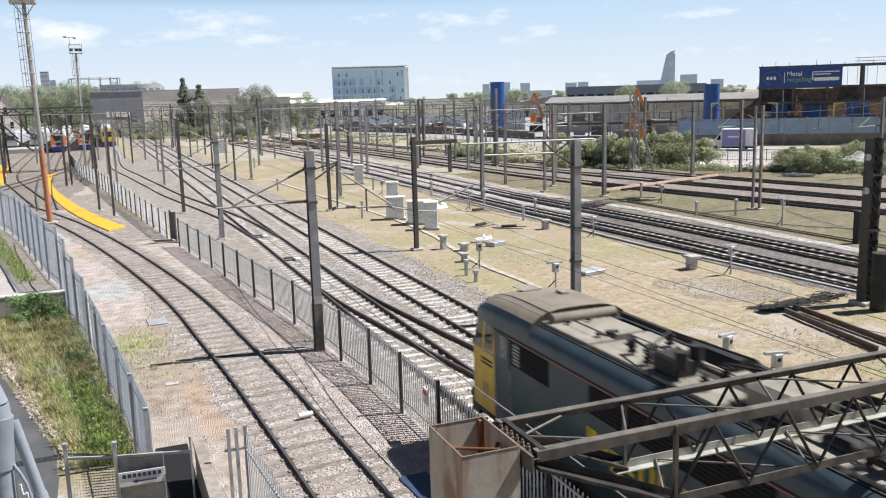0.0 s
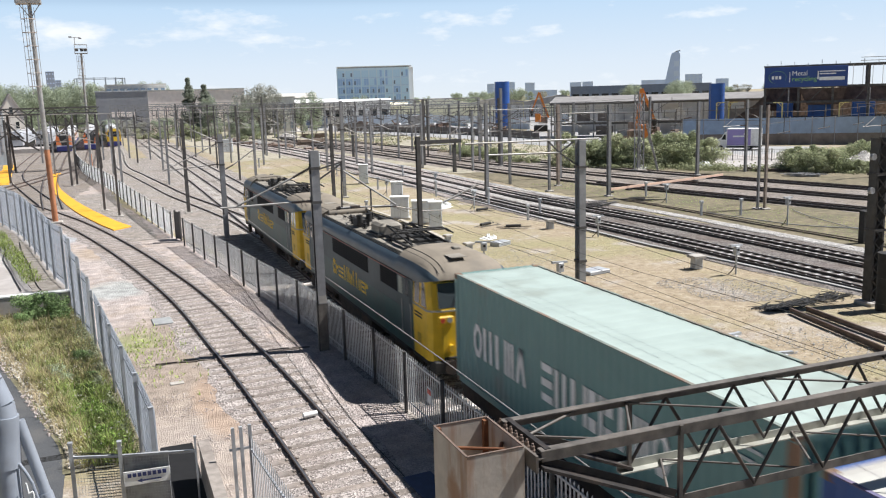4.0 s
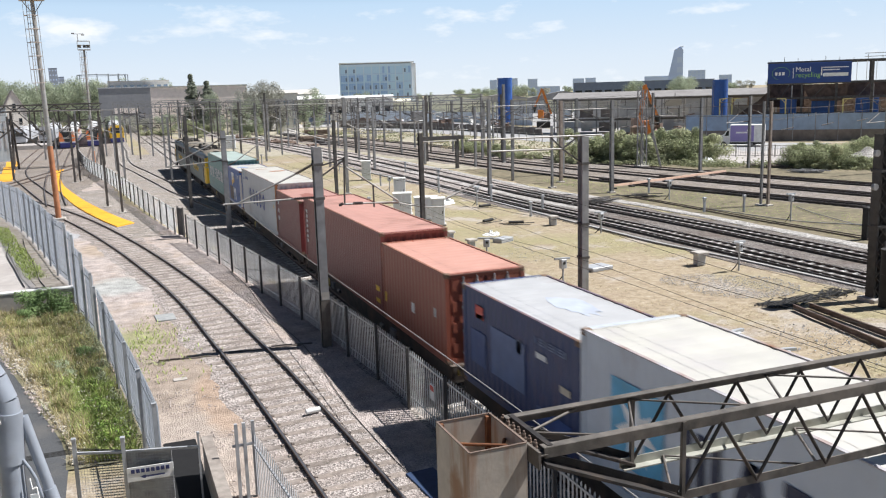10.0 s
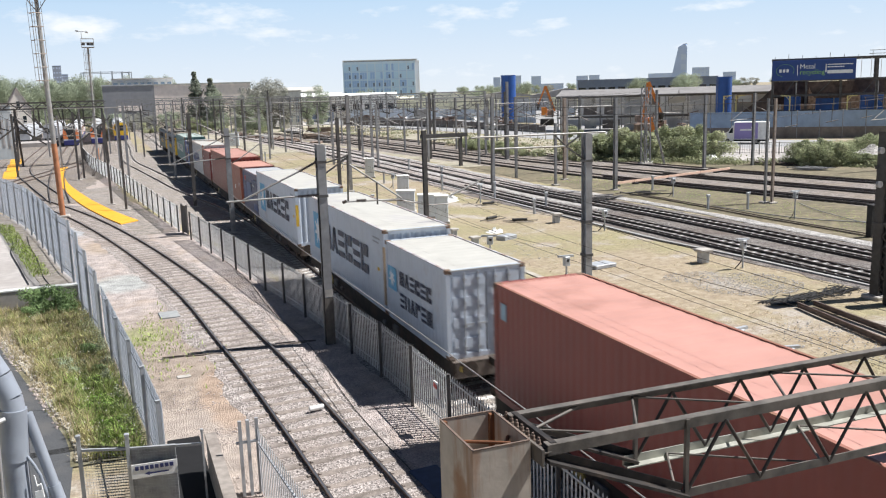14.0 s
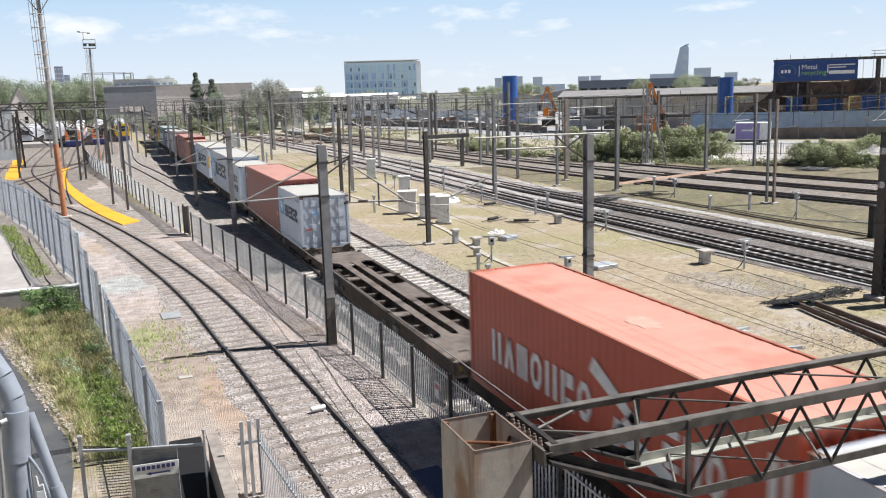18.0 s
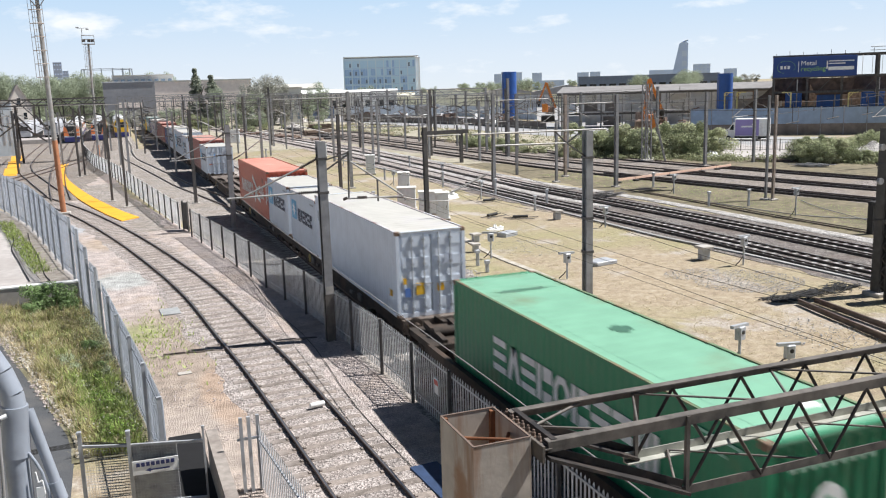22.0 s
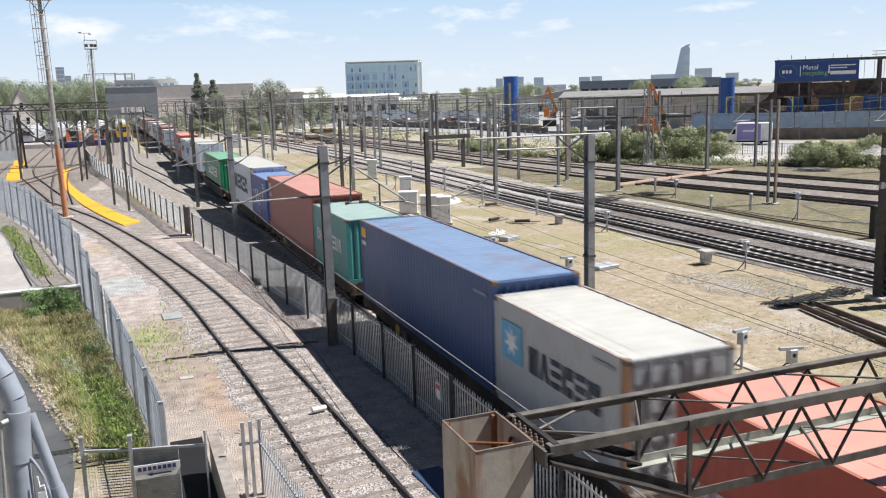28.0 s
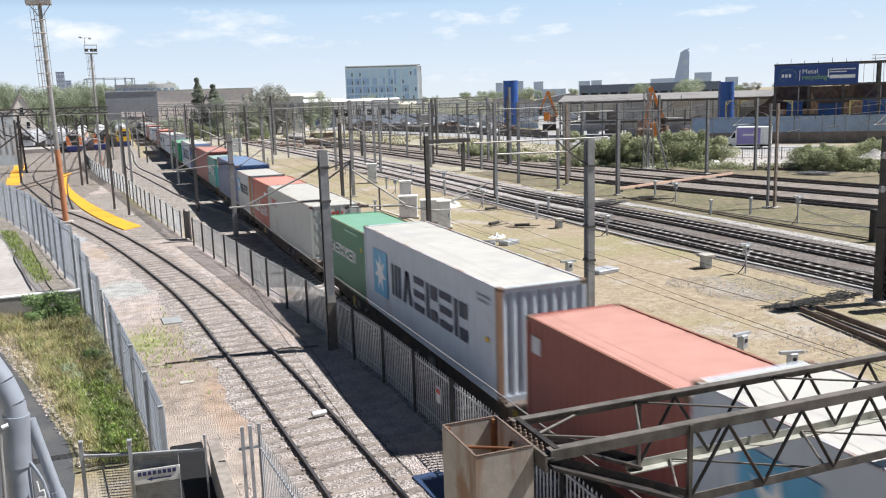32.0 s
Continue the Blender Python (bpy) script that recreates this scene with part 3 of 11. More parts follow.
M_SCRUB = mat("grey_green_scrub", (0.39, 0.35, 0.275), 0.95, 0, 0.3, 1.5, dirt=(0.27, 0.26, 0.175), dirt_amount=0.55, dirt_scale=0.25, bump=0.5, bump_scale=8)
M_SCRUB_DARK = mat("dull_green_scrub", (0.185, 0.155, 0.10), 0.95, 0, 0.4, 1.8, dirt=(0.115, 0.108, 0.066), dirt_amount=0.55, dirt_scale=0.35, bump=0.6, bump_scale=8)
ground_sheet()
strip("scrub_ground", [(75, 5), (65.5, 35), (60.0, 58), (56.2, 76), (53.5, 97)], [(88, 5), (80, 35), (77, 58), (70, 76), (62, 97)], 0.0, M_SCRUB_DARK, "dull green weeds and rubble below the bushes", "ground", 0.4, 54)
strip("scrub_ground", [(36.8, 90), (36.0, 120), (34.0, 160), (29, 210), (26, 262)], [(74, 90), (68, 112), (67, 151), (60, 215), (52, 262)], -0.005, M_SCRUB, "grey-green scrub beyond the far tracks", "ground", 0.6, 51)
strip("scrub_ground", [(38.0, 14), (37.5, 34), (37.4, 50), (37.0, 62), (36.4, 76), (36.8, 90)], [(56, 14), (50, 34), (47.2, 50), (45, 62), (43.5, 76), (74, 90)], -0.003, M_SCRUB_DARK, "thin green-grey grass beside the double track", "ground", 0.4, 52)
strip("scrub_ground", [(16.5, 130), (17, 180), (15, 240)], [(29, 130), (25, 180), (20, 240)], -0.004, M_SCRUB, "grey-green scrub between the tracks", "ground", 0.4, 53)
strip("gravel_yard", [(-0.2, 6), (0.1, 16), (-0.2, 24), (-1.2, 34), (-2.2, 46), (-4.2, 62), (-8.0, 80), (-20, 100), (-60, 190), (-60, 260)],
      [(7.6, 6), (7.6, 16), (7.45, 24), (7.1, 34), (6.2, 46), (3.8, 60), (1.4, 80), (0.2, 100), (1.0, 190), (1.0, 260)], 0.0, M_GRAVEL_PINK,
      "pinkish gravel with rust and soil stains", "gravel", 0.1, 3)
line_strip("ballast_bed_main", [(11.15 + bend(y), y) for y in range(-30, 361, 10)], 4.15, 0.012, M_BALLAST_WORN, "grey ballast under the two main lines", 5)
line_strip("ballast_bed_siding", SIDING, 1.75, 0.016, M_BALLAST, "grey-brown ballast under the curving siding", 6)
for k, pts in enumerate((YARD_A, YARD_B, YARD_C, YARD_D)):
    line_strip("ballast_bed_depot", pts, 1.7, 0.036 + 0.004 * k, M_BALLAST_FAR, "brown ballast under the depot tracks", 11 + k)
strip("ballast_bed_fence", [(6.9, 45), (4.5, 58), (2.7, 77), (0.9, 98), (-1.5, 121), (-3.3, 150)], [(8.4, 45), (8.4, 58), (8.3, 77), (8.2, 98), (8.0, 121), (7.6, 150)], 0.028, M_BALLAST_WORN, "grey ballast between fence and main line", "ballast", 0.2, 19)
strip("depot_ground", [(-9.5, 84), (-15, 100), (-17, 130), (-18, 200)], [(-3.2, 84), (-1.6, 100), (1.0, 130), (3.5, 200)], 0.03, M_BALLAST_FAR, "oily stony ground of the depot throat", "ballast", 0.4, 20)
strip("trodden_ground", [(0.9, 58), (-0.2, 66), (-1.6, 75), (-3.0, 84), (-3.2, 92)], [(3.1, 58.5), (2.4, 68), (1.4, 78), (0.6, 88), (0.2, 94)], 0.02, M_BALLAST_WORN, "trodden grey-brown ground beside the yellow boarding", "ground", 0.25, 23)
line_strip("ballast_bed_branch", BRANCH, 1.8, 0.02, M_BALLAST_WORN, "grey ballast under the branch track", 7)
line_strip("ballast_bed_east", [((a[0] + b[0]) / 2, (a[1] + b[1]) / 2) for a, b in zip(EAST_1, EAST_2)], 4.0, 0.012, M_BALLAST_DARK, "dark oily ballast under the double track, darkened for rail shade", 8)
line_strip("ballast_bed_east_far", [((a[0] + b[0]) / 2, (a[1] + b[1]) / 2) for a, b in zip(EAST_1[5:], EAST_2[5:])], 3.9, 0.035, M_BALLAST, "pale ballast under the far double track", 18)
M_CESS = gravel_material("pale_cess_gravel", (0.24, 0.225, 0.21), (0.56, 0.535, 0.51), (0.40, 0.35, 0.30), brown_at=0.66)
strip("cess_strip", [(36.75, 8), (36.35, 34), (36.3, 50), (35.75, 59), (34.9, 66), (34.9, 80), (35.1, 95), (34.9, 120)], [(37.9, 8), (37.35, 34), (37.25, 50), (36.8, 59), (35.8, 66), (35.7, 80), (35.9, 95), (35.6, 120)], 0.05, M_CESS, "pale stone cess beside the double track", "gravel", 0.08, 31)
strip("cess_strip", [(31.7, 52), (31.0, 62), (30.95, 78), (31.1, 95), (30.9, 122), (30.0, 150)], [(32.5, 52), (31.9, 62), (32.0, 78), (32.2, 95), (32.1, 122), (31.1, 150)], 0.04, M_CESS, "pale stone cess between the tracks", "gravel", 0.08, 32)
line_strip("ballast_bed_far", FAR_2, 7.4, 0.012, M_BALLAST_FAR, "dark brown ballast under the far tracks", 9)

# ---- tracks ----
RAIL_RING = [(-0.07, 0.0), (0.07, 0.0), (0.07, 0.012), (0.012, 0.035), (0.012, 0.105), (0.036, 0.118), (0.036, 0.14), (-0.036, 0.14), (-0.036, 0.118), (-0.012, 0.105), (-0.012, 0.035), (-0.07, 0.012)]


def rail_mesh(line, off, z, ring):
    me = Mesh()
    n = len(ring)
    v = []
    for i, p in enumerate(line):
        a, b = line[max(0, i - 1)], line[min(len(line) - 1, i + 1)]
        t = (b - a).normalized()
        r = Vector((t.y, -t.x, 0))
        for x, h in ring:
            q = p + r * (off + x)
            v.append((q.x, q.y, z + h))
    f = [(j * n + i, j * n + (i + 1) % n, (j + 1) * n + (i + 1) % n, (j + 1) * n + i) for j in range(len(line) - 1) for i in range(n)]
    return me.add(v, f)


def sleeper_mesh(concrete):
    me = Mesh()
    if concrete:
        me.prism([(-1.25, -0.15), (1.25, -0.15), (1.25, 0.0), (0.85, 0.03), (0.55, 0.03), (0.3, 0.005), (-0.3, 0.005), (-0.55, 0.03), (-0.85, 0.03), (-1.25, 0.0)], -0.125, 0.125)
    else:
        me.cbox((0, 0, -0.05), (2.6, 0.26, 0.16), 0.015)
    for s in (-1, 1):
        for o in (-0.13, 0.13):
            me.box((s * 0.7525 + o, 0, 0.045), (0.06, 0.11, 0.04))
    return me


SLEEPER_CONCRETE = sleeper_mesh(True).data("sleeper", M_SLEEPER)
SLEEPER_DARK = sleeper_mesh(True).data("sleeper", M_SLEEPER_DARK)
SLEEPER_WOOD = sleeper_mesh(False).data("sleeper", M_SLEEPER_OLD)


def track(name, pts, wood, near, label, spacing=0.66, z=0.03, polished=True, dark=False, sunk=0.0):
    """Two rails on sleepers; near = (y0, y1) is the stretch with sleepers as parts of their own."""
    th = thing(name, Matrix(), label, "railway track", kind="structure")
    coarse = smooth_line(pts, 2.0)
    for s in (-0.7525, 0.7525):
        rail = part("rail", rail_mesh(coarse, s, z - sunk, RAIL_RING), M_RAIL, th)
        if polished:
            part("rail_head", rail_mesh(coarse, s, z - sunk, [(-0.024, 0.1405), (0.024, 0.1405), (0.022, 0.143), (-0.022, 0.143)]), M_RAILTOP, rail, "bright worn running surface")
    line = smooth_line(pts, spacing)
    data = SLEEPER_WOOD if wood else (SLEEPER_DARK if dark else SLEEPER_CONCRETE)
    rest = Mesh()
    rv = [v.co.copy() for v in data.vertices]
    rf = [tuple(p.vertices) for p in data.polygons]
    for i, p in enumerate(line):
        a, b = line[max(0, i - 1)], line[min(len(line) - 1, i + 1)]
        t = b - a
        m = Matrix.Translation((p.x, p.y, z - 0.02 if not wood else z - 0.034)) @ Matrix.Rotation(math.atan2(t.y, t.x) - math.pi / 2 + random.uniform(-0.012, 0.012), 4, "Z")
        if near[0] <= p.y <= near[1]:
            piece("sleeper", data, th, m)
        elif p.y > -8 and p.y < 200:
            rest.add([m @ q for q in rv], rf)
    if rest.v:
        part("sleeper_run", rest, M_SLEEPER_OLD if wood else (M_SLEEPER_DARK if dark else M_SLEEPER), th)["kind"] = "stuff"
    return th


track("track", LINE_1, False, (12, 80), "main line track on pale concrete sleepers, rusty rails")
track("track", LINE_2, False, (12, 80), "second main line track on pale concrete sleepers")
track("track", SIDING, True, (8, 64), "curving siding track on weathered timber sleepers", 0.72, sunk=0.045)
track("track", BRANCH, False, (60, 100), "branch track curving towards the depot")
track("track", YARD_A, True, (80, 90), "depot track on dark sleepers", 0.8)
track("track", YARD_B, True, (108, 112), "depot track on dark sleepers", 0.8)
track("track", YARD_C, True, (84, 90), "depot track on dark sleepers", 0.8)
track("track", YARD_D, True, (99, 103), "depot crossover track on dark sleepers", 0.8)
track("track", EAST_1, False, (22, 60), "double-track line rails on oily concrete sleepers", dark=True, sunk=0.05)
track("track", EAST_2, False, (22, 60), "double-track line rails on oily concrete sleepers", dark=True, sunk=0.05)
track("track", FAR_1, True, (28, 50), "far track on dark oily sleepers", sunk=0.04)
track("track", FAR_2, True, (28, 50), "far track on dark oily sleepers", sunk=0.04)
track("track", FAR_3, True, (38, 55), "far track on dark oily sleepers", sunk=0.04)


def crossing_rails():
    """Point rails where the two main lines join."""
    th = thing("turnout", Matrix(), "point rails between the two main lines", "railway points", kind="structure")
    for off in (-0.7525, 0.7525):
        line = smooth_line([(12.7, 3), (12.3, 11), (11.45, 19), (10.6, 26.6), (10.1, 31.5), (9.78, 35), (9.6, 40), (9.57, 44)], 1.5)
        rail = part("rail", rail_mesh(line, off, 0.031, RAIL_RING), M_RAIL, th)
        part("rail_head", rail_mesh(line, off, 0.031, [(-0.024, 0.1405), (0.024, 0.1405), (0.022, 0.143), (-0.022, 0.143)]), M_RAILTOP, rail)
    for x, y in ((9.35, 55.4), (9.5, 46.4)):
        drive = part("point_machine", Mesh().cbox((x - 0.3, y, 0.1), (0.5, 0.32, 0.16), 0.03), M_BLACK, th, "black point machine")
        part("cover", Mesh().cbox((x + 0.12, y - 0.35, 0.12), (0.34, 0.55, 0.12), 0.02), M_WHITE, drive, "white cover plate")
        part("rod", Mesh().tube((x - 0.7, y + 0.45, 0.1), (x + 0.7, y + 0.45, 0.1), 0.025, 6).tube((x - 0.7, y - 0.2, 0.1), (x + 0.7, y - 0.2, 0.1), 0.025, 6), M_PALE_STEEL, drive, "pale stretcher rod")


crossing_rails()

# ---- palisade fences ----
def pale_mesh(h, material, point=0.12, w=0.034):
    me = Mesh()
    d = 0.016
    ring = [(-w, 0), (-w * 0.45, -d), (w * 0.45, -d), (w, 0)]
    v = [(x, y, 0.06) for x, y in ring] + [(x, y, h - point) for x, y in ring] + [(0, -d * 0.6, h)]
    me.add(v, [(0, 1, 5, 4), (1, 2, 6, 5), (2, 3, 7, 6), (4, 5, 8), (5, 6, 8), (6, 7, 8), (3, 0, 4, 7), (7, 4, 8)])
    return me.data("pale", material)


def palisade(name, pts, h, material, label, side, near, bay=2.75, step=0.155, post_material=None, top=0.32, point=0.12, w=0.034, z0=0.0):
    """Posts, two rails a bay and pointed pales; near = (y0, y1): the pales there are parts of their own."""
    th = thing(name, Matrix.Translation((0, 0, z0)), label, "fence")
    posts = smooth_line(pts, bay)
    post = Mesh().beam((0, 0, -0.2), (0, 0, h + 0.02), 0.05, 0.085, (0, 1, 0)).box((0, 0, h + 0.025), (0.075, 0.11, 0.012)).data("post", post_material or material)
    pale = pale_mesh(h, material, point, w)
    pv = [v.co.copy() for v in pale.vertices]
    pf = [tuple(p.vertices) for p in pale.polygons]
    rest = Mesh()
    for a, b in zip(posts, posts[1:]):
        t = (b - a).normalized()
        yaw = math.atan2(t.y, t.x)
        r = Vector((t.y, -t.x, 0)) * side
        piece("post", post, th, Matrix.Translation(a) @ Matrix.Rotation(yaw, 4, "Z"))
        for z in (0.35, h - top):
            part("rail", Mesh().beam((a.x + r.x * 0.05, a.y + r.y * 0.05, z), (b.x + r.x * 0.05, b.y + r.y * 0.05, z), 0.012, 0.05), material, th)
        k = int((b - a).length / step)
        for i in range(k):
            p = a.lerp(b, (i + 0.5) / k) + r * 0.075
            m = Matrix.Translation(p) @ Matrix.Rotation(yaw + (0 if side > 0 else math.pi) + random.uniform(-0.05, 0.05), 4, "Z") @ Matrix.Rotation(random.uniform(-0.008, 0.008), 4, "Y")
            if near[0] <= p.y <= near[1]:
                piece("pale", pale, th, m)
            else:
                rest.add([m @ q for q in pv], pf)
    piece("post", post, th, Matrix.Translation(posts[-1]) @ Matrix.Rotation(yaw, 4, "Z"))
    if rest.v:
        part("pale_run", rest, material, th)["kind"] = "stuff"
    return th


FENCE_A = [(7.35, 8), (7.3, 16), (7.15, 24.8), (6.95, 27.4), (6.72, 31), (6.4, 34.3), (5.95, 38), (5.5, 42.5), (4.6, 50.5), (3.95, 56.4)]
FENCE_A_FAR = [(3.7, 58.4), (1.9, 77), (0.0, 98), (-2.6, 121), (-4.4, 150)]
FENCE_B = [(0.45, 19), (0.12, 22.9), (-0.25, 26.5), (-0.75, 31.6), (-0.98, 33.5)]
FENCE_B_YARD = [(-2.0, 39.7), (-2.6, 42.5), (-3.5, 48.2), (-5.1, 57.5), (-6.4, 62.8), (-7.8, 68.3), (-11.0, 79), (-15.5, 91)]
palisade("palisade_fence", FENCE_A, 1.72, M_FENCE_A, "galvanised steel palisade fence between siding and main line", 1, (12, 56), step=0.15, post_material=M_MAST_DARK, top=0.12, point=0.06)
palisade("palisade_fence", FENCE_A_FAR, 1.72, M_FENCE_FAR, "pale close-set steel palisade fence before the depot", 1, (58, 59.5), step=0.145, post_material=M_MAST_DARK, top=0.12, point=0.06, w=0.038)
palisade("palisade_fence", FENCE_B, 2.15, M_GALV_BLUE, "blue-grey steel palisade fence beside the weedy bank", 1, (14, 40), post_material=M_GALV)
for a, b, h in (((-0.98, 33.5), (-1.33, 35.6), 2.5), ((-1.33, 35.6), (-1.66, 37.6), 2.95), ((-1.66, 37.6), (-2.0, 39.7), 3.4)):
    palisade("palisade_fence", [a, b], h, M_GALV_BLUE, "stepped blue-grey palisade panel climbing to the raised yard", 1, (33, 40), bay=2.0, post_material=M_GALV)
palisade("palisade_fence", FENCE_B_YARD, 2.72, M_GALV_BLUE, "tall blue-grey steel palisade fence on the edge of the raised yard", 1, (39, 51), post_material=M_GALV, z0=0.92)

# ---- freight train ----
RAIL_TOP = 0.17
DECK = 1.14
MOVERS = []


def ran(t):
    """Metres that the train has run since the start."""
    return 9.336 * t + 0.02174 * t * t + 0.000298 * t ** 3


def train_pose(y, z):
    slope = (bend(y + 1) - bend(y - 1)) / 2
    return Matrix.Translation((9.56 + bend(y), y, z)) @ Matrix.Rotation(-math.atan(slope), 4, "Z")


def rolling(name, offset, z, label, category, group=""):
    th = thing(name, train_pose(offset, z), label, category, group)
    MOVERS.append((th, offset, z))
    return th


def wheel_mesh(r=0.42):
    """Two flanged wheels on their axle, turned as one."""
    half = [(-0.785, 0.08), (-0.785, r), (-0.68, r), (-0.678, r + 0.03), (-0.65, r + 0.03), (-0.648, 0.3), (-0.64, 0.08)]
    line = half + [(-x, q) for x, q in reversed(half)]
    return turned((-0.8, 0, 0), (0.8, 0, 0), [((x + 0.8) / 1.6, q) for x, q in line], 18)


M_UNDER = mat("brake_dust_underframe", (0.045, 0.036, 0.03), 0.85, 0.2, 0.35, 5, dirt=(0.10, 0.065, 0.045), dirt_amount=0.5)
M_WAGON_PIPE = mat("grey_wagon_fittings", (0.11, 0.105, 0.10), 0.7, 0.1, 0.25, 5)
M_DECK = mat("rusty_brown_wagon_deck", (0.165, 0.135, 0.115), 0.8, 0.1, 0.25, 4, dirt=(0.07, 0.05, 0.04), dirt_amount=0.45, dirt_scale=0.9, bump=0.15)
M_WAGON_YELLOW = mat("dull_yellow_end_paint", (0.55, 0.42, 0.10), 0.7, 0, 0.2, 4, dirt=(0.2, 0.14, 0.06), dirt_amount=0.5)
WHEELSET = wheel_mesh().data("wheelset", M_UNDER)


def bogie(parent, y, z0):
    me = Mesh()
    for s in (-1, 1):
        me.cbox((s * 0.98, y, 0.52 - z0), (0.14, 2.5, 0.22), 0.03)
        for o in (-0.9, 0.9):
            me.cbox((s * 0.99, y + o, 0.42 - z0), (0.2, 0.34, 0.34), 0.03)
        for o in (-0.18, 0.18):
            me.tube((s * 0.99, y + o, 0.3 - z0), (s * 0.99, y + o, 0.6 - z0), 0.07, 8)
    me.box((0, y, 0.6 - z0), (2.0, 0.5, 0.2))
    b = part("bogie", me, M_UNDER, parent)
    for o in (-0.9, 0.9):
        piece("wheelset", WHEELSET, b, Matrix.Translation((0, y + o, 0.42 - z0)))
    return b


def buffers(parent, y, s, z):
    for x in (-0.87, 0.87):
        me = Mesh().tube((x, y, z), (x, y + s * 0.32, z), 0.09, 10).tube((x, y + s * 0.32, z), (x, y + s * 0.45, z), 0.065, 10).tube((x, y + s * 0.45, z), (x, y + s * 0.49, z), 0.22, 14)
        part("buffer", me, M_UNDER, parent)
    part("coupling", Mesh().box((0, y + s * 0.2, z), (0.16, 0.5, 0.22)).tube((0, y + s * 0.4, z - 0.1), (0, y + s * 0.4, z - 0.42), 0.05, 6), M_UNDER, parent)


def flat_wagon(L):
    """A skeletal container flat: end plates, two sills, a spine with cut-outs, cross bearers, bogies."""
    th = new("flat_wagon")
    h = L / 2
    z = DECK - RAIL_TOP
    for s in (-1, 1):
        me = Mesh().cbox((s * 1.12, 0, z - 0.2), (0.10, L, 0.38), 0.012)
        me.box((s * 1.09, 0, z - 0.03), (0.17, L, 0.05))
        me.prism([(-h * 0.62, z - 0.39), (h * 0.62, z - 0.39), (h * 0.5, z - 0.62), (-h * 0.5, z - 0.62)], s * 1.12 - 0.03, s * 1.12 + 0.03, "x")
        part("side_sill", me, M_UNDER, th)
    for s in (-1, 1):
        part("spine_beam", Mesh().box((s * 0.30, 0, z - 0.04), (0.30, L - 5.6, 0.05)).box((s * 0.30, 0, z - 0.265), (0.05, L - 5.6, 0.402)), M_DECK, th)
    for i in range(10):
        y = -h + 3.4 + (L - 6.8) * i / 9
        part("cross_bearer", Mesh().box((0, y, z - 0.2), (2.2, 0.12, 0.1)).box((0, y, z - 0.32), (2.2, 0.03, 0.2)), M_DECK, th)
    part("centre_plate", Mesh().prism([(0.40, -1.2), (1.0, -1.5), (1.0, 1.5), (0.40, 1.2)], z - 0.06, z - 0.012, "z"), M_DECK, th, "brown plate in mid deck")
    for s in (-1, 1):
        for x in (-1, 1):
            part("deck_bracket", Mesh().prism([(x * 0.44, s * 0.35 * h - 0.2), (x * 1.0, s * 0.35 * h - 0.32), (x * 1.0, s * 0.35 * h + 0.32), (x * 0.44, s * 0.35 * h + 0.2)], z - 0.07, z - 0.03, "z"), M_DECK, th)
            part("side_fitting", Mesh().cbox((x * 1.2, s * (h - 5.1), z - 0.3), (0.12, 0.5, 0.26), 0.03), M_WAGON_PIPE, th)
            part("brake_cylinder", Mesh().tube((x * 1.2, s * (h - 6.2), z - 0.36), (x * 1.2, s * (h - 6.2) + 0.3, z - 0.36), 0.07, 8), M_WAGON_PIPE, th)
    for s in (-1, 1):
        d = h - 3.0
        me = Mesh()
        ring = [(-1.15, s * h), (1.15, s * h), (1.15, s * (d + 0.5)), (0.98, s * (d + 0.35)), (0.78, s * (d + 0.5)), (0.56, s * (d + 0.42)), (0.47, s * (d + 0.1)), (0.45, s * (d - 0.9)), (0.15, s * (d - 0.9)), (0.12, s * (d + 0.2)), (0.0, s * (d + 0.34)), (-0.12, s * (d + 0.2)), (-0.15, s * (d - 0.9)), (-0.45, s * (d - 0.9)), (-0.47, s * (d + 0.1)), (-0.56, s * (d + 0.42)), (-0.78, s * (d + 0.5)), (-0.98, s * (d + 0.35)), (-1.15, s * (d + 0.5))]
        me.prism(ring, z - 0.055, z - 0.004, "z")
        part("deck_slot", Mesh().cbox((-0.5, s * (h - 0.9), z - 0.003), (0.32, 0.14, 0.008), 0.002).cbox((0.5, s * (h - 0.9), z - 0.003), (0.32, 0.14, 0.008), 0.002), M_BLACK, th)
        me.box((0, s * (h - 0.06), z - 0.25), (2.3, 0.12, 0.45))
        part("end_deck", me, M_DECK, th, "brown end deck plate")
        part("headstock_stripe", Mesh().box((-0.75, s * (h + 0.005), z - 0.2), (0.5, 0.03, 0.16)), M_WAGON_YELLOW, th, "yellow painted patch")
        bogie(th, s * (h - 2.35), RAIL_TOP - RAIL_TOP)
        buffers(th, s * h, s, 0.92)
        for x in (-1, 1):
            for o in (0.12, 6.15):
                part("container_spigot", Mesh().cbox((x * 1.13, s * (h - o - 0.1), z + 0.03), (0.16, 0.16, 0.06), 0.01), M_UNDER, th)
    part("brake_gear", Mesh().box((0.55, 0.4, z - 0.6), (0.5, 1.4, 0.4)).tube((-0.6, -1.4, z - 0.62), (-0.6, 0.6, z - 0.62), 0.2, 12).beam((0, -h + 3, z - 0.55), (0, h - 3, z - 0.55), 0.06), M_UNDER, th)
    # hand wheel on the side
    part("hand_brake_wheel", Mesh().tube((-1.2, h - 4.2, z - 0.35), (-1.16, h - 4.2, z - 0.35), 0.2, 12), M_WAGON_YELLOW, th)
    return th


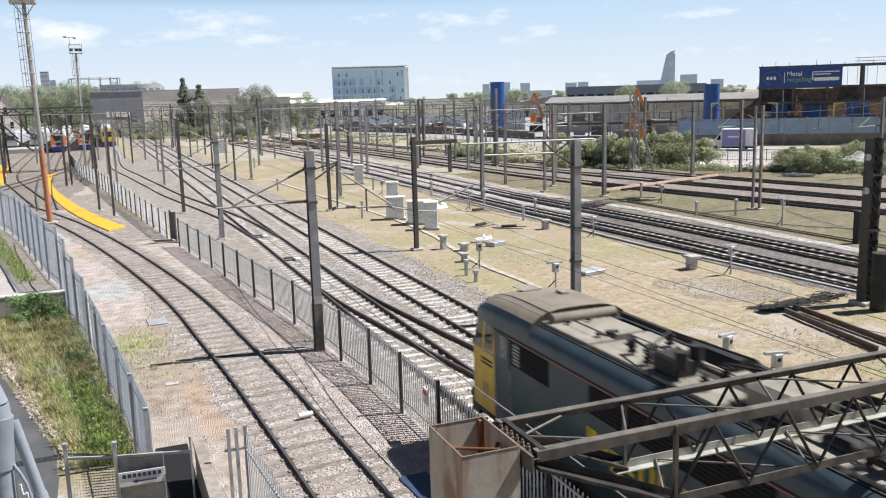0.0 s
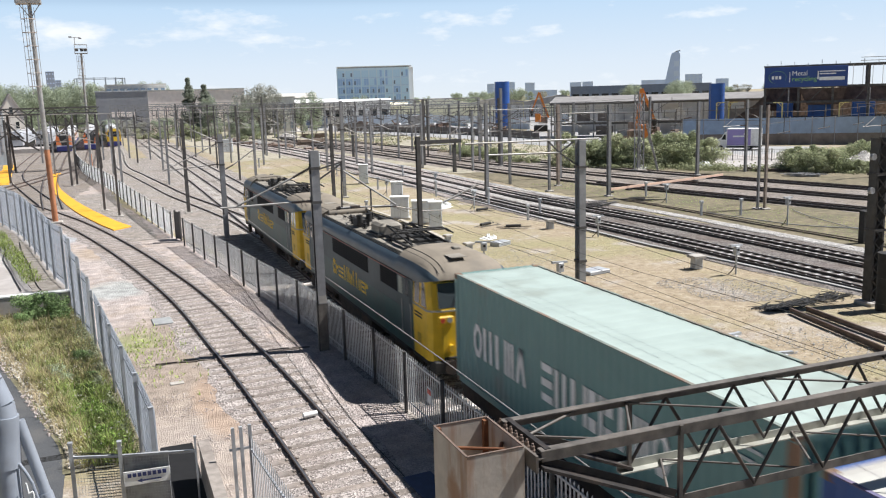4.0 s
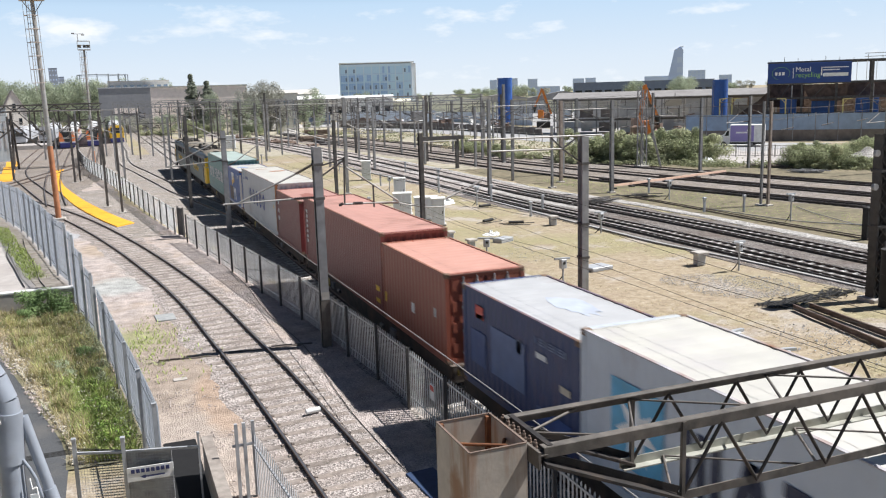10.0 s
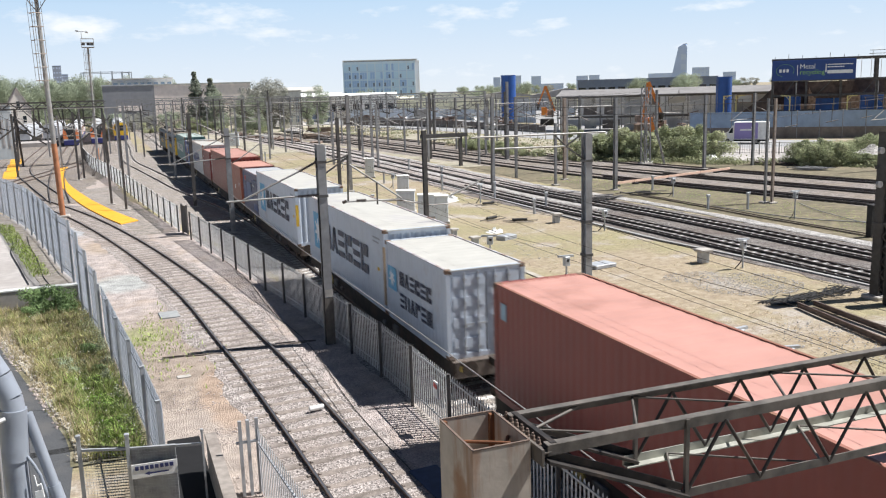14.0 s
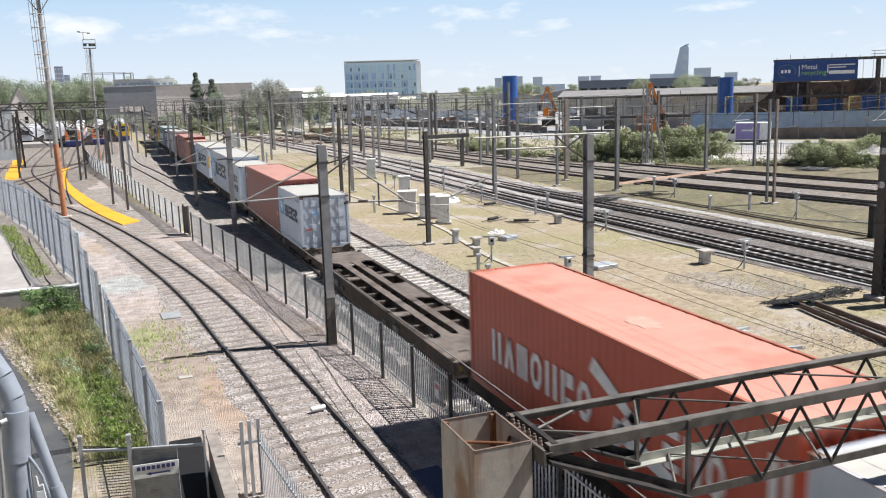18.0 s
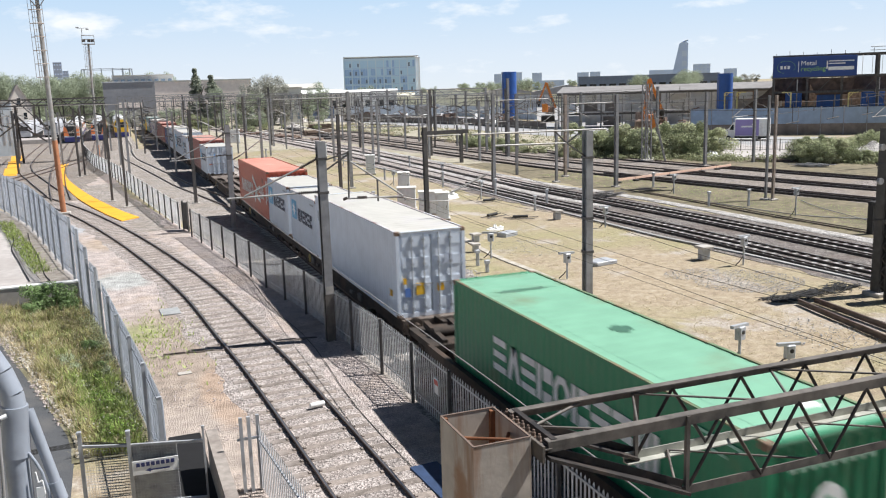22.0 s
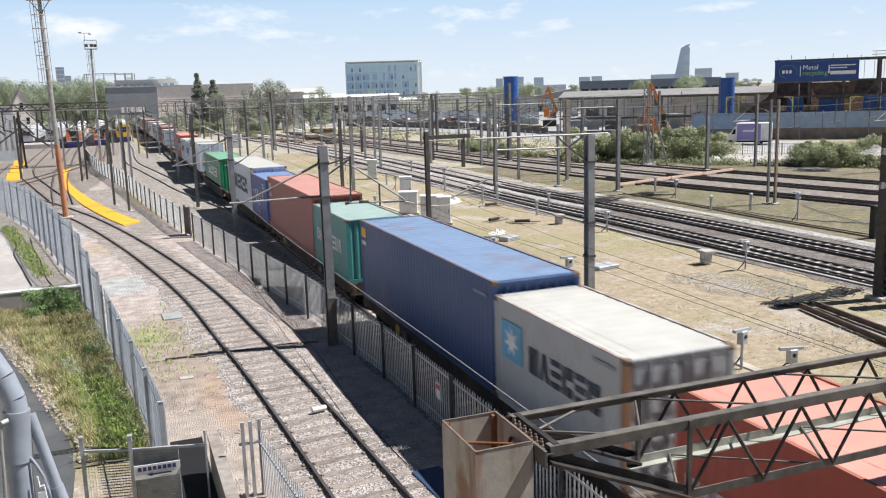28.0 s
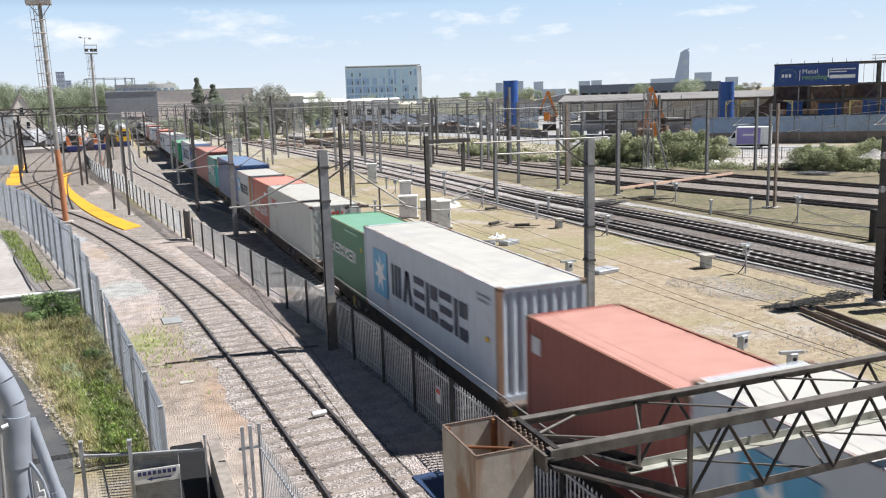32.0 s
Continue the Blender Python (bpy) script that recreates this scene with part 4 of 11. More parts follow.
def pocket_wagon(L):
    th = new("pocket_wagon")
    h = L / 2
    z = DECK - RAIL_TOP
    for s in (-1, 1):
        part("side_sill", Mesh().cbox((s * 1.36, 0, z - 0.33), (0.09, L - 4.4, 0.72), 0.015).box((s * 1.33, 0, z + 0.02), (0.16, L - 4.4, 0.05)), M_UNDER, th)
        me = Mesh().box((0, s * (h - 1.1), z - 0.12), (2.5, 2.2, 0.2)).box((0, s * (h - 0.08), z - 0.25), (2.5, 0.14, 0.45))
        for x in (-0.8, 0, 0.8):
            me.beam((x, s * (h - 2.1), z), (x, s * (h - 0.4), z + 0.16), 0.16, 0.2)
        part("end_deck", me, M_UNDER, th, "dark end platform with pipes")
        part("air_tank", Mesh().tube((-0.9, s * (h - 1.3), z + 0.12), (0.9, s * (h - 1.3), z + 0.12), 0.16, 12), M_UNDER, th)
        bogie(th, s * (h - 1.6), 0)
        buffers(th, s * h, s, 0.92)
    part("pocket_floor", Mesh().box((0, 0, 0.36), (2.6, L - 4.4, 0.1)), M_UNDER, th)
    return th


def corrugated(me, length, x, z0, z1, out, pitch=0.278, depth=0.022):
    """A trapezoid-ribbed wall in the plane x, along y; out is the outward side."""
    n = max(2, int(length / pitch))
    p = length / n
    ys, xs = [], []
    for i in range(n):
        y = -length / 2 + i * p
        ys += [y, y + p * 0.26, y + p * 0.5, y + p * 0.76]
        xs += [0, 0, -depth, -depth]
    ys.append(length / 2)
    xs.append(0)
    v = [(x + out * o, y, z) for y, o in zip(ys, xs) for z in (z0, z1)]
    me.add(v, [(2 * i, 2 * i + 2, 2 * i + 3, 2 * i + 1) for i in range(len(ys) - 1)])
    return me


def plate(me, y0, y1, z0, z1, x, t=0.006):
    """A thin painted block on the left side wall, from y0 to y1 (y1 is farther)."""
    return me.box((x - t / 2, (y0 + y1) / 2, (z0 + z1) / 2), (t, abs(y1 - y0), z1 - z0))


def letter_shape(parent, x, side, y, w, z0, z1, kind, material, label="", name="letter_shape"):
    """One plain mark of bars, w wide and read from y towards the rear, on a side wall at x."""
    me = Mesh()
    g = (z1 - z0) * 0.2
    k = min(w * 0.27, g * 1.3)

    def bar(u0, u1, v0, v1):
        me.box((x + side * 0.003, y - (u0 + u1) / 2, (v0 + v1) / 2), (0.006, u1 - u0, v1 - v0))

    def slant(u0, u1, v0, v1, q=k):
        me.prism([(y - u0, v0), (y - u0 - q, v0), (y - u1 - q, v1), (y - u1, v1)], x, x + side * 0.006, "x")

    if kind == 0:        # two uprights
        bar(0, k * 1.15, z0, z1); bar(w - k * 1.15, w, z0, z1)
    elif kind == 1:      # a leaning pair
        slant(0, w / 2 - k / 2, z0, z1, k * 1.1); slant(w - k, w / 2 - k / 2, z0, z1, k * 1.1)
    elif kind == 2:      # three bars
        bar(0, w, z0, z0 + g); bar(0, w, (z0 + z1 - g) / 2, (z0 + z1 + g) / 2); bar(0, w, z1 - g, z1)
    elif kind == 3:      # upright and two squares
        bar(0, k, z0, z1); bar(k * 1.5, w, z1 - 2 * g, z1); bar(k * 1.5, w, z0, z0 + 1.6 * g)
    elif kind == 4:      # upright and one square
        bar(0, k, z0, z1); bar(k * 1.5, w, z1 - 2 * g, z1 - 0.2 * g)
    elif kind == 5:      # a single thick upright
        bar(w * 0.2, w * 0.2 + k * 1.3, z0, z1)
    elif kind == 6:      # three uprights
        bar(0, k * 0.9, z0, z1); bar(w / 2 - k * 0.45, w / 2 + k * 0.45, z0, z1); bar(w - k * 0.9, w, z0, z1)
    else:                # an eight-sided ring
        rings = []
        for f in (1.0, 0.52):
            rings.append([(x, y - w / 2 - w / 2 * f * math.cos(math.pi * (2 * i + 1) / 8) / 0.924, (z0 + z1) / 2 + (z1 - z0) / 2 * (f if f == 1 else 0.6) * math.sin(math.pi * (2 * i + 1) / 8) / 0.924) for i in range(8)])
        for i in range(8):
            j = (i + 1) % 8
            q = [rings[0][i], rings[0][j], rings[1][j], rings[1][i]]
            me.add(q + [(p[0] + side * 0.006, p[1], p[2]) for p in q], [(0, 1, 2, 3), (4, 5, 6, 7), (0, 1, 5, 4), (1, 2, 6, 5), (2, 3, 7, 6), (3, 0, 4, 7)])
    return part(name, me, material, parent, label)


PAINT = {}


def paint(color, worn=0.35):
    key = (color, worn)
    if key not in PAINT:
        PAINT[key] = mat("container_paint", color, 0.45, 0.0, 0.06, 1.6, dirt=tuple(0.55 * c + 0.45 * d for c, d in zip(color, (0.2, 0.1, 0.06))), dirt_amount=0.55 * worn, dirt_scale=0.8, bump=0.04, bump_scale=6)
    return PAINT[key]


ROOF_PAINT = {}


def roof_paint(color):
    """Chalked, dust-covered paint of a container roof, lightened for sun and sky sheen, with rust spots."""
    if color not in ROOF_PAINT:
        chalk_sheen = (0.80, 0.76, 0.68)
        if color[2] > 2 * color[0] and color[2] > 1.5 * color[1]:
            chalk_sheen = (0.46, 0.58, 0.70)
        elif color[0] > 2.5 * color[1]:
            chalk_sheen = (1.0, 0.66, 0.54) if color[0] > 0.4 else (0.98, 0.64, 0.53)
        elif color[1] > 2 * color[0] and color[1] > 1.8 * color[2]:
            chalk_sheen = (0.50, 0.74, 0.58)
        ROOF_PAINT[color] = mat("chalky_lit_roof_paint", tuple(min(m if color[0] > 2.5 * color[1] else min(m, 0.525), 0.62 * c + 0.38 * d) for c, d, m in zip(color, chalk_sheen, (0.66, 0.51, 0.465))), 0.45, 0.0, 0.08, 1.2, dirt=tuple(0.5 * c + 0.5 * d for c, d in zip(color, (0.36, 0.25, 0.18))), dirt_amount=0.3, dirt_scale=0.5, bump=0.05, bump_scale=5)
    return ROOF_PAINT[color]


RAIL_PAINT = {}


def rail_paint(color):
    """Chipped paint of a container's top rail, half of it rust."""
    if color not in RAIL_PAINT:
        RAIL_PAINT[color] = mat("chipped_rail_paint", tuple(0.6 * c + 0.4 * d for c, d in zip(color, (0.30, 0.19, 0.13))), 0.7, 0, 0.25, 4, dirt=(0.24, 0.12, 0.07), dirt_amount=0.6, dirt_scale=1.6)
    return RAIL_PAINT[color]


M_CASTING = mat("rusty_corner_casting", (0.20, 0.13, 0.09), 0.8, 0.2, 0.3, 8)
M_INK = {}


def ink(color):
    if color not in M_INK:
        M_INK[color] = mat("sign_paint", color, 0.55, 0, 0.12, 3, dirt=tuple(0.6 * c + 0.1 for c in color), dirt_amount=0.3)
    return M_INK[color]


def container(offset_front, offset_rear, high, color, label, end="doors", marks=(), sunk=0.0, worn=0.35, frame_color=None, roof_color=None):
    """A steel container with ribbed sides and roof; marks: functions that add painted shapes."""
    L = offset_front - offset_rear
    H = 2.896 if high else 2.591
    W = 2.44
    mid = (offset_front + offset_rear) / 2
    th = rolling("shipping_container", mid, DECK - sunk, label, "container", "containers on the freight train")
    m = paint(color, worn)
    fm = paint(frame_color, worn) if frame_color else m
    fr = Mesh()
    hx, hy = W / 2, L / 2
    for sx in (-1, 1):
        for sy in (-1, 1):
            fr.box((sx * (hx - 0.06), sy * (hy - 0.08), H / 2), (0.12, 0.16, H - 0.22))
        fr.box((sx * (hx - 0.03), 0, H - 0.055), (0.06, L - 0.3, 0.09))
        fr.box((sx * (hx - 0.03), 0, 0.09), (0.06, L - 0.3, 0.16))
    for sy in (-1, 1):
        fr.box((0, sy * (hy - 0.05), H - 0.07), (W - 0.24, 0.1, 0.13))
        fr.box((0, sy * (hy - 0.05), 0.08), (W - 0.24, 0.1, 0.15))
    part("frame", fr, fm, th)
    for s in (-1, 1):
        part("side_panel", corrugated(Mesh(), L - 0.3, s * (hx - 0.012), 0.16, H - 0.09, s, 0.278, 0.012), m, th)
        part("top_rail", Mesh().box((s * (hx - 0.035), 0, H - 0.012), (0.07, L - 0.36, 0.03)), rail_paint(color), th, "worn rusty top rail")
    roof = Mesh()
    n = int((L - 0.3) / 0.42)
    ys, zs = [], []
    p = (L - 0.3) / n
    for i in range(n):
        y = -(L - 0.3) / 2 + i * p
        ys += [y, y + 0.1, y + 0.16, y + p - 0.06]
        zs += [0, 0, 0.008, 0.008]
    ys.append((L - 0.3) / 2)
    zs.append(0)
    roof.add([(x, y, H - 0.03 + z) for y, z in zip(ys, zs) for x in (-hx + 0.06, hx - 0.06)], [(2 * i, 2 * i + 1, 2 * i + 3, 2 * i + 2) for i in range(len(ys) - 1)])
    roof.box((0, hy - 0.09, H - 0.03), (W - 0.2, 0.2, 0.03)).box((0, -hy + 0.09, H - 0.03), (W - 0.2, 0.2, 0.03))
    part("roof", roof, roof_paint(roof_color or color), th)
    part("floor", Mesh().box((0, 0, 0.09), (W - 0.14, L - 0.22, 0.06)), M_UNDER, th)
    for sy, kind in ((1, "corr" if end == "doors" else "doors"), (-1, end)):
        if kind == "corr" or sy == 1:
            me = Mesh()
            wall = corrugated(Mesh(), W - 0.24, hy - 0.02, 0.16, H - 0.13, 1, 0.25, 0.045)
            rot = Matrix.Rotation(math.pi / 2 if sy == 1 else -math.pi / 2, 4, "Z")
            me.add([rot @ Vector(q) for q in wall.v], wall.f)
            part("end_wall", me, m, th)
        else:
            for sx in (-1, 1):
                d = Mesh().cbox((sx * (hx / 2 - 0.06), -hy + 0.045, H / 2), (hx - 0.15, 0.05, H - 0.28), 0.01)
                door = part("door", d, m, th)
                for k in range(4):
                    part("door_rib", Mesh().box((sx * (hx / 2 - 0.06), -hy + 0.015, 0.45 + k * (H - 0.8) / 3), (hx - 0.3, 0.025, (H - 0.9) / 6)), m, door)
                for o in (0.2, 0.62):
                    rod = Mesh().tube((sx * (0.06 + o), -hy - 0.02, 0.1), (sx * (0.06 + o), -hy - 0.02, H - 0.1), 0.02, 6)
                    for z in (0.3, H * 0.36, H * 0.62, H - 0.3):
                        rod.box((sx * (0.06 + o), -hy - 0.01, z), (0.1, 0.05, 0.07))
                    rod.box((sx * (0.06 + o) + 0.12, -hy - 0.03, H * 0.38), (0.3, 0.02, 0.05))
                    part("lock_rod", rod, M_GALV, door, "grey steel locking rod")
    for sx in (-1, 1):
        for sy in (-1, 1):
            for z in (0.06, H - 0.06):
                piece("corner_casting", CASTING, th, Matrix.Translation((sx * (hx - 0.086), sy * (hy - 0.086), z)))
    for f in marks:
        f(th, L, H, -hx - 0.002)
    return th


CASTING = Mesh().cbox((0, 0, 0), (0.178, 0.178, 0.122), 0.012).data("corner_casting", M_CASTING)


def word(color, far, near, z0, z1, kinds, fill=0.82):
    """A row of plain marks; far and near: shares of the length from the far end; z0, z1: shares of the height."""
    def f(th, L, H, x):
        w = (near - far) * L / len(kinds)
        for k, kind in enumerate(kinds):
            letter_shape(th, x, -1, L / 2 - far * L - k * w, w * fill, z0 * H, z1 * H, kind, ink(color))
    return f


def slants(color, shapes, label):
    """An emblem of slanting strokes: (u0, v0, u1, v1, width) in shares of the length and height."""
    def f(th, L, H, x):
        me = Mesh()
        for u0, v0, u1, v1, w in shapes:
            p, q = Vector((L / 2 - u0 * L, v0 * H)), Vector((L / 2 - u1 * L, v1 * H))
            d = (q - p).normalized()
            r = Vector((-d.y, d.x)) * w / 2
            me.prism([tuple(p + r), tuple(p - r), tuple(q - r * 0.6), tuple(q + r * 0.6)], x - 0.006, x, "x")
        part("emblem", me, ink(color), th, label)
    return f


def roof_stain(color, u0, u1, x0, x1, seed, label="rust stain on the roof"):
    """A ragged thin stain on the roof; u: shares of the length, x: metres across."""
    def f(th, L, H, x):
        rnd = random.Random(seed)
        a, b = L / 2 - u1 * L, L / 2 - u0 * L
        ring = []
        for i in range(22):
            an = 2 * math.pi * i / 22
            k = rnd.uniform(0.62, 1.0)
            ring.append(((x0 + x1) / 2 + (x1 - x0) / 2 * k * math.cos(an), (a + b) / 2 + (b - a) / 2 * k * math.sin(an)))
        part("roof_stain", Mesh().prism(ring, H - 0.021, H - 0.019 + 0.0007 * (seed % 10), "z"), ink(color), th, label)
    return f


def post_stripe(color, z0, z1, name="post_stripe"):
    """Paint on the rear corner post, both of its faces."""
    def f(th, L, H, x):
        part(name, Mesh().box((x + 0.06, -L / 2 - 0.002, (z0 + z1) / 2 * H), (0.13, 0.008, (z1 - z0) * H)).box((x - 0.001, -L / 2 + 0.08, (z0 + z1) / 2 * H), (0.006, 0.15, (z1 - z0) * H)), ink(color), th, "painted patch on the corner post")
    return f


def block(color, far, near, z0, z1, name="painted_panel", text=""):
    def f(th, L, H, x):
        part(name, plate(Mesh(), L / 2 - far * L, L / 2 - near * L, z0 * H, z1 * H, x), ink(color), th, text)
    return f


def star_panel(far, near, z0, z1):
    def f(th, L, H, x):
        a, b = L / 2 - far * L, L / 2 - near * L
        panel = part("emblem_panel", plate(Mesh(), a, b, z0 * H, z1 * H, x), ink((0.12, 0.42, 0.66)), th, "light blue square panel")
        cy, cz = (a + b) / 2, (z0 + z1) / 2 * H
        r = min(abs(a - b), (z1 - z0) * H) * 0.42
        ring = []
        for i in range(14):
            k = r if i % 2 == 0 else r * 0.42
            an = math.pi * i / 7 + math.pi / 2
            ring.append((cy + k * math.cos(an), cz + k * math.sin(an)))
        part("star_shape", Mesh().prism(ring, x - 0.012, x - 0.007, "x"), ink((0.85, 0.87, 0.88)), panel, "white star shape")
    return f


def end_disc(color, z, r):
    def f(th, L, H, x):
        part("painted_disc", Mesh().tube((0, -L / 2 - 0.006, z * H), (0, -L / 2 + 0.01, z * H), r, 20), ink(color), th, "white disc on the end wall")
        part("disc_centre", Mesh().box((0, -L / 2 - 0.012, z * H), (0.14, 0.006, 0.2)), ink((0.05, 0.3, 0.15)), th)
    return f


def end_bars(color, z0, z1, count, half=0.95):
    def f(th, L, H, x):
        w = 2 * half / count
        for i in range(count):
            part("end_mark", Mesh().box((-half + (i + 0.5) * w, -L / 2 - 0.012, (z0 + z1) / 2 * H), (w * 0.62, 0.012, (z1 - z0) * H)), ink(color), th)
    return f


def end_label(color, x0, z, w, h):
    def f(th, L, H, x):
        part("warning_label", Mesh().box((x0, -L / 2 - 0.02, z), (w, 0.01, h)), ink(color), th, "small coloured label")
    return f


GREY_BLUE = (0.56, 0.62, 0.70)
NAVY_INK = (0.02, 0.03, 0.07)
STEEL_WHITE = (0.70, 0.76, 0.84)
RUST_ORANGE = (0.42, 0.17, 0.07)
YELLOW_INK = (0.75, 0.48, 0.05)
SIX = (6, 1, 2, 3, 2, 3)
maersk40 = [star_panel(0.095, 0.232, 0.235, 0.79), word(NAVY_INK, 0.275, 0.848, 0.345, 0.71, SIX), block((0.3, 0.33, 0.38), 0.89, 0.96, 0.86, 0.88), block((0.3, 0.33, 0.38), 0.89, 0.95, 0.81, 0.83), block(YELLOW_INK, 0.93, 0.95, 0.48, 0.52)]
maersk20 = [star_panel(0.07, 0.26, 0.46, 0.82), word(NAVY_INK, 0.32, 0.86, 0.46, 0.70, SIX), block((0.3, 0.33, 0.38), 0.80, 0.93, 0.88, 0.91)]


def consist():
    W = (0.80, 0.80, 0.78)
    PALE = (0.48, 0.52, 0.52)
    container(-17.05, -29.2, True, (0.13, 0.27, 0.26), "faded teal ribbed steel container with white painted marks", "corr",
              [word(W, 0.10, 0.345, 0.35, 0.64, (7, 0, 5, 6, 1)), word(W, 0.40, 0.78, 0.35, 0.64, (2, 0, 5, 3, 3, 5, 6, 7)), block(PALE, 0.88, 0.95, 0.80, 0.82), block(PALE, 0.88, 0.94, 0.74, 0.76), post_stripe((0.22, 0.13, 0.08), 0.05, 0.95)])
    container(-29.65, -35.75, False, (0.02, 0.085, 0.30), "blue steel container with rust on its roof", "doors",
              [block(W, 0.345, 0.52, 0.66, 0.87), slants((0.80, 0.52, 0.10), [(0.36, 0.58, 0.56, 0.70, 0.34), (0.42, 0.68, 0.52, 0.80, 0.2)], "yellow and white bird-like emblem"), block((0.045, 0.02, 0.025), 0.165, 0.445, 0.11, 0.48, "repaired_panel", "dark brown patch plate"),
               word(W, 0.455, 0.67, 0.13, 0.47, (4, 7)), block(PALE, 0.74, 0.90, 0.83, 0.85), block(PALE, 0.74, 0.88, 0.77, 0.79), block((0.015, 0.03, 0.08), 0.84, 0.90, 0.30, 0.40),
               roof_stain(RUST_ORANGE, 0.66, 0.80, 0.15, 1.05, 5), roof_stain((0.42, 0.36, 0.34), 0.10, 0.22, -0.2, 0.8, 6), roof_stain((0.30, 0.38, 0.55), 0.28, 0.5, -1.0, 0.1, 7, "blue paint left on the roof"), post_stripe((0.45, 0.42, 0.40), 0.05, 0.9)], worn=0.7, roof_color=(0.34, 0.37, 0.43))
    container(-37.0, -49.1, True, (0.50, 0.51, 0.52), "light grey steel container with dark blue ring marks and rust", "corr",
              [word((0.02, 0.05, 0.26), 0.245, 0.74, 0.34, 0.655, (7, 7, 7, 7, 7), 0.52), block((0.1, 0.14, 0.3), 0.12, 0.205, 0.80, 0.86), block((0.1, 0.14, 0.3), 0.04, 0.085, 0.78, 0.80), slants((0.35, 0.42, 0.52), [(0.04, 0.81, 0.065, 0.92, 0.12), (0.085, 0.81, 0.065, 0.92, 0.12)], "faded blue emblem"),
               block(YELLOW_INK, 0.925, 0.945, 0.52, 0.57), block((0.56, 0.58, 0.59), 0.50, 0.60, 0.03, 0.17, "repair_patch", "paler repair patch"), roof_stain(RUST_ORANGE, 0.27, 0.33, -0.2, 1.1, 7), roof_stain((0.45, 0.30, 0.2), 0.10, 0.14, -0.6, 0.3, 8), post_stripe((0.33, 0.14, 0.06), 0.1, 0.97)], worn=0.5)
    container(-49.2, -55.15, False, (0.165, 0.034, 0.034), "maroon ribbed steel container, paint dulled", "corr", [word(W, 0.08, 0.14, 0.40, 0.80, (2,)), roof_stain((0.3, 0.12, 0.09), 0.4, 0.9, -0.8, 0.6, 9)])
    container(-56.3, -68.3, True, (0.215, 0.052, 0.042), "brown-red steel container with a column of white marks", "corr",
              [block(W, 0.035, 0.055, 0.30 + 0.08 * i, 0.35 + 0.08 * i) for i in range(7)] + [block((0.8, 0.5, 0.05), 0.94, 0.975, 0.28, 0.34), block((0.8, 0.5, 0.05), 0.94, 0.975, 0.14, 0.19)])
    container(-68.4, -74.25, False, (0.30, 0.095, 0.062), "rust-red steel container with closed doors", "doors", [block(W, 0.5, 0.55, 0.34, 0.46), block(YELLOW_INK, 0.04, 0.07, 0.25, 0.38), block(PALE, 0.84, 0.87, 0.46, 0.56)], worn=0.5)
    container(-75.5, -81.5, False, (0.022, 0.045, 0.14), "dark navy steel container with worn pale patches", "doors",
              [block((0.62, 0.09, 0.06), 0.14, 0.22, 0.73, 0.86), block((0.55, 0.55, 0.58), 0.145, 0.215, 0.73, 0.775), block((0.045, 0.085, 0.23), 0.09, 0.24, 0.26, 0.60), block((0.10, 0.15, 0.30), 0.295, 0.60, 0.27, 0.73), block((0.30, 0.34, 0.42), 0.53, 0.57, 0.62, 0.74), word((0.22, 0.28, 0.42), 0.68, 0.93, 0.80, 0.86, (5, 2, 5, 2, 5, 2, 5)), block(W, 0.69, 0.77, 0.68, 0.73),
               block((0.6, 0.55, 0.45), 0.87, 0.94, 0.50, 0.56), block((0.04, 0.09, 0.28), 0.70, 0.95, 0.10, 0.26), roof_stain((0.44, 0.48, 0.56), 0.35, 0.75, -0.3, 0.7, 12, "bleached patch on the roof")], worn=0.5, roof_color=(0.24, 0.27, 0.33))
    container(-81.55, -93.45, True, GREY_BLUE, "grey-blue steel container with star emblem and dark bar marks", "corr", maersk40 + [post_stripe(YELLOW_INK, 0.35, 0.72)])
    container(-96.3, -108.2, True, GREY_BLUE, "grey-blue steel container with star emblem and dark bar marks", "corr", maersk40 + [post_stripe((0.45, 0.33, 0.22), 0.1, 0.8)])
    container(-108.35, -114.0, False, GREY_BLUE, "short grey-blue container with two rows of dark marks", "doors",
              [star_panel(0.04, 0.20, 0.4, 0.7), word(NAVY_INK, 0.26, 0.8, 0.52, 0.70, SIX), word(NAVY_INK, 0.26, 0.8, 0.24, 0.42, (2, 0, 1, 4, 2, 6))], worn=0.55)
    container(-117.2, -129.15, True, (0.27, 0.064, 0.050), "brick-red steel container, bare sides", "corr", [block((0.35, 0.5, 0.6), 0.035, 0.06, 0.72, 0.86), block(YELLOW_INK, 0.96, 0.975, 0.32, 0.40)])
    container(-129.25, -135.2, False, GREY_BLUE, "short grey-blue container with closed doors", "doors", maersk20 + [end_label((0.5, 0.16, 0.08), -0.86, 0.95, 0.3, 0.09), end_label((0.25, 0.45, 0.75), -0.5, 1.75, 0.12, 0.3)], worn=0.5)
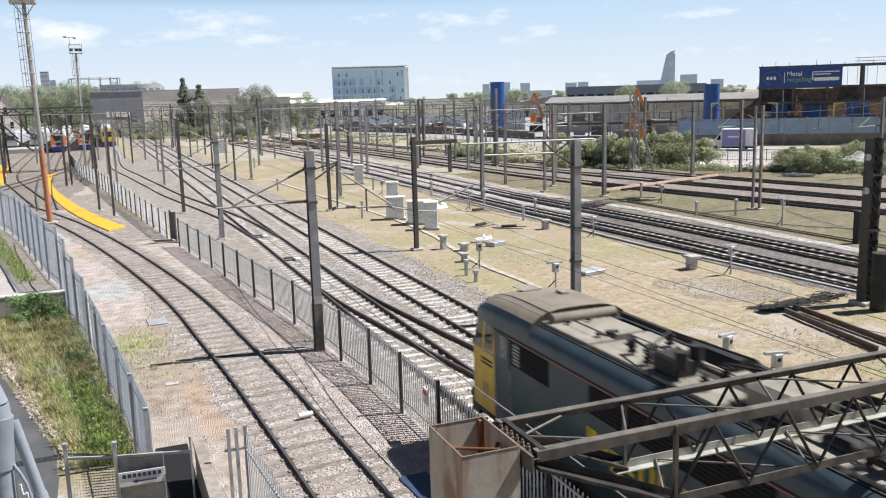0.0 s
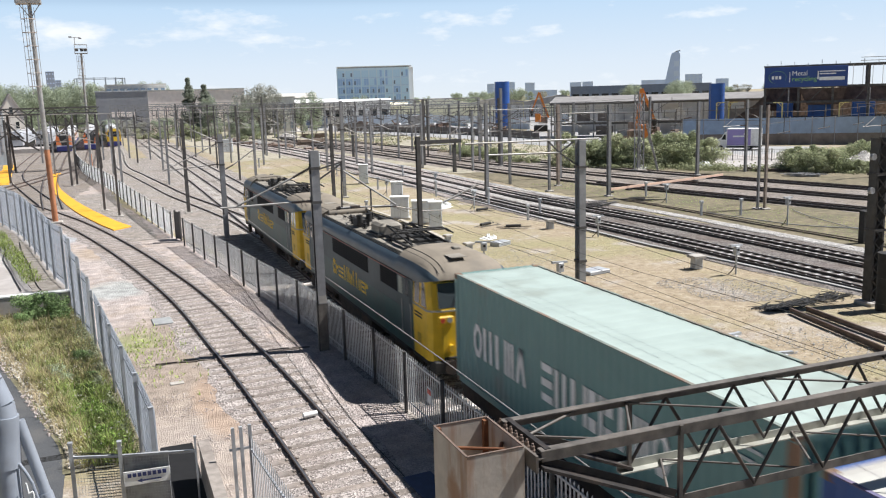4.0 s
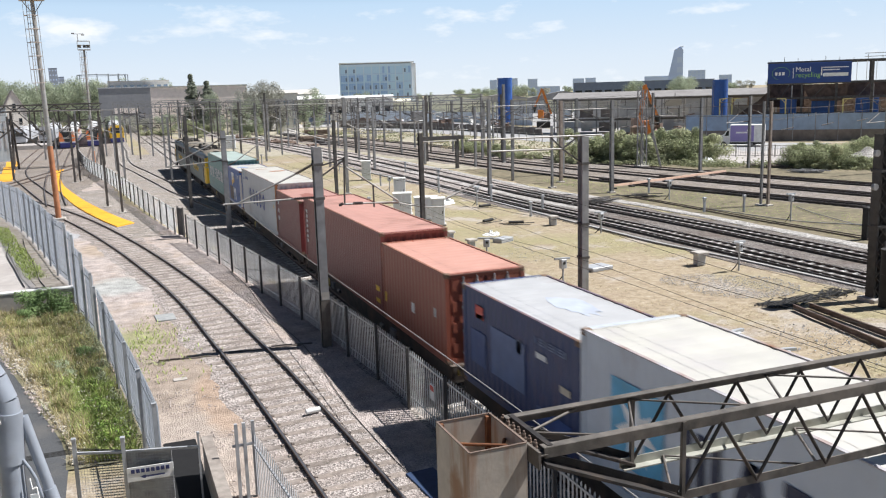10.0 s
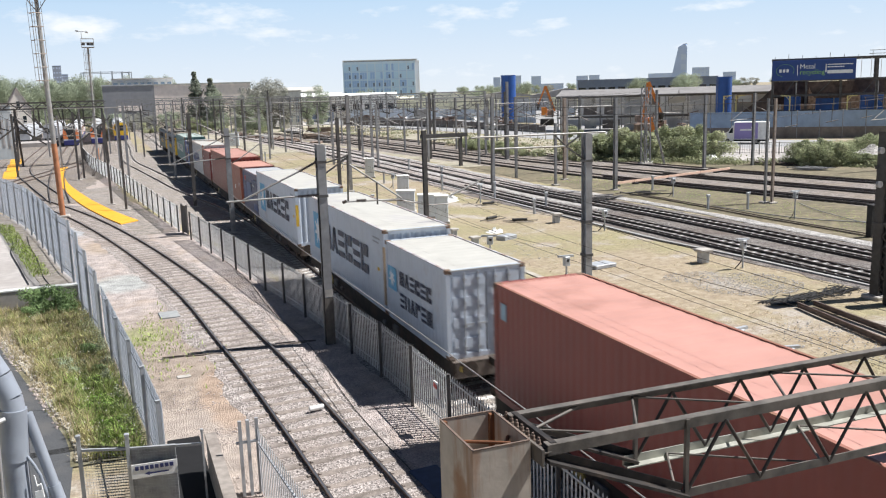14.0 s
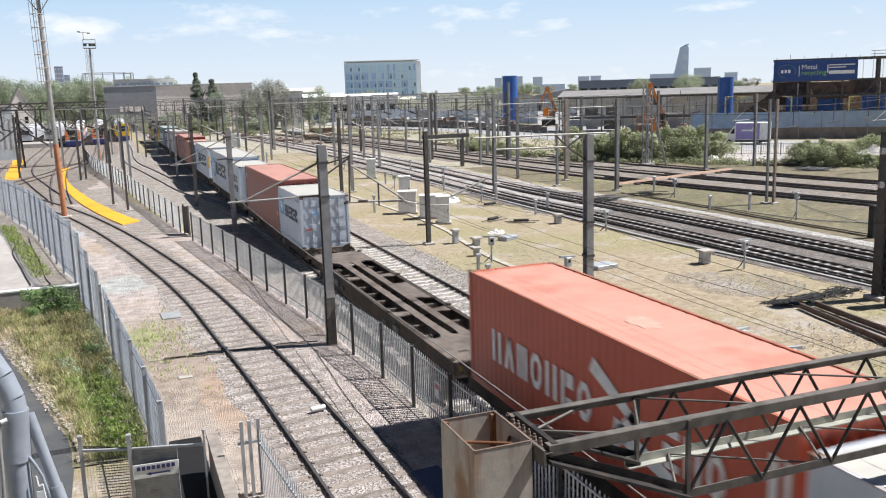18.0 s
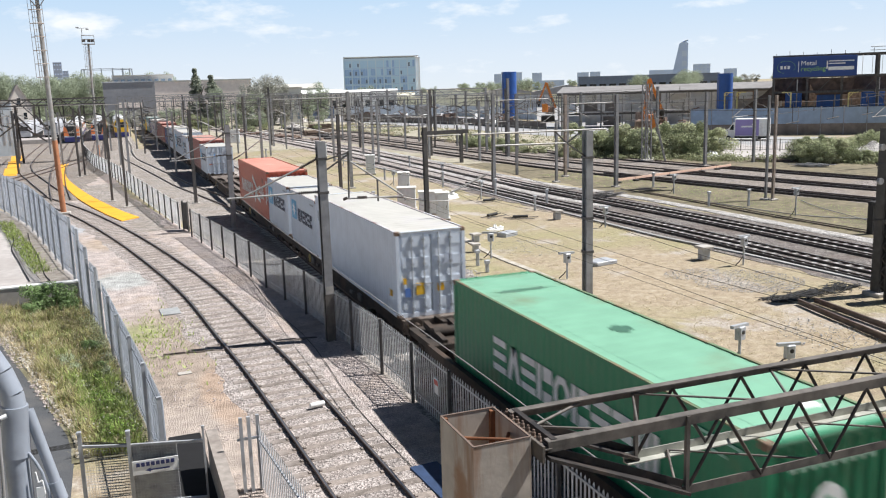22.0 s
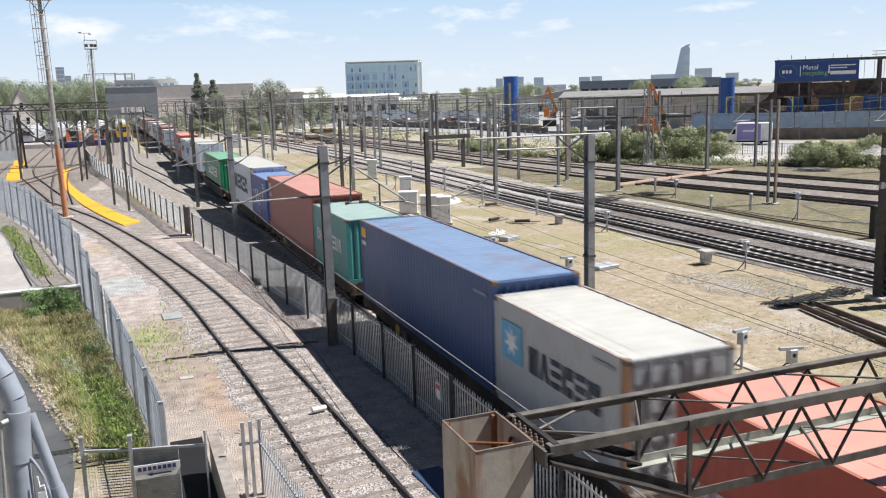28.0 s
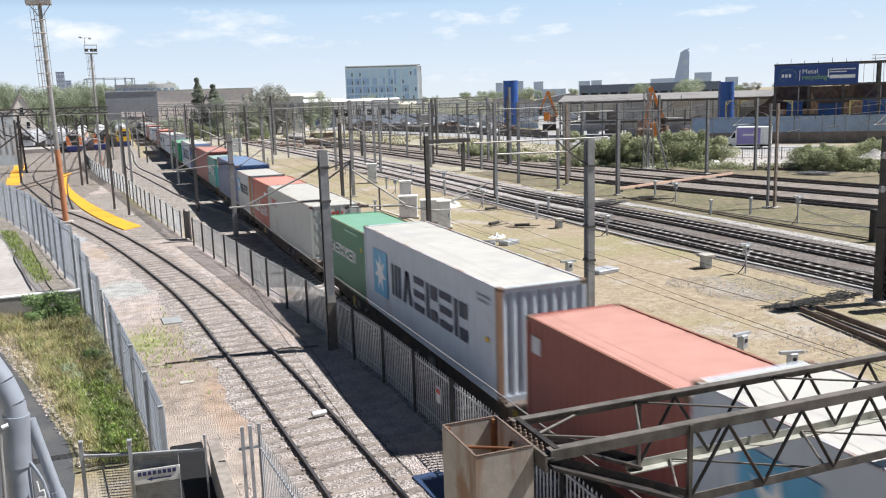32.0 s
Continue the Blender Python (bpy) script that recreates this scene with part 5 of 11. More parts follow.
    container(-156.6, -168.25, True, (0.46, 0.075, 0.035), "orange-red steel container with white marks and a rider-like emblem", "corr",
              [word(W, 0.125, 0.545, 0.32, 0.595, (0, 1, 6, 7, 0, 3, 7), 0.72), word(W, 0.735, 0.885, 0.37, 0.625, (2, 0, 7), 0.72), slants(W, [(0.53, 0.76, 0.665, 0.52, 0.34), (0.665, 0.54, 0.575, 0.24, 0.42), (0.60, 0.42, 0.76, 0.30, 0.40), (0.655, 0.50, 0.72, 0.58, 0.22)], "white emblem of slanting strokes"),
               block(W, 0.952, 0.966, 0.32, 0.80), block(W, 0.978, 0.988, 0.40, 0.80), block((0.2, 0.035, 0.02), 0.845, 0.885, 0.72, 0.82), roof_stain((0.60, 0.36, 0.28), 0.48, 0.58, -0.4, 0.3, 14, "bleached patch on the roof")], worn=0.2)
    container(-168.4, -174.35, False, GREY_BLUE, "short grey-blue container with star emblem", "corr", maersk20)
    container(-175.1, -181.0, False, GREY_BLUE, "short grey-blue container with star emblem", "corr", maersk20)
    container(-181.0, -192.75, True, STEEL_WHITE, "plain white refrigerated container with yellow labels on its doors", "doors",
              [end_label((0.8, 0.45, 0.03), -0.95, 1.25, 0.12, 0.2), end_label((0.1, 0.2, 0.5), -0.86, 0.85, 0.2, 0.3), end_label((0.85, 0.5, 0.03), -0.42, 0.95, 0.3, 0.4), end_label((0.8, 0.45, 0.03), 0.3, 0.95, 0.24, 0.26), end_label((0.55, 0.6, 0.7), 0.6, 1.9, 0.3, 0.3),
               block((0.8, 0.45, 0.03), 0.93, 0.955, 0.22, 0.3), block((0.40, 0.45, 0.50), 0.04, 0.075, 0.62, 0.78)], worn=0.2)
    container(-197.8, -209.9, False, (0.012, 0.21, 0.095), "bright green steel container with white marks, low in its wagon", "corr",
              [word(W, 0.217, 0.792, 0.34, 0.66, (2, 1, 2, 3, 7, 3, 2, 2, 6), 0.9), end_disc(W, 0.56, 0.3), end_bars((0.45, 0.62, 0.5), 0.80, 0.84, 9, 0.85), block((0.30, 0.55, 0.42), 0.83, 0.96, 0.87, 0.89), block((0.30, 0.55, 0.42), 0.87, 0.93, 0.78, 0.80), roof_stain(W, 0.90, 0.93, 0.2, 0.75, 21, "white patch on the roof"), roof_stain((0.06, 0.16, 0.10), 0.14, 0.17, -0.9, 0.9, 22, "dark scuff on the roof"), roof_stain((0.05, 0.14, 0.09), 0.47, 0.53, -0.1, 0.5, 23, "dark scuff on the roof"), post_stripe((0.03, 0.13, 0.07), 0.1, 0.6)], sunk=0.24)
    container(-215.4, -227.2, True, GREY_BLUE, "grey-blue steel container with star emblem and dark bar marks", "corr", maersk40 + [post_stripe((0.45, 0.33, 0.22), 0.1, 0.97)])
    container(-227.25, -233.1, False, (0.018, 0.07, 0.29), "bright blue steel container with white script-like strokes", "doors",
              [slants(W, [(0.28, 0.62, 0.36, 0.66, 0.12), (0.29, 0.60, 0.37, 0.46, 0.16), (0.37, 0.47, 0.29, 0.36, 0.14), (0.42, 0.66, 0.50, 0.30, 0.13), (0.44, 0.52, 0.56, 0.55, 0.1), (0.56, 0.58, 0.58, 0.44, 0.12), (0.63, 0.56, 0.65, 0.42, 0.12), (0.69, 0.55, 0.71, 0.42, 0.12), (0.76, 0.62, 0.72, 0.42, 0.12), (0.78, 0.52, 0.82, 0.46, 0.1)], "white script-like strokes"),
               slants((0.62, 0.55, 0.5), [(0.10, 0.60, 0.22, 0.62, 0.06), (0.10, 0.42, 0.22, 0.40, 0.06)], "pale arc of the emblem"), block((0.7, 0.13, 0.06), 0.11, 0.20, 0.50, 0.60), block(PALE, 0.74, 0.86, 0.83, 0.87), block((0.5, 0.35, 0.4), 0.75, 0.88, 0.76, 0.80), block(PALE, 0.81, 0.87, 0.66, 0.72), slants((0.55, 0.1, 0.06), [(0.47, 0.10, 0.55, 0.14, 0.3)], "red emblem corner")], worn=0.3)
    container(-233.85, -245.8, True, (0.27, 0.052, 0.044), "brick-red steel container with a pale sticker", "corr", [block((0.55, 0.5, 0.45), 0.03, 0.09, 0.62, 0.88), block((0.25, 0.2, 0.22), 0.04, 0.08, 0.70, 0.80)])
    container(-245.95, -252.0, False, (0.055, 0.24, 0.23), "teal green steel container with white marks", "corr", [word(W, 0.12, 0.88, 0.42, 0.64, (7, 0, 5, 6, 1, 2, 0, 5))])
    container(-254.2, -266.2, True, (0.024, 0.075, 0.22), "navy blue steel container with a small yellow emblem", "corr",
              [block((0.8, 0.45, 0.03), 0.015, 0.06, 0.80, 0.92, "emblem"), block((0.7, 0.7, 0.7), 0.015, 0.06, 0.70, 0.75), block((0.2, 0.24, 0.36), 0.90, 0.97, 0.84, 0.87)])
    container(-266.3, -272.1, False, (0.47, 0.49, 0.50), "short pale grey container with rusty doors", "doors", maersk20 + [post_stripe((0.36, 0.20, 0.11), 0.05, 0.95)], worn=0.6)
    container(-273.6, -279.45, False, (0.42, 0.065, 0.04), "red steel container with white marks", "corr", [word(W, 0.06, 0.42, 0.24, 0.46, (0, 1, 6, 7, 0, 3)), word(W, 0.60, 0.92, 0.24, 0.46, (2, 0, 7)), slants(W, [(0.44, 0.56, 0.54, 0.22, 0.3), (0.50, 0.36, 0.60, 0.26, 0.2)], "white emblem of slanting strokes"), block(W, 0.78, 0.96, 0.74, 0.80)])
    container(-279.5, -291.2, False, (0.50, 0.51, 0.48), "pale warm grey container with a red emblem", "doors", [word((0.6, 0.06, 0.03), 0.10, 0.24, 0.60, 0.76, (2, 4, 2)), end_bars((0.6, 0.06, 0.03), 0.82, 0.88, 4, 0.4)], worn=0.45)
    container(-294.55, -300.45, False, (0.012, 0.18, 0.085), "green steel container with white marks", "corr", [word(W, 0.08, 0.785, 0.465, 0.645, (2, 1, 2, 3, 7, 3, 2, 6), 0.9), block((0.30, 0.55, 0.42), 0.52, 0.84, 0.90, 0.93), block(YELLOW_INK, 0.90, 0.93, 0.70, 0.76)])
    container(-300.45, -312.3, True, GREY_BLUE, "grey-blue steel container with star emblem and dark bar marks", "corr", maersk40 + [post_stripe((0.38, 0.23, 0.15), 0.05, 0.97)])
    container(-313.8, -319.7, False, (0.27, 0.064, 0.050), "brick-red steel container with a small sticker", "corr", [block((0.6, 0.62, 0.65), 0.05, 0.12, 0.7, 0.85)])
    container(-319.8, -331.8, True, GREY_BLUE, "grey-blue steel container with star emblem", "corr", maersk40)

    wagons = [(-16.9, -35.9), (-36.85, -55.3), (-56.15, -74.4), (-75.35, -93.6), (-96.15, -114.15), (-117.05, -135.35), (-136.9, -155.2),
              (-156.45, -174.45), (-174.95, -192.9), (-215.25, -233.25), (-233.7, -252.15), (-254.05, -272.25), (-273.45, -291.35), (-294.4, -312.45), (-313.65, -331.95)]
    first = flat_wagon(18.3)
    for k, (a, b) in enumerate(wagons):
        w = first if k == 0 else copy_thing(first, Matrix())
        mid = (a + b) / 2
        w.matrix_basis = train_pose(mid, RAIL_TOP)
        tagged(w, "empty brown skeletal container flat wagon" if k == 6 else "brown skeletal flat wagon loaded with containers", "wagon", "wagons of the freight train")
        MOVERS.append((w, mid, RAIL_TOP))
    p = pocket_wagon(20.2)
    mid = (-194.0 - 213.9) / 2
    p.matrix_basis = train_pose(mid, RAIL_TOP)
    tagged(p, "dark low pocket wagon carrying a green container", "wagon", "wagons of the freight train")
    MOVERS.append((p, mid, RAIL_TOP))

# ---- locomotives ----
M_LOCO_GREY = mat("grimy_grey_loco_paint", (0.046, 0.072, 0.08), 0.5, 0, 0.15, 2, dirt=(0.05, 0.066, 0.066), dirt_amount=0.35, dirt_scale=0.6, streak=True)
M_LOCO_GREEN = mat("dark_green_loco_paint", (0.012, 0.07, 0.07), 0.42, 0, 0.15, 2, dirt=(0.04, 0.06, 0.056), dirt_amount=0.45, dirt_scale=0.6, streak=True)
# shoulder colour holds the sky's reflection, bluer than the body side
M_LOCO_SHOULDER = mat("sky_tinted_loco_shoulder", (0.05, 0.072, 0.088), 0.38, 0, 0.15, 2, dirt=(0.09, 0.098, 0.10), dirt_amount=0.35, dirt_scale=0.5)
M_LOCO_ROOF = mat("dusty_brown_loco_roof", (0.235, 0.20, 0.155), 0.8, 0, 0.15, 2, dirt=(0.15, 0.135, 0.115), dirt_amount=0.45, dirt_scale=0.7)
# dusty brown, darkened for the shade on the arch face
M_LOCO_BULKHEAD = mat("shaded_brown_bulkhead", (0.12, 0.10, 0.075), 0.85, 0, 0.2, 3)
M_LOCO_YELLOW = mat("warning_yellow_paint", (0.80, 0.50, 0.02), 0.5, 0, 0.1, 3, dirt=(0.42, 0.27, 0.05), dirt_amount=0.3, dirt_scale=0.8, streak=True)
M_LOCO_PLATE = mat("dusty_grey_roof_plate", (0.27, 0.245, 0.205), 0.8, 0, 0.15, 2, dirt=(0.17, 0.15, 0.125), dirt_amount=0.5, dirt_scale=0.9)
M_GRILLE = mat("black_grille", (0.007, 0.007, 0.007), 0.9, 0, 0.3, 20)
M_SCREEN = glass_mat("cab_window_glass", (0.05, 0.06, 0.065), 0.04)


def arch(w, eave, top, n=14, a0=0.0, a1=math.pi):
    """Points over a rounded roof, from the right eave to the left one, or a part of that way."""
    out = []
    for i in range(n + 1):
        a = a0 + (a1 - a0) * i / n
        c, s = math.cos(a), math.sin(a)
        out.append((w * math.copysign(abs(c) ** 0.62, c), eave + (top - eave) * abs(s) ** 0.8))
    return out


def loft(rows, smooth=True):
    """A sheet through rows of points, all of one length."""
    n = len(rows[0])
    return Mesh().add([p for r in rows for p in r], [(j * n + i, j * n + i + 1, (j + 1) * n + i + 1, (j + 1) * n + i) for j in range(len(rows) - 1) for i in range(n - 1)], smooth)


def cab_end(th, s, z, h):
    """Yellow cab with raked screens under a domed roof; s: which end."""
    e = s * h
    # lower front with rounded corners, then the window band, raked
    low = [(-1.325, s * 6.92), (-1.325, s * (h - 0.30)), (-1.22, s * (h - 0.13)), (-0.95, s * (h - 0.03)), (0, e), (0.95, s * (h - 0.03)), (1.22, s * (h - 0.13)), (1.325, s * (h - 0.30)), (1.325, s * 6.92)]
    part("cab_front", Mesh().prism(low, 1.10 + z, 2.60 + z, "z"), M_LOCO_YELLOW, th, "yellow cab end")
    up = [(x * 0.965, y - s * 0.24 * (1 if abs(y) > 7.5 else 0)) for x, y in low]
    band = Mesh().add([(x, y, 2.60 + z) for x, y in low] + [(x, y, 3.46 + z) for x, y in up], [(k, k + 1, 10 + k, 9 + k) for k in range(8)])
    part("cab_window_band", band, M_LOCO_YELLOW, th, "yellow window surround")
    part("waist_ledge", Mesh().prism([(x * 1.012, y + s * 0.02 * (1 if abs(y) > 7.5 else 0)) for x, y in low], 2.57 + z, 2.615 + z, "z"), M_PALE_STEEL, th, "worn pale ledge under the screens")

    def on_front(x, v, out=0.012):
        """A place on the raked front, v the share of its height."""
        y = h - 0.03 * (x / 0.95) ** 2 - 0.24 * v + out
        return (x * (1 - 0.035 * v), s * y, 2.60 + 0.86 * v + z)

    for x0, x1 in ((-1.06, -0.08), (0.08, 1.06)):
        pane = Mesh().add([on_front(x0, 0.08), on_front(x1, 0.08), on_front(x1, 0.9), on_front(x0, 0.9)], [(0, 1, 2, 3)])
        screen = part("windscreen", pane, M_SCREEN, th, "dark windscreen pane")
        part("wiper", Mesh().tube(on_front(x0 * 0.6 + x1 * 0.4, 0.08, 0.03), on_front(x0 * 0.35 + x1 * 0.65, 0.62, 0.03), 0.012, 5), M_BLACK, screen)
    for x in (-1, 1):
        for y0, y1, tilt in ((7.02, 7.48, 0.0), (7.60, 8.02, 0.16)):
            g = Mesh().add([(x * 1.331, s * y0, 2.66 + z), (x * 1.331, s * (y1 + tilt * 0.3), 2.66 + z), (x * 1.292, s * (y1 - tilt), 3.36 + z), (x * 1.292, s * y0, 3.36 + z)], [(0, 1, 2, 3)])
            part("cab_side_window", g, M_SCREEN, th, "dark cab side window")
        d = part("cab_door", Mesh().box((x * 1.326, s * 6.38, 2.2 + z), (0.022, 0.6, 2.0)), M_LOCO_GREY, th, "grey cab door")
        part("door_window", Mesh().box((x * 1.338, s * 6.38, 2.95 + z), (0.014, 0.36, 0.52)), M_SCREEN, d)
        for k in (-0.40, 0.40):
            part("handrail", Mesh().tube((x * 1.365, s * 6.38 + k, 1.4 + z), (x * 1.365, s * 6.38 + k, 2.5 + z), 0.016, 6), M_PALE_STEEL, d)
        part("small_window", Mesh().box((x * 1.324, s * 5.76, 2.92 + z), (0.018, 0.34, 0.52)), ink((0.33, 0.36, 0.30)), th, "pale louvred side window")
        part("black_panel", Mesh().box((x * 1.328, s * 7.35, 2.38 + z), (0.012, 0.62, 0.05)).box((x * 1.328, s * 7.35, 2.28 + z), (0.012, 0.62, 0.05)), M_BLACK, th, "two black bars on the yellow side")
        part("side_plate", Mesh().box((x * 1.328, s * 7.42, 1.62 + z), (0.014, 0.28, 0.34)), ink((0.5, 0.32, 0.03)), th, "dull yellow cover plate")
        lamp = part("lamp_cluster", Mesh().cbox((x * 0.86, e - s * 0.03, 2.33 + z), (0.46, 0.12, 0.24), 0.03), M_LOCO_YELLOW, th, "lamp cluster on the cab front")
        part("lamp_lens", Mesh().tube((x * 0.76, e, 2.33 + z), (x * 0.76, e + s * 0.05, 2.33 + z), 0.08, 10), M_PALE_STEEL, lamp)
        part("lamp_lens", Mesh().tube((x * 0.97, e - s * 0.02, 2.33 + z), (x * 0.97, e + s * 0.04, 2.33 + z), 0.075, 10), ink((0.55, 0.06, 0.03)), lamp, "red tail lamp")
        part("jumper_socket", Mesh().tube((x * 0.72, e - s * 0.03, 1.5 + z), (x * 0.72, e + s * 0.09, 1.5 + z), 0.1, 10), M_LOCO_YELLOW, th)
        part("brake_hose", Mesh().path([(x * 0.45, e + s * 0.02, 1.15 + z), (x * 0.45, e + s * 0.18, 0.95 + z), (x * 0.43, e + s * 0.16, 0.6 + z)], 0.03), M_BLACK, th)
    part("number_strip", Mesh().box((0.15, e + s * 0.004, 2.1 + z), (0.9, 0.02, 0.14)), M_BLACK, th, "black bar on the cab front")
    part("nose_step", Mesh().box((0, e + s * 0.02, 1.2 + z), (1.9, 0.08, 0.05)), M_BLACK, th)
    part("buffer_beam", Mesh().cbox((0, e - s * 0.2, 0.95 + z), (2.5, 0.5, 0.36), 0.03), M_BLACK, th)
    buffers(th, e - s * 0.02, s, 1.06 + z)
    # dome: full height over the cab, falling to a lip above the screens
    a = 5.25
    stops = ((a, 1.325, 3.24, 4.02), (6.4, 1.325, 3.24, 4.03), (7.1, 1.325, 3.27, 4.0), (7.6, 1.32, 3.33, 3.93), (7.95, 1.29, 3.38, 3.83), (8.18, 1.23, 3.42, 3.70), (8.31, 1.15, 3.45, 3.58), (8.35, 1.10, 3.44, 3.47))

    def rows(a0, a1, n):
        out = []
        for y, w, eave, top in stops:
            bow = max(0.0, y - 7.6) * 0.22
            out.append([(px, s * (y - bow * (px / 1.3) ** 2), q + z) for px, q in arch(w, eave, top, n, a0, a1)])
        return out

    part("cab_roof", loft(rows(0.62, math.pi - 0.62, 14)), M_LOCO_ROOF, th, "domed dusty brown cab roof")
    for a0, a1 in ((0.0, 0.62), (math.pi - 0.62, math.pi)):
        part("roof_shoulder", loft(rows(a0, a1, 5)), M_LOCO_SHOULDER, th, "blue-grey curved roof shoulder")
    face = [(px, q + z) for px, q in arch(1.325, 3.24, 4.02, 14)]
    part("roof_bulkhead", Mesh().prism(face, s * (a + 0.01), s * (a + 0.05)), M_LOCO_BULKHEAD, th, "arched dusty roof bulkhead")
    lip = [(px, q + z - 0.05) for px, q in arch(1.12, 3.44, 3.47, 6)]
    part("roof_lip", Mesh().add([(px, s * (8.35 - 0.2 * (px / 1.3) ** 2), q) for px, q in lip] + [(px, s * 8.0, q) for px, q in lip], [(k, k + 1, 8 + k, 7 + k) for k in range(6)]), M_BLACK, th)
    for px in (-0.95, -0.78):
        line = []
        for y, w, eave, top in stops[:6]:
            line.append((px, s * (y - 0.02), eave + (top - eave) * (1 - (abs(px) / w) ** 3.2) ** 0.5 + z + 0.02))
        part("roof_conduit", Mesh().path(line, 0.010, 5), M_BLACK, th)
    part("horn_cover", Mesh().cbox((0.28, s * 6.5, 4.05 + z), (0.22, 0.3, 0.08), 0.02), M_LOCO_PLATE, th)
    part("roof_patch", Mesh().box((-0.15, s * 7.5, 4.0 + z), (0.5, 0.6, 0.012)), M_LOCO_PLATE, th, "grey patch plate on the cab roof")


def locomotive():
    """A boxy electric locomotive, 17 m over the cabs, with a roof well of electrical gear and a folded pantograph."""
    th = new("electric_locomotive")
    z = -RAIL_TOP
    h = 8.42
    part("upper_body", Mesh().box((0, 0, 2.74 + z), (2.64, 13.84, 1.0)), M_LOCO_GREY, th)
    part("lower_body", Mesh().box((0, 0, 1.66 + z), (2.65, 13.84, 1.16)), M_LOCO_GREEN, th, "dark green lower body side")
    for a0, a1 in ((0.0, 0.78), (math.pi - 0.78, math.pi)):
        line = arch(1.325, 3.24, 3.86, 8, a0, a1)
        part("roof_shoulder", loft([[(px, y, q + z) for px, q in line] for y in (-5.28, 5.28)]), M_LOCO_SHOULDER, th, "blue-grey curved roof shoulder")
    part("roof_well", Mesh().box((0, 0, 3.62 + z), (2.1, 10.5, 0.22)), M_BLACK, th, "black roof well")
    for x in (-1, 1):
        part("gutter", Mesh().box((x * 1.33, 0, 3.27 + z), (0.02, 13.8, 0.03)), M_BLACK, th)
    for s in (-1, 1):
        cab_end(th, s, z, h)
        bogie(th, s * 4.9, 0)
        for x in (-1.3, 1.3):
            part("lower_step", Mesh().box((x, s * 6.38, 0.75 + z), (0.16, 0.5, 0.5)), M_UNDER, th)
    for x in (-1, 1):
        for y0, y1 in ((4.27, 6.02), (-2.24, 2.68), (-5.43, -3.70)):
            g = Mesh().box((x * 1.322, (y0 + y1) / 2, 2.92 + z), (0.02, y1 - y0, 0.56))
            for k in range(7):
                g.box((x * 1.335, (y0 + y1) / 2, 2.68 + 0.08 * k + z), (0.02, y1 - y0 - 0.04, 0.016))
            part("side_grille", g, M_GRILLE, th, "black louvred side grille")
        part("waist_stripe", Mesh().box((x * 1.328, 0, 3.24 + z), (0.014, 12.6, 0.022)), ink((0.4, 0.12, 0.08)), th, "thin red stripe")
        for k in range(12):
            letter_shape(th, x * 1.33, x, 2.72 - k * 0.41, 0.34, 1.78 + z, (2.36 if k in (0, 4, 5, 7, 8) else 2.2) + z, (3, 4, 2, 2, 5, 0, 0, 5, 5, 0, 2, 4)[k], ink((0.82, 0.52, 0.02)), "plain yellow shape on the body side")
        part("solebar", Mesh().box((x * 1.2, 0, 1.0 + z), (0.14, 2 * h - 1.0, 0.16)), M_BLACK, th)
        part("battery_box", Mesh().cbox((x * 0.98, 0, 0.66 + z), (0.5, 4.2, 0.5), 0.03), M_UNDER, th)
    # plates over the well: a long deck on the near side, black gap along the far one
    for y0, y1, x0, x1 in ((3.3, 5.2, -0.98, -0.35), (3.6, 5.2, -0.3, 0.55), (1.3, 3.2, -0.98, 0.1), (1.9, 3.5, 0.14, 0.6), (-0.4, 1.6, 0.14, 0.62), (-0.5, 1.2, -0.98, -0.2), (-3.0, -0.6, -0.98, 0.3), (-5.2, -4.4, -0.98, 0.4), (-4.3, -3.1, -0.98, -0.1)):
        part("roof_plate", Mesh().cbox(((x0 + x1) / 2, (y0 + y1) / 2, 3.73 + z), (x1 - x0, y1 - y0, 0.14), 0.015), M_LOCO_PLATE, th, "dusty grey roof plate")
    part("roof_vent", Mesh().tube((-0.85, 4.98, 3.87 + z), (0.72, 4.98, 3.87 + z), 0.125, 14), M_LOCO_ROOF, th, "dusty roof air reservoir")
    part("vent_cradle", Mesh().box((-0.55, 4.98, 3.76 + z), (0.1, 0.3, 0.1)).box((0.45, 4.98, 3.76 + z), (0.1, 0.3, 0.1)), M_BLACK, th)
    part("transformer_box", Mesh().cbox((-0.3, -1.35, 4.06 + z), (0.86, 1.15, 0.42), 0.1), M_LOCO_PLATE, th, "dusty raised transformer box")
    part("box_skirt", Mesh().box((-0.3, -1.35, 3.87 + z), (1.1, 1.4, 0.06)), M_BLACK, th)
    part("rubber_pad", Mesh().cbox((-0.35, -2.55, 3.9 + z), (0.7, 0.55, 0.1), 0.05), M_BLACK, th, "black roof pad")
    part("breaker_box", Mesh().cbox((-0.55, 1.1, 3.98 + z), (0.5, 0.7, 0.3), 0.04).tube((-0.72, 0.7, 4.0 + z), (-0.72, 0.7, 4.3 + z), 0.12, 10).tube((-0.3, 0.85, 4.0 + z), (-0.3, 0.85, 4.32 + z), 0.12, 10), M_BLACK, th, "black circuit breaker")
    part("curved_cover", Mesh().prism([(0.3, 3.8 + z), (0.85, 3.8 + z), (0.8, 3.95 + z), (0.62, 4.03 + z), (0.42, 4.0 + z)], 0.6, 1.9), M_BLACK, th, "black curved equipment cover")
    rnd = random.Random(6)
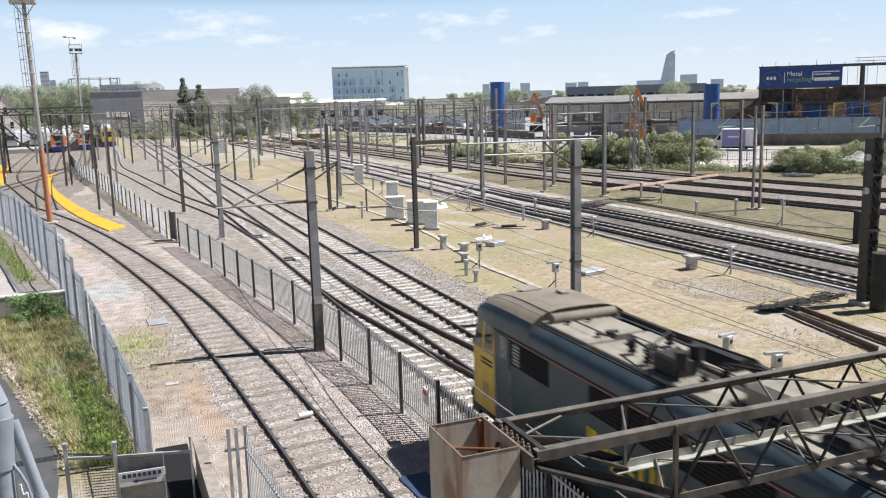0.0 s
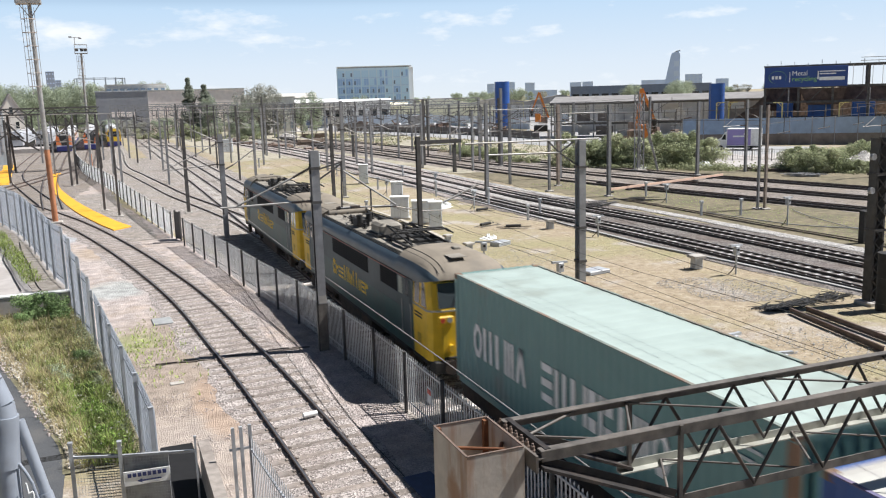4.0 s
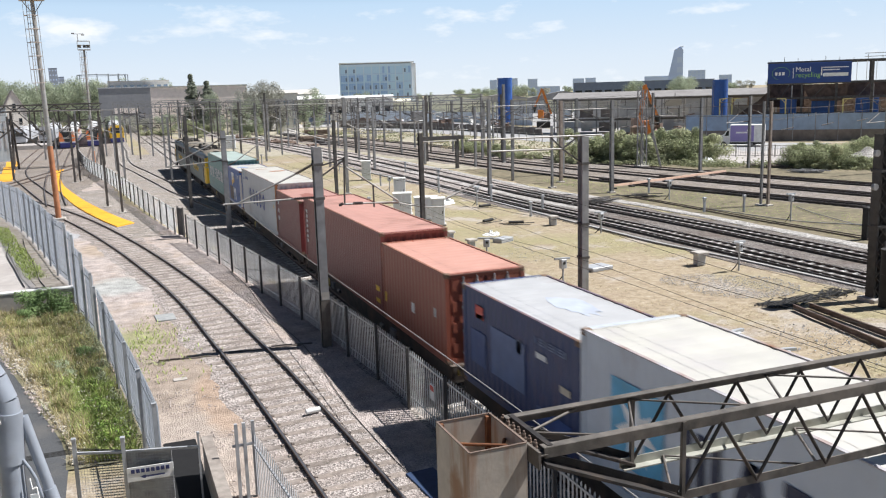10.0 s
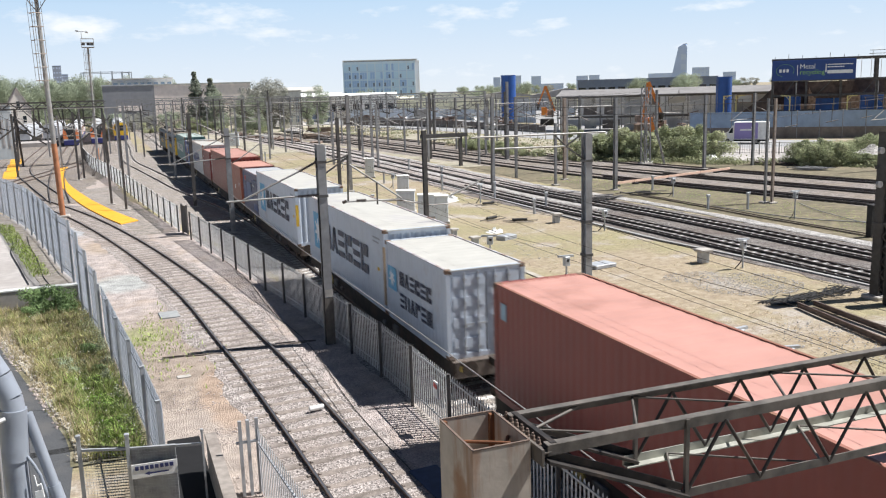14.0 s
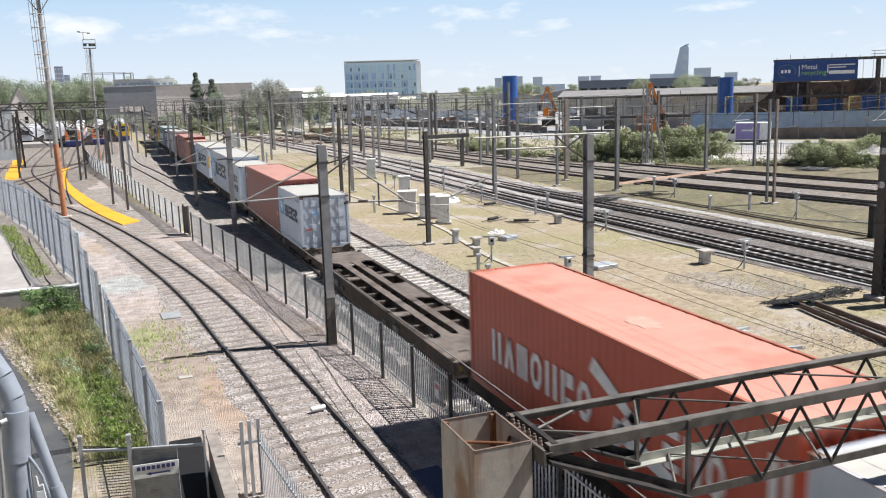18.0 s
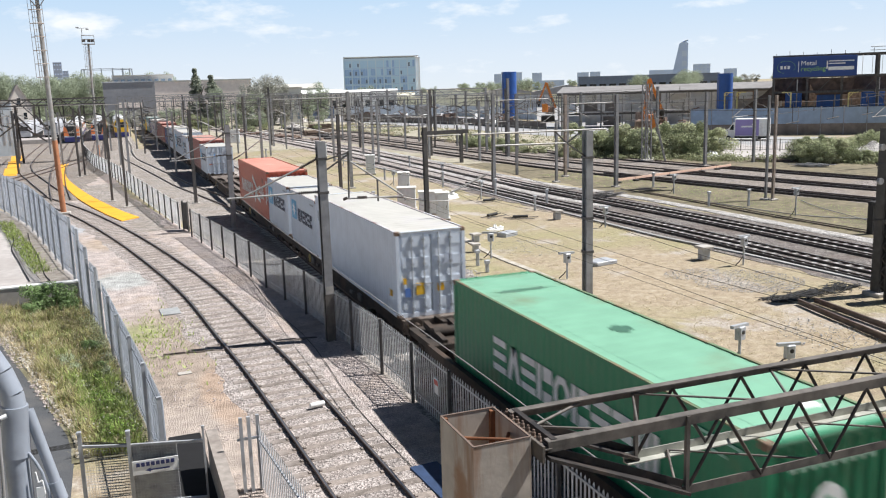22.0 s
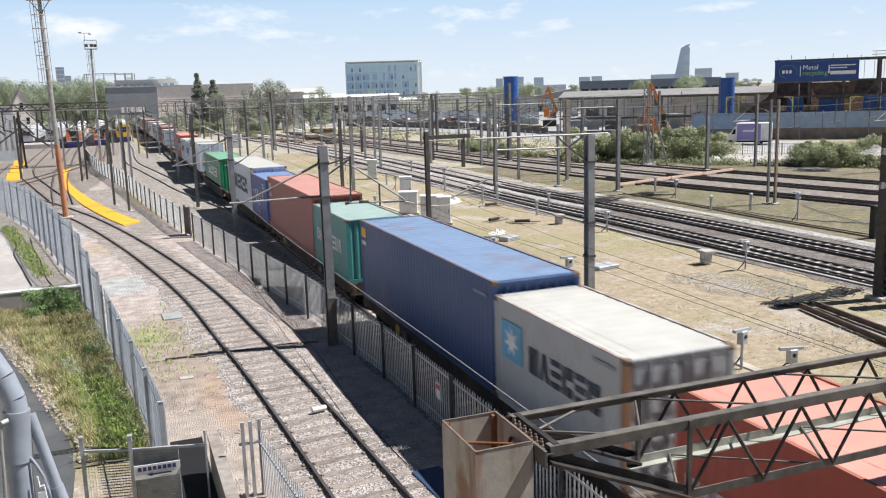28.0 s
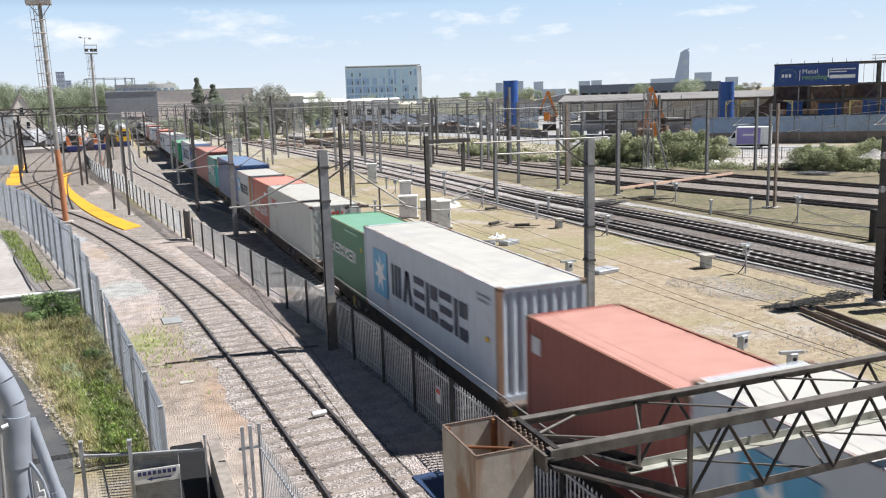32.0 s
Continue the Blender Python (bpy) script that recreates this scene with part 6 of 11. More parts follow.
    for x, y in ((-0.75, 1.6), (-0.2, 1.5), (0.3, 2.4), (-0.62, 2.3), (-0.1, 0.3), (0.45, 0.2), (0.5, -0.9), (0.5, -2.0), (-0.75, -3.2), (-0.2, -3.4), (0.45, -3.0), (-0.7, 0.1)):
        part("insulator", insulator((x, y, 3.84 + z), (x, y, 4.1 + z), 0.09, 3), M_BLACK, th)
    for k in range(10):
        x, y = rnd.uniform(-0.85, 0.1), rnd.choice((3.6, 4.2, 2.4, 2.9, -4.8, 0.9, 4.7))
        part("roof_cap", Mesh().tube((x, y, 3.84 + z), (x, y, 3.89 + z), rnd.uniform(0.05, 0.11), 9), M_BLACK, th)
    for a, b in (((-0.75, 1.6), (0.3, 2.4)), ((0.3, 2.4), (0.45, 0.2)), ((-0.1, 0.3), (0.5, -0.9)), ((0.5, -0.9), (0.5, -3.0)), ((-0.62, 2.3), (-0.75, 1.6)), ((-0.2, -3.4), (0.45, -3.0)), ((-0.75, -3.2), (-0.2, -3.4))):
        part("bus_bar", Mesh().tube((*a, 4.11 + z), (*b, 4.11 + z), 0.024, 6), M_BLACK, th)
    base = Mesh()
    for x in (-0.72, 0.72):
        base.beam((x, -5.1, 3.92 + z), (x, -3.1, 3.92 + z), 0.07)
    for y in (-5.05, -4.1, -3.15):
        base.beam((-0.75, y, 3.92 + z), (0.75, y, 3.92 + z), 0.07)
    pan = part("pantograph", base, M_BLACK, th, "folded black pantograph")
    arms = Mesh()
    for x in (-0.6, 0.6):
        arms.tube((x, -4.9, 3.98 + z), (x * 0.75, -1.7, 4.2 + z), 0.035, 6).tube((x * 0.75, -1.7, 4.2 + z), (x * 0.9, -4.2, 4.3 + z), 0.026, 6).tube((x * 0.3, -4.6, 4.0 + z), (x * 0.5, -2.2, 4.14 + z), 0.02, 6)
    part("arm", arms, M_BLACK, pan)
    head = Mesh()
    for y in (-4.05, -4.4):
        head.path([(-1.05, y, 4.16 + z), (-0.8, y, 4.33 + z), (0.8, y, 4.33 + z), (1.05, y, 4.16 + z)], 0.03, 6)
    part("collector_head", head.tube((-0.5, -4.05, 4.33 + z), (-0.5, -4.4, 4.33 + z), 0.02).tube((0.5, -4.05, 4.33 + z), (0.5, -4.4, 4.33 + z), 0.02), M_BLACK, pan)
    part("cable_duct", Mesh().beam((0.8, -3.6, 3.84 + z), (0.8, 4.8, 3.84 + z), 0.1, 0.1), M_BLACK, th)
    return th


def locos():
    a = locomotive()
    b = copy_thing(a, Matrix())
    for ob, mid in ((a, 10.85), (b, -7.0)):
        ob.matrix_basis = train_pose(mid, RAIL_TOP)
        tagged(ob, "grimy grey and dark green electric locomotive with yellow ends", "locomotive", "locomotives of the freight train")
        MOVERS.append((ob, mid, RAIL_TOP))


locos()
consist()

# ---- overhead line masts and wires ----
def h_column(h, w=0.3, d=0.3, t=0.03):
    a, b, c, e = w / 2, d / 2, t / 2, d / 2 - t
    ring = [(-a, -b), (a, -b), (a, -e), (c, -e), (c, e), (a, e), (a, b), (-a, b), (-a, e), (-c, e), (-c, -e), (-a, -e)]
    return Mesh().prism(ring, 0, h, "z")


def mast(x, y, h, material, label, w=0.3, d=0.3, yaw=0.0, base=True, arms=(), bands=(), group="overhead line masts"):
    """An H-section mast. arms: (x1, z1, x2, z2, 'tube' or 'ins' or 'dark') in the plane across the tracks, from the mast's own foot."""
    th = thing("overhead_line_mast", Matrix.Translation((x, y, -0.02)) @ Matrix.Rotation(yaw, 4, "Z"), label, "mast", group)
    w, d = 0.74 * w, 0.92 * d
    part("column", h_column(h, w, d), material, th)
    if base:
        part("foundation", Mesh().cbox((0, 0, 0.04), (0.6, 0.6, 0.16), 0.03), M_CONCRETE, th)
    for z in bands:
        part("clamp_band", Mesh().box((0, 0, z), (w + 0.06, d + 0.06, 0.09)), M_MAST_DARK, th)
    for a in arms:
        p, q = (a[0], 0, a[1]), (a[2], 0, a[3])
        if a[4] == "ins":
            part("insulator", insulator(p, q), M_INSULATOR, th, "brown ribbed insulator")
        elif a[4] == "dark":
            part("bracket", Mesh().beam(p, q, 0.05), M_MAST_DARK, th)
        else:
            part("cantilever_tube", Mesh().tube(p, q, 0.032, 8), M_PALE_STEEL, th, "pale steel cantilever tube")
    return th


# arms of the masts beside the siding: to the siding and to the first main line
LEFT_ARMS = [(-0.15, 6.4, -0.75, 6.12, "ins"), (-0.75, 6.12, -2.65, 5.3, "tube"), (-0.15, 5.28, -0.85, 5.28, "ins"), (-0.85, 5.28, -3.2, 5.26, "tube"), (-3.1, 5.26, -3.1, 5.05, "dark"), (-0.15, 6.55, -0.15, 6.2, "dark")]
RIGHT_ARMS = [(0.15, 6.35, 0.95, 6.55, "dark"), (0.15, 6.0, 0.95, 6.5, "dark"), (1.0, 6.25, 2.85, 4.95, "tube"), (0.75, 4.98, 2.85, 4.92, "tube"), (0.95, 6.6, 0.9, 4.98, "dark"), (1.95, 5.6, 1.95, 4.8, "dark"), (0.7, 4.95, 0.85, 5.0, "ins"), (1.2, 4.98, 1.55, 4.97, "ins")]
near_mast = mast(6.6, 28.8, 6.98, M_MAST, "weathered grey steel mast with dark cable bands beside the fence", 0.38, 0.36, base=False, arms=LEFT_ARMS + RIGHT_ARMS, bands=(5.25, 6.4))
part("lower_plates", Mesh().box((0, -0.175, 0.85), (0.30, 0.012, 1.7)).box((-0.15, 0, 0.85), (0.012, 0.34, 1.7)).box((0.15, 0, 0.85), (0.012, 0.34, 1.7)), mat("brown_lower_plates", (0.15, 0.135, 0.118), 0.8, 0, 0.25, 5, dirt=(0.085, 0.075, 0.065), dirt_amount=0.5, dirt_scale=2.0, streak=True), near_mast, "darker brown lower part")
part("pale_patch", Mesh().box((0.01, -0.178, 1.86), (0.27, 0.01, 0.26)), M_CONCRETE, near_mast, "worn pale patch")
part("cable", Mesh().tube((-0.17, -0.14, 0), (-0.17, -0.14, 5.2), 0.022, 6), M_BLACK, near_mast, "black cable up the mast")
mast(6.9, 55.9, 6.7, M_MAST, "weathered grey steel mast behind the fence", 0.40, 0.34, arms=[(-0.15, 6.2, -0.6, 5.95, "ins"), (-0.6, 5.95, -3.5, 4.62, "tube"), (-0.2, 4.85, -0.8, 4.8, "ins"), (-0.8, 4.8, -3.6, 4.6, "tube"), (0.2, 6.1, 2.6, 6.2, "tube"), (0.2, 4.5, 0.7, 4.75, "ins"), (0.7, 4.75, 2.7, 6.1, "tube")], bands=(4.8, 6.2))
mast(5.95, 71.2, 7.4, M_MAST_DARK, "dark steel mast beside the main line", 0.34, 0.3, arms=[(0.15, 6.8, 0.7, 6.6, "ins"), (0.7, 6.6, 3.4, 5.2, "tube"), (0.15, 5.3, 3.4, 5.2, "tube"), (-0.2, 6.4, -0.2, 5.0, "dark")], bands=(5.2, 6.3))
BOOM_ARMS = [(0.8, 6.93, -4.7, 6.97, "tube"), (-0.1, 5.94, -0.9, 6.48, "dark"), (-0.9, 6.48, -0.3, 6.85, "dark"), (-0.9, 6.48, -3.8, 6.53, "tube"), (-1.4, 6.95, -0.9, 6.48, "dark"), (-3.9, 6.95, -3.95, 5.3, "dark"), (-4.2, 5.5, -5.6, 4.95, "tube")]
mast(16.7, 28.4, 6.9, M_MAST, "tall grey steel mast in the dry grass", 0.37, 0.38, arms=BOOM_ARMS, bands=(2.3, 3.6, 5.9))
mast(16.5, 45.9, 6.45, M_MAST_DARK, "dark steel mast beside white cabinets", 0.3, 0.3, arms=[(0.15, 5.95, 2.2, 5.95, "tube"), (-0.15, 2.3, -1.4, 2.62, "tube"), (-1.4, 2.62, -1.9, 2.68, "ins"), (0.15, 2.25, 1.4, 2.2, "tube")])
mast(16.6, 66.0, 6.8, M_MAST_DARK, "dark steel mast in the dry grass", 0.3, 0.3, arms=[(-0.15, 6.3, -3.8, 6.3, "tube"), (-0.15, 5.2, -3.6, 6.2, "tube")])
mast(19.7, 74.4, 8.5, M_MAST, "tall weathered steel mast", 0.34, 0.32, arms=[(-0.15, 8.0, -6.5, 8.0, "tube"), (-0.15, 6.6, -3.0, 7.9, "dark"), (0.2, 6.2, 1.8, 5.4, "tube")], bands=(6.0,))
mast(15.8, 98.2, 8.1, M_MAST, "weathered steel mast beyond the main lines", 0.34, 0.32, arms=[(-0.15, 7.6, -6.2, 7.7, "tube"), (-0.15, 6.2, -3.2, 7.6, "dark")])
mast(24.5, 142.0, 9.4, M_MAST_DARK, "dark steel mast far down the yard", 0.34, 0.3)
mast(29.9, 66.2, 8.0, M_MAST, "grey steel mast beside the double track", 0.34, 0.3, arms=[(0.15, 7.4, 5.2, 7.4, "tube"), (0.15, 5.8, 3.0, 7.3, "dark"), (0.3, 6.4, 0.9, 6.2, "ins")])
mast(39.0, 61.7, 7.6, M_MAST, "grey steel mast between the track groups", 0.36, 0.34, arms=[(-0.15, 7.0, -4.4, 7.0, "tube"), (-0.15, 5.6, -2.6, 6.9, "dark")])
mast(36.7, 67.8, 5.5, M_MAST, "short steel post beside the track", 0.24, 0.24)
mast(39.6, 71.4, 7.6, M_MAST_RUST, "rusty brown steel mast", 0.34, 0.3)
mast(43.7, 48.6, 7.4, M_MAST_RUST, "rust-brown steel mast in the grass", 0.2, 0.2)
mast(43.42, 49.0, 7.4, M_MAST, "grey-brown steel mast in the grass", 0.18, 0.18)
mast(55.7, 71.7, 7.4, M_MAST, "grey steel mast by the shrubs", 0.36, 0.3)
mast(45.1, 95.4, 9.4, M_MAST, "grey steel mast across the tracks", 0.36, 0.34)
mast(45.8, 146.0, 8.5, M_MAST, "grey steel mast far down the yard", 0.34, 0.3)
mast(1.7, 103.5, 8.4, M_MAST, "grey steel mast behind the depot fence", 0.34, 0.3, arms=[(-0.15, 7.8, -7.0, 7.9, "tube")])
mast(-0.3, 77.0, 7.5, M_MAST_DARK, "dark steel mast beside the yellow decking", 0.26, 0.26, arms=[(-0.15, 7.0, -3.2, 6.6, "tube"), (-0.15, 5.8, -3.0, 6.6, "tube")])
mast(0.75, 72.2, 7.1, M_MAST_DARK, "dark steel prop leaning to its mast", 0.24, 0.24)
mast(-3.5, 103.0, 7.5, M_MAST_DARK, "dark steel mast at the depot throat", 0.3, 0.28, arms=[(-0.15, 6.8, -3.0, 6.2, "tube")])
mast(-3.0, 104.5, 7.5, M_MAST_DARK, "dark steel mast at the depot throat", 0.24, 0.24)
mast(-10.3, 111.3, 7.4, M_MAST_DARK, "dark steel mast at the depot throat", 0.3, 0.28, arms=[(0.15, 6.6, 4.2, 4.8, "dark"), (-0.15, 6.9, -3.2, 6.2, "tube")])
mast(4.7, 137.2, 7.2, M_MAST_DARK, "dark steel mast beside the main line", 0.3, 0.28, arms=[(0.15, 6.8, 4.6, 6.2, "tube")])


def far_masts():
    """Rows of like masts down the yard."""
    rnd = random.Random(5)
    spots = [(25.5, 104), (36.5, 100), (36.8, 76), (43.5, 78), (44.0, 106), (50.5, 104), (36.0, 130), (31.5, 112), (42.0, 134), (20.0, 140), (25.0, 132), (57.0, 128), (13.0, 170), (19.0, 205), (33.0, 230), (44.0, 215), (52.0, 190), (58.5, 160), (7.2, 120), (6.9, 145), (1.0, 118), (-15.0, 118), (-1.5, 112), (6.4, 98), (5.6, 165), (4.2, 200), (17.2, 128), (16.4, 158), (15.2, 190), (13.6, 228), (16.9, 255), (14.5, 307), (20.5, 120), (22.0, 170), (28.8, 96), (28.4, 124), (26.0, 152), (22.5, 185),
             (39.8, 92), (39.5, 118), (37.5, 146), (34.0, 180), (47.5, 118), (46.5, 132), (55.5, 96), (54.0, 118), (52.5, 140), (50.0, 165), (58.5, 84), (62.0, 72), (33.2, 160), (41.5, 165), (48.0, 180), (30.0, 210), (38.0, 205),
             (-6.0, 122), (-9.0, 150), (-12.5, 140), (0.0, 150), (-4.4, 160), (68.0, 60), (60.5, 110), (24.0, 215), (27.0, 240), (11.0, 260)]
    first = None
    for k, (x, y) in enumerate(spots):
        h = rnd.uniform(6.8, 8.15)
        if first is None:
            first = mast(x, y, 8.2, M_MAST, "grey steel mast far down the yard", 0.3, 0.28, arms=[(-0.15, 7.6, -4.2, 7.65, "dark"), (-0.15, 6.2, -2.6, 7.55, "dark"), (-1.6, 7.6, -1.6, 6.4, "dark"), (-1.6, 6.4, -2.9, 5.6, "tube"), (-0.15, 5.6, -0.9, 5.6, "ins"), (-0.9, 5.6, -3.2, 5.55, "tube"), (0.15, 6.8, 1.0, 6.6, "ins"), (1.0, 6.6, 2.6, 5.9, "tube"), (0.15, 5.5, 1.7, 5.5, "dark"), (-3.0, 7.6, -3.0, 8.1, "dark"), (-4.0, 7.65, -4.0, 6.9, "ins")], base=False)
            continue
        copy_thing(first, Matrix.Translation((x, y, -0.02 - (8.2 - h))) @ Matrix.Rotation(math.pi if rnd.random() < 0.45 else rnd.uniform(-0.1, 0.1), 4, "Z"))


far_masts()


def lattice_mast(x, y, h, w, material, label, name="lattice_mast", panels=9):
    th = thing(name, Matrix.Translation((x, y, -0.02)), label, "mast", "overhead line masts")
    for sx in (-1, 1):
        for sy in (-1, 1):
            part("leg", Mesh().beam((sx * w / 2, sy * w / 2, 0), (sx * w / 2, sy * w / 2, h), 0.1), material, th)
    for s in (-1, 1):
        for i in range(panels):
            z0, z1 = h * i / panels, h * (i + 1) / panels
            k = 1 if i % 2 else -1
            part("lacing_bar", Mesh().beam((-k * w / 2, s * w / 2, z0), (k * w / 2, s * w / 2, z1), 0.05, 0.03), material, th)
            part("lacing_bar", Mesh().beam((s * w / 2, -k * w / 2, z0), (s * w / 2, k * w / 2, z1), 0.03, 0.05), material, th)
            part("lacing_bar", Mesh().beam((-w / 2, s * w / 2, z1), (w / 2, s * w / 2, z1), 0.04), material, th)
    part("foundation", Mesh().cbox((0, 0, 0.1), (w + 0.5, w + 0.5, 0.25), 0.03), M_CONCRETE, th)
    return th


def laced_mast(x, y, h):
    """Two upright channels tied by crossed flat bars."""
    th = thing("laced_mast", Matrix.Translation((x, y, -0.02)), "heavy black laced steel mast beside the double track", "mast", "overhead line masts")
    m = mat("black_mast_steel", (0.055, 0.052, 0.05), 0.6, 0.1, 0.3, 4, dirt=(0.075, 0.06, 0.05), dirt_amount=0.4, dirt_scale=1.2, streak=True)
    for s in (-1, 1):
        part("channel", Mesh().prism([(s * 0.27, -0.2), (s * 0.27, 0.2), (s * 0.17, 0.2), (s * 0.17, 0.185), (s * 0.255, 0.185), (s * 0.255, -0.185), (s * 0.17, -0.185), (s * 0.17, -0.2)], 0, h, "z"), m, th)
    n = 13
    for i in range(n):
        z0, z1 = h * i / n, h * (i + 1) / n
        for f in (-0.21, 0.21):
            part("lacing_bar", Mesh().beam((-0.24, f, z0), (0.24, f, z1), 0.07, 0.015), m, th)
            part("lacing_bar", Mesh().beam((0.24, f * 1.06, z0), (-0.24, f * 1.06, z1), 0.07, 0.015), m, th)
    for z in (3.0, 5.2):
        part("clamp_band", Mesh().box((0, 0, z), (0.62, 0.5, 0.1)), m, th)
    for z in (5.9, 4.6):
        part("lamp_disc", Mesh().tube((-0.52, -0.25, z), (-0.52, -0.12, z), 0.13, 12), M_MAST, th, "round grey fitting")
        part("bracket", Mesh().beam((-0.52, -0.12, z), (-0.2, 0, z), 0.06), m, th)
    part("foundation", Mesh().cbox((0, 0, 0.06), (0.95, 0.85, 0.2), 0.03), M_CONCRETE, th)


laced_mast(28.0, 25.0, 6.6)
lattice_mast(54.1, 79.6, 8.3, 0.7, M_MAST, "grey steel lattice mast by the shrubs")
solid("leaning_post", Mesh().beam((55.6, 78.2, 0), (54.6, 79.0, 5.2), 0.2), M_PALE_STEEL, "pale post leaning on the lattice mast", "post")


def wires():
    def run(name, line, z, sag, supports, r, label):
        th = solid(name, wire_mesh(line, z, sag, supports, r), M_WIRE, label, "overhead wire", group="overhead wires")
        return th

    def wire_mesh(line, z, sag, supports, r):
        me = Mesh()
        pts = []
        for y in range(-10, 261, 4):
            x = line(y)
            k = [s for s in supports if s <= y]
            a = k[-1] if k else supports[0] - 27
            b = next((s for s in supports if s > y), a + 27)
            u = (y - a) / (b - a) % 1.0 if b > a else 0
            pts.append((x, y, z - 4 * sag * u * (1 - u)))
        return me.path(pts, r, 5)

    sup = [1.5, 28.6, 56, 71, 98, 137, 165, 200, 228]
    run("contact_wire", lambda y: 9.56 + bend(y), 4.76, 0.0, sup, 0.0042, "thin contact wire above the first main line")
    run("catenary_wire", lambda y: 9.56 + bend(y), 5.9, 0.75, sup, 0.0042, "sagging carrier wire above the first main line")
    run("contact_wire", lambda y: 12.72 + bend(y), 4.76, 0.0, sup, 0.0042, "thin contact wire above the second main line")
    run("catenary_wire", lambda y: 12.72 + bend(y), 5.9, 0.75, sup, 0.0042, "sagging carrier wire above the second main line")
    run("feeder_wire", lambda y: 16.45 + bend(y), 2.35, 0.3, [1, 28.4, 46, 66, 98, 128], 0.008, "thin feeder cable between masts")
    run("feeder_wire", lambda y: 16.45 + bend(y), 3.65, 0.35, [1, 28.4, 46, 66, 98, 128], 0.008, "thin feeder cable between masts")
    run("contact_wire", lambda y: 32.8 - 2.5e-4 * max(0, y - 90) ** 2, 4.9, 0.0, sup, 0.0042, "thin contact wire above the double track")
    run("contact_wire", lambda y: 36.3 - 2.5e-4 * max(0, y - 110) ** 2, 4.9, 0.0, sup, 0.0042, "thin contact wire above the double track")
    solid("earth_cable", Mesh().path([(6.92, y, 2.5 + 0.12 * math.sin(y * 0.116)) for y in range(2, 57, 3)], 0.013, 6), M_PALE_STEEL, "pale cable strung along the masts", "cable")
    for y in (98, 118, 146, 180, 205):
        x1 = 46 - (y - 98) * 0.1
        hs = thing("headspan", Matrix(), "headspan tubes on two posts across the yard tracks", "overhead wire", "headspans")
        for z in (7.2, 8.0):
            part("span_tube", Mesh().tube((14, y, z), (x1, y, z), 0.028, 6), M_MAST_DARK, hs)
        for x in (14, x1):
            part("post", Mesh().beam((x, y, -0.05), (x, y, 8.2), 0.2), M_MAST_DARK, hs)
        for k in range(9):
            x = 14 + (x1 - 14) * (k + 0.5) / 9
            part("dropper", Mesh().tube((x, y, 8.0), (x, y, 6.3 if k % 2 else 7.2), 0.03, 5), M_MAST_DARK, hs)
            if k % 2:
                part("steady_arm", Mesh().tube((x - 0.5, y, 6.4), (x + 0.6, y, 6.28), 0.03, 5), M_MAST_DARK, hs)
    # headspans of the double track and the far tracks, with droppers
    for (xa, ya), (xb, yb), z in (((29.9, 66.2), (43.6, 48.8), 7.2), ((39.0, 61.7), (55.7, 71.7), 7.0), ((36.8, 76), (54.1, 79.6), 7.6), ((29.0, 84), (58.5, 84), 7.8), ((28.8, 96), (60, 92), 7.4), ((43.5, 49), (68, 60), 6.9)):
        sp = Mesh()
        a, b = Vector((xa, ya, z)), Vector((xb, yb, z))
        for dz, sag in ((0.0, 0.25), (-0.9, -0.1)):
            sp.path([a.lerp(b, k / 8) + Vector((0, 0, dz - sag * 4 * (k / 8) * (1 - k / 8))) for k in range(9)], 0.016, 5)
        for k in range(1, 7):
            p = a.lerp(b, k / 7)
            sp.tube(p + Vector((0, 0, -0.2)), p + Vector((0, 0, -1.7 if k % 2 else -0.9)), 0.03, 5)
            if k % 2:
                sp.tube(p + Vector((-0.6, 0, -1.7)), p + Vector((0.6, 0, -1.55)), 0.04, 5)
        solid("span_wire", sp, M_MAST_DARK, "dark headspan wires with droppers across the tracks", "overhead wire", group="overhead wires")


wires()


def signal_gantry():
    """A low lattice arm with a cabin box, between the far tracks."""
    th = thing("signal_gantry", Matrix.Translation((44.6, 126, 0)), "grey lattice gantry with a small box on it", "gantry")
    for z in (2.9, 4.4):
        part("chord", Mesh().beam((-10, 0, z), (2, 0, z), 0.12), M_MAST, th)
    for i in range(10):
        part("lacing_bar", Mesh().beam((-10 + 1.2 * i, 0, 2.9 if i % 2 else 4.4), (-8.8 + 1.2 * i, 0, 4.4 if i % 2 else 2.9), 0.07), M_MAST, th)
    for x in (-9.6, 1.6):
        part("leg", Mesh().beam((x, 0, 0), (x, 0, 4.4), 0.3), M_MAST_DARK, th)
    part("equipment_box", Mesh().cbox((0.3, 0, 5.2), (1.6, 1.2, 1.3), 0.04), M_MAST, th)


signal_gantry()
sg = thing("beam_gantry", Matrix.Translation((37.5, 92.0, 0)), "dark steel beam on short posts", "gantry")
part("post", Mesh().beam((0, 0, 0), (0, 0, 3.4), 0.35), M_MAST_DARK, sg)
part("post", Mesh().beam((-4.4, 0, 0), (-4.4, 0, 3.4), 0.3), M_MAST_DARK, sg)
part("beam", Mesh().box((-2.0, 0, 3.55), (5.6, 0.5, 0.42)), M_MAST_DARK, sg)


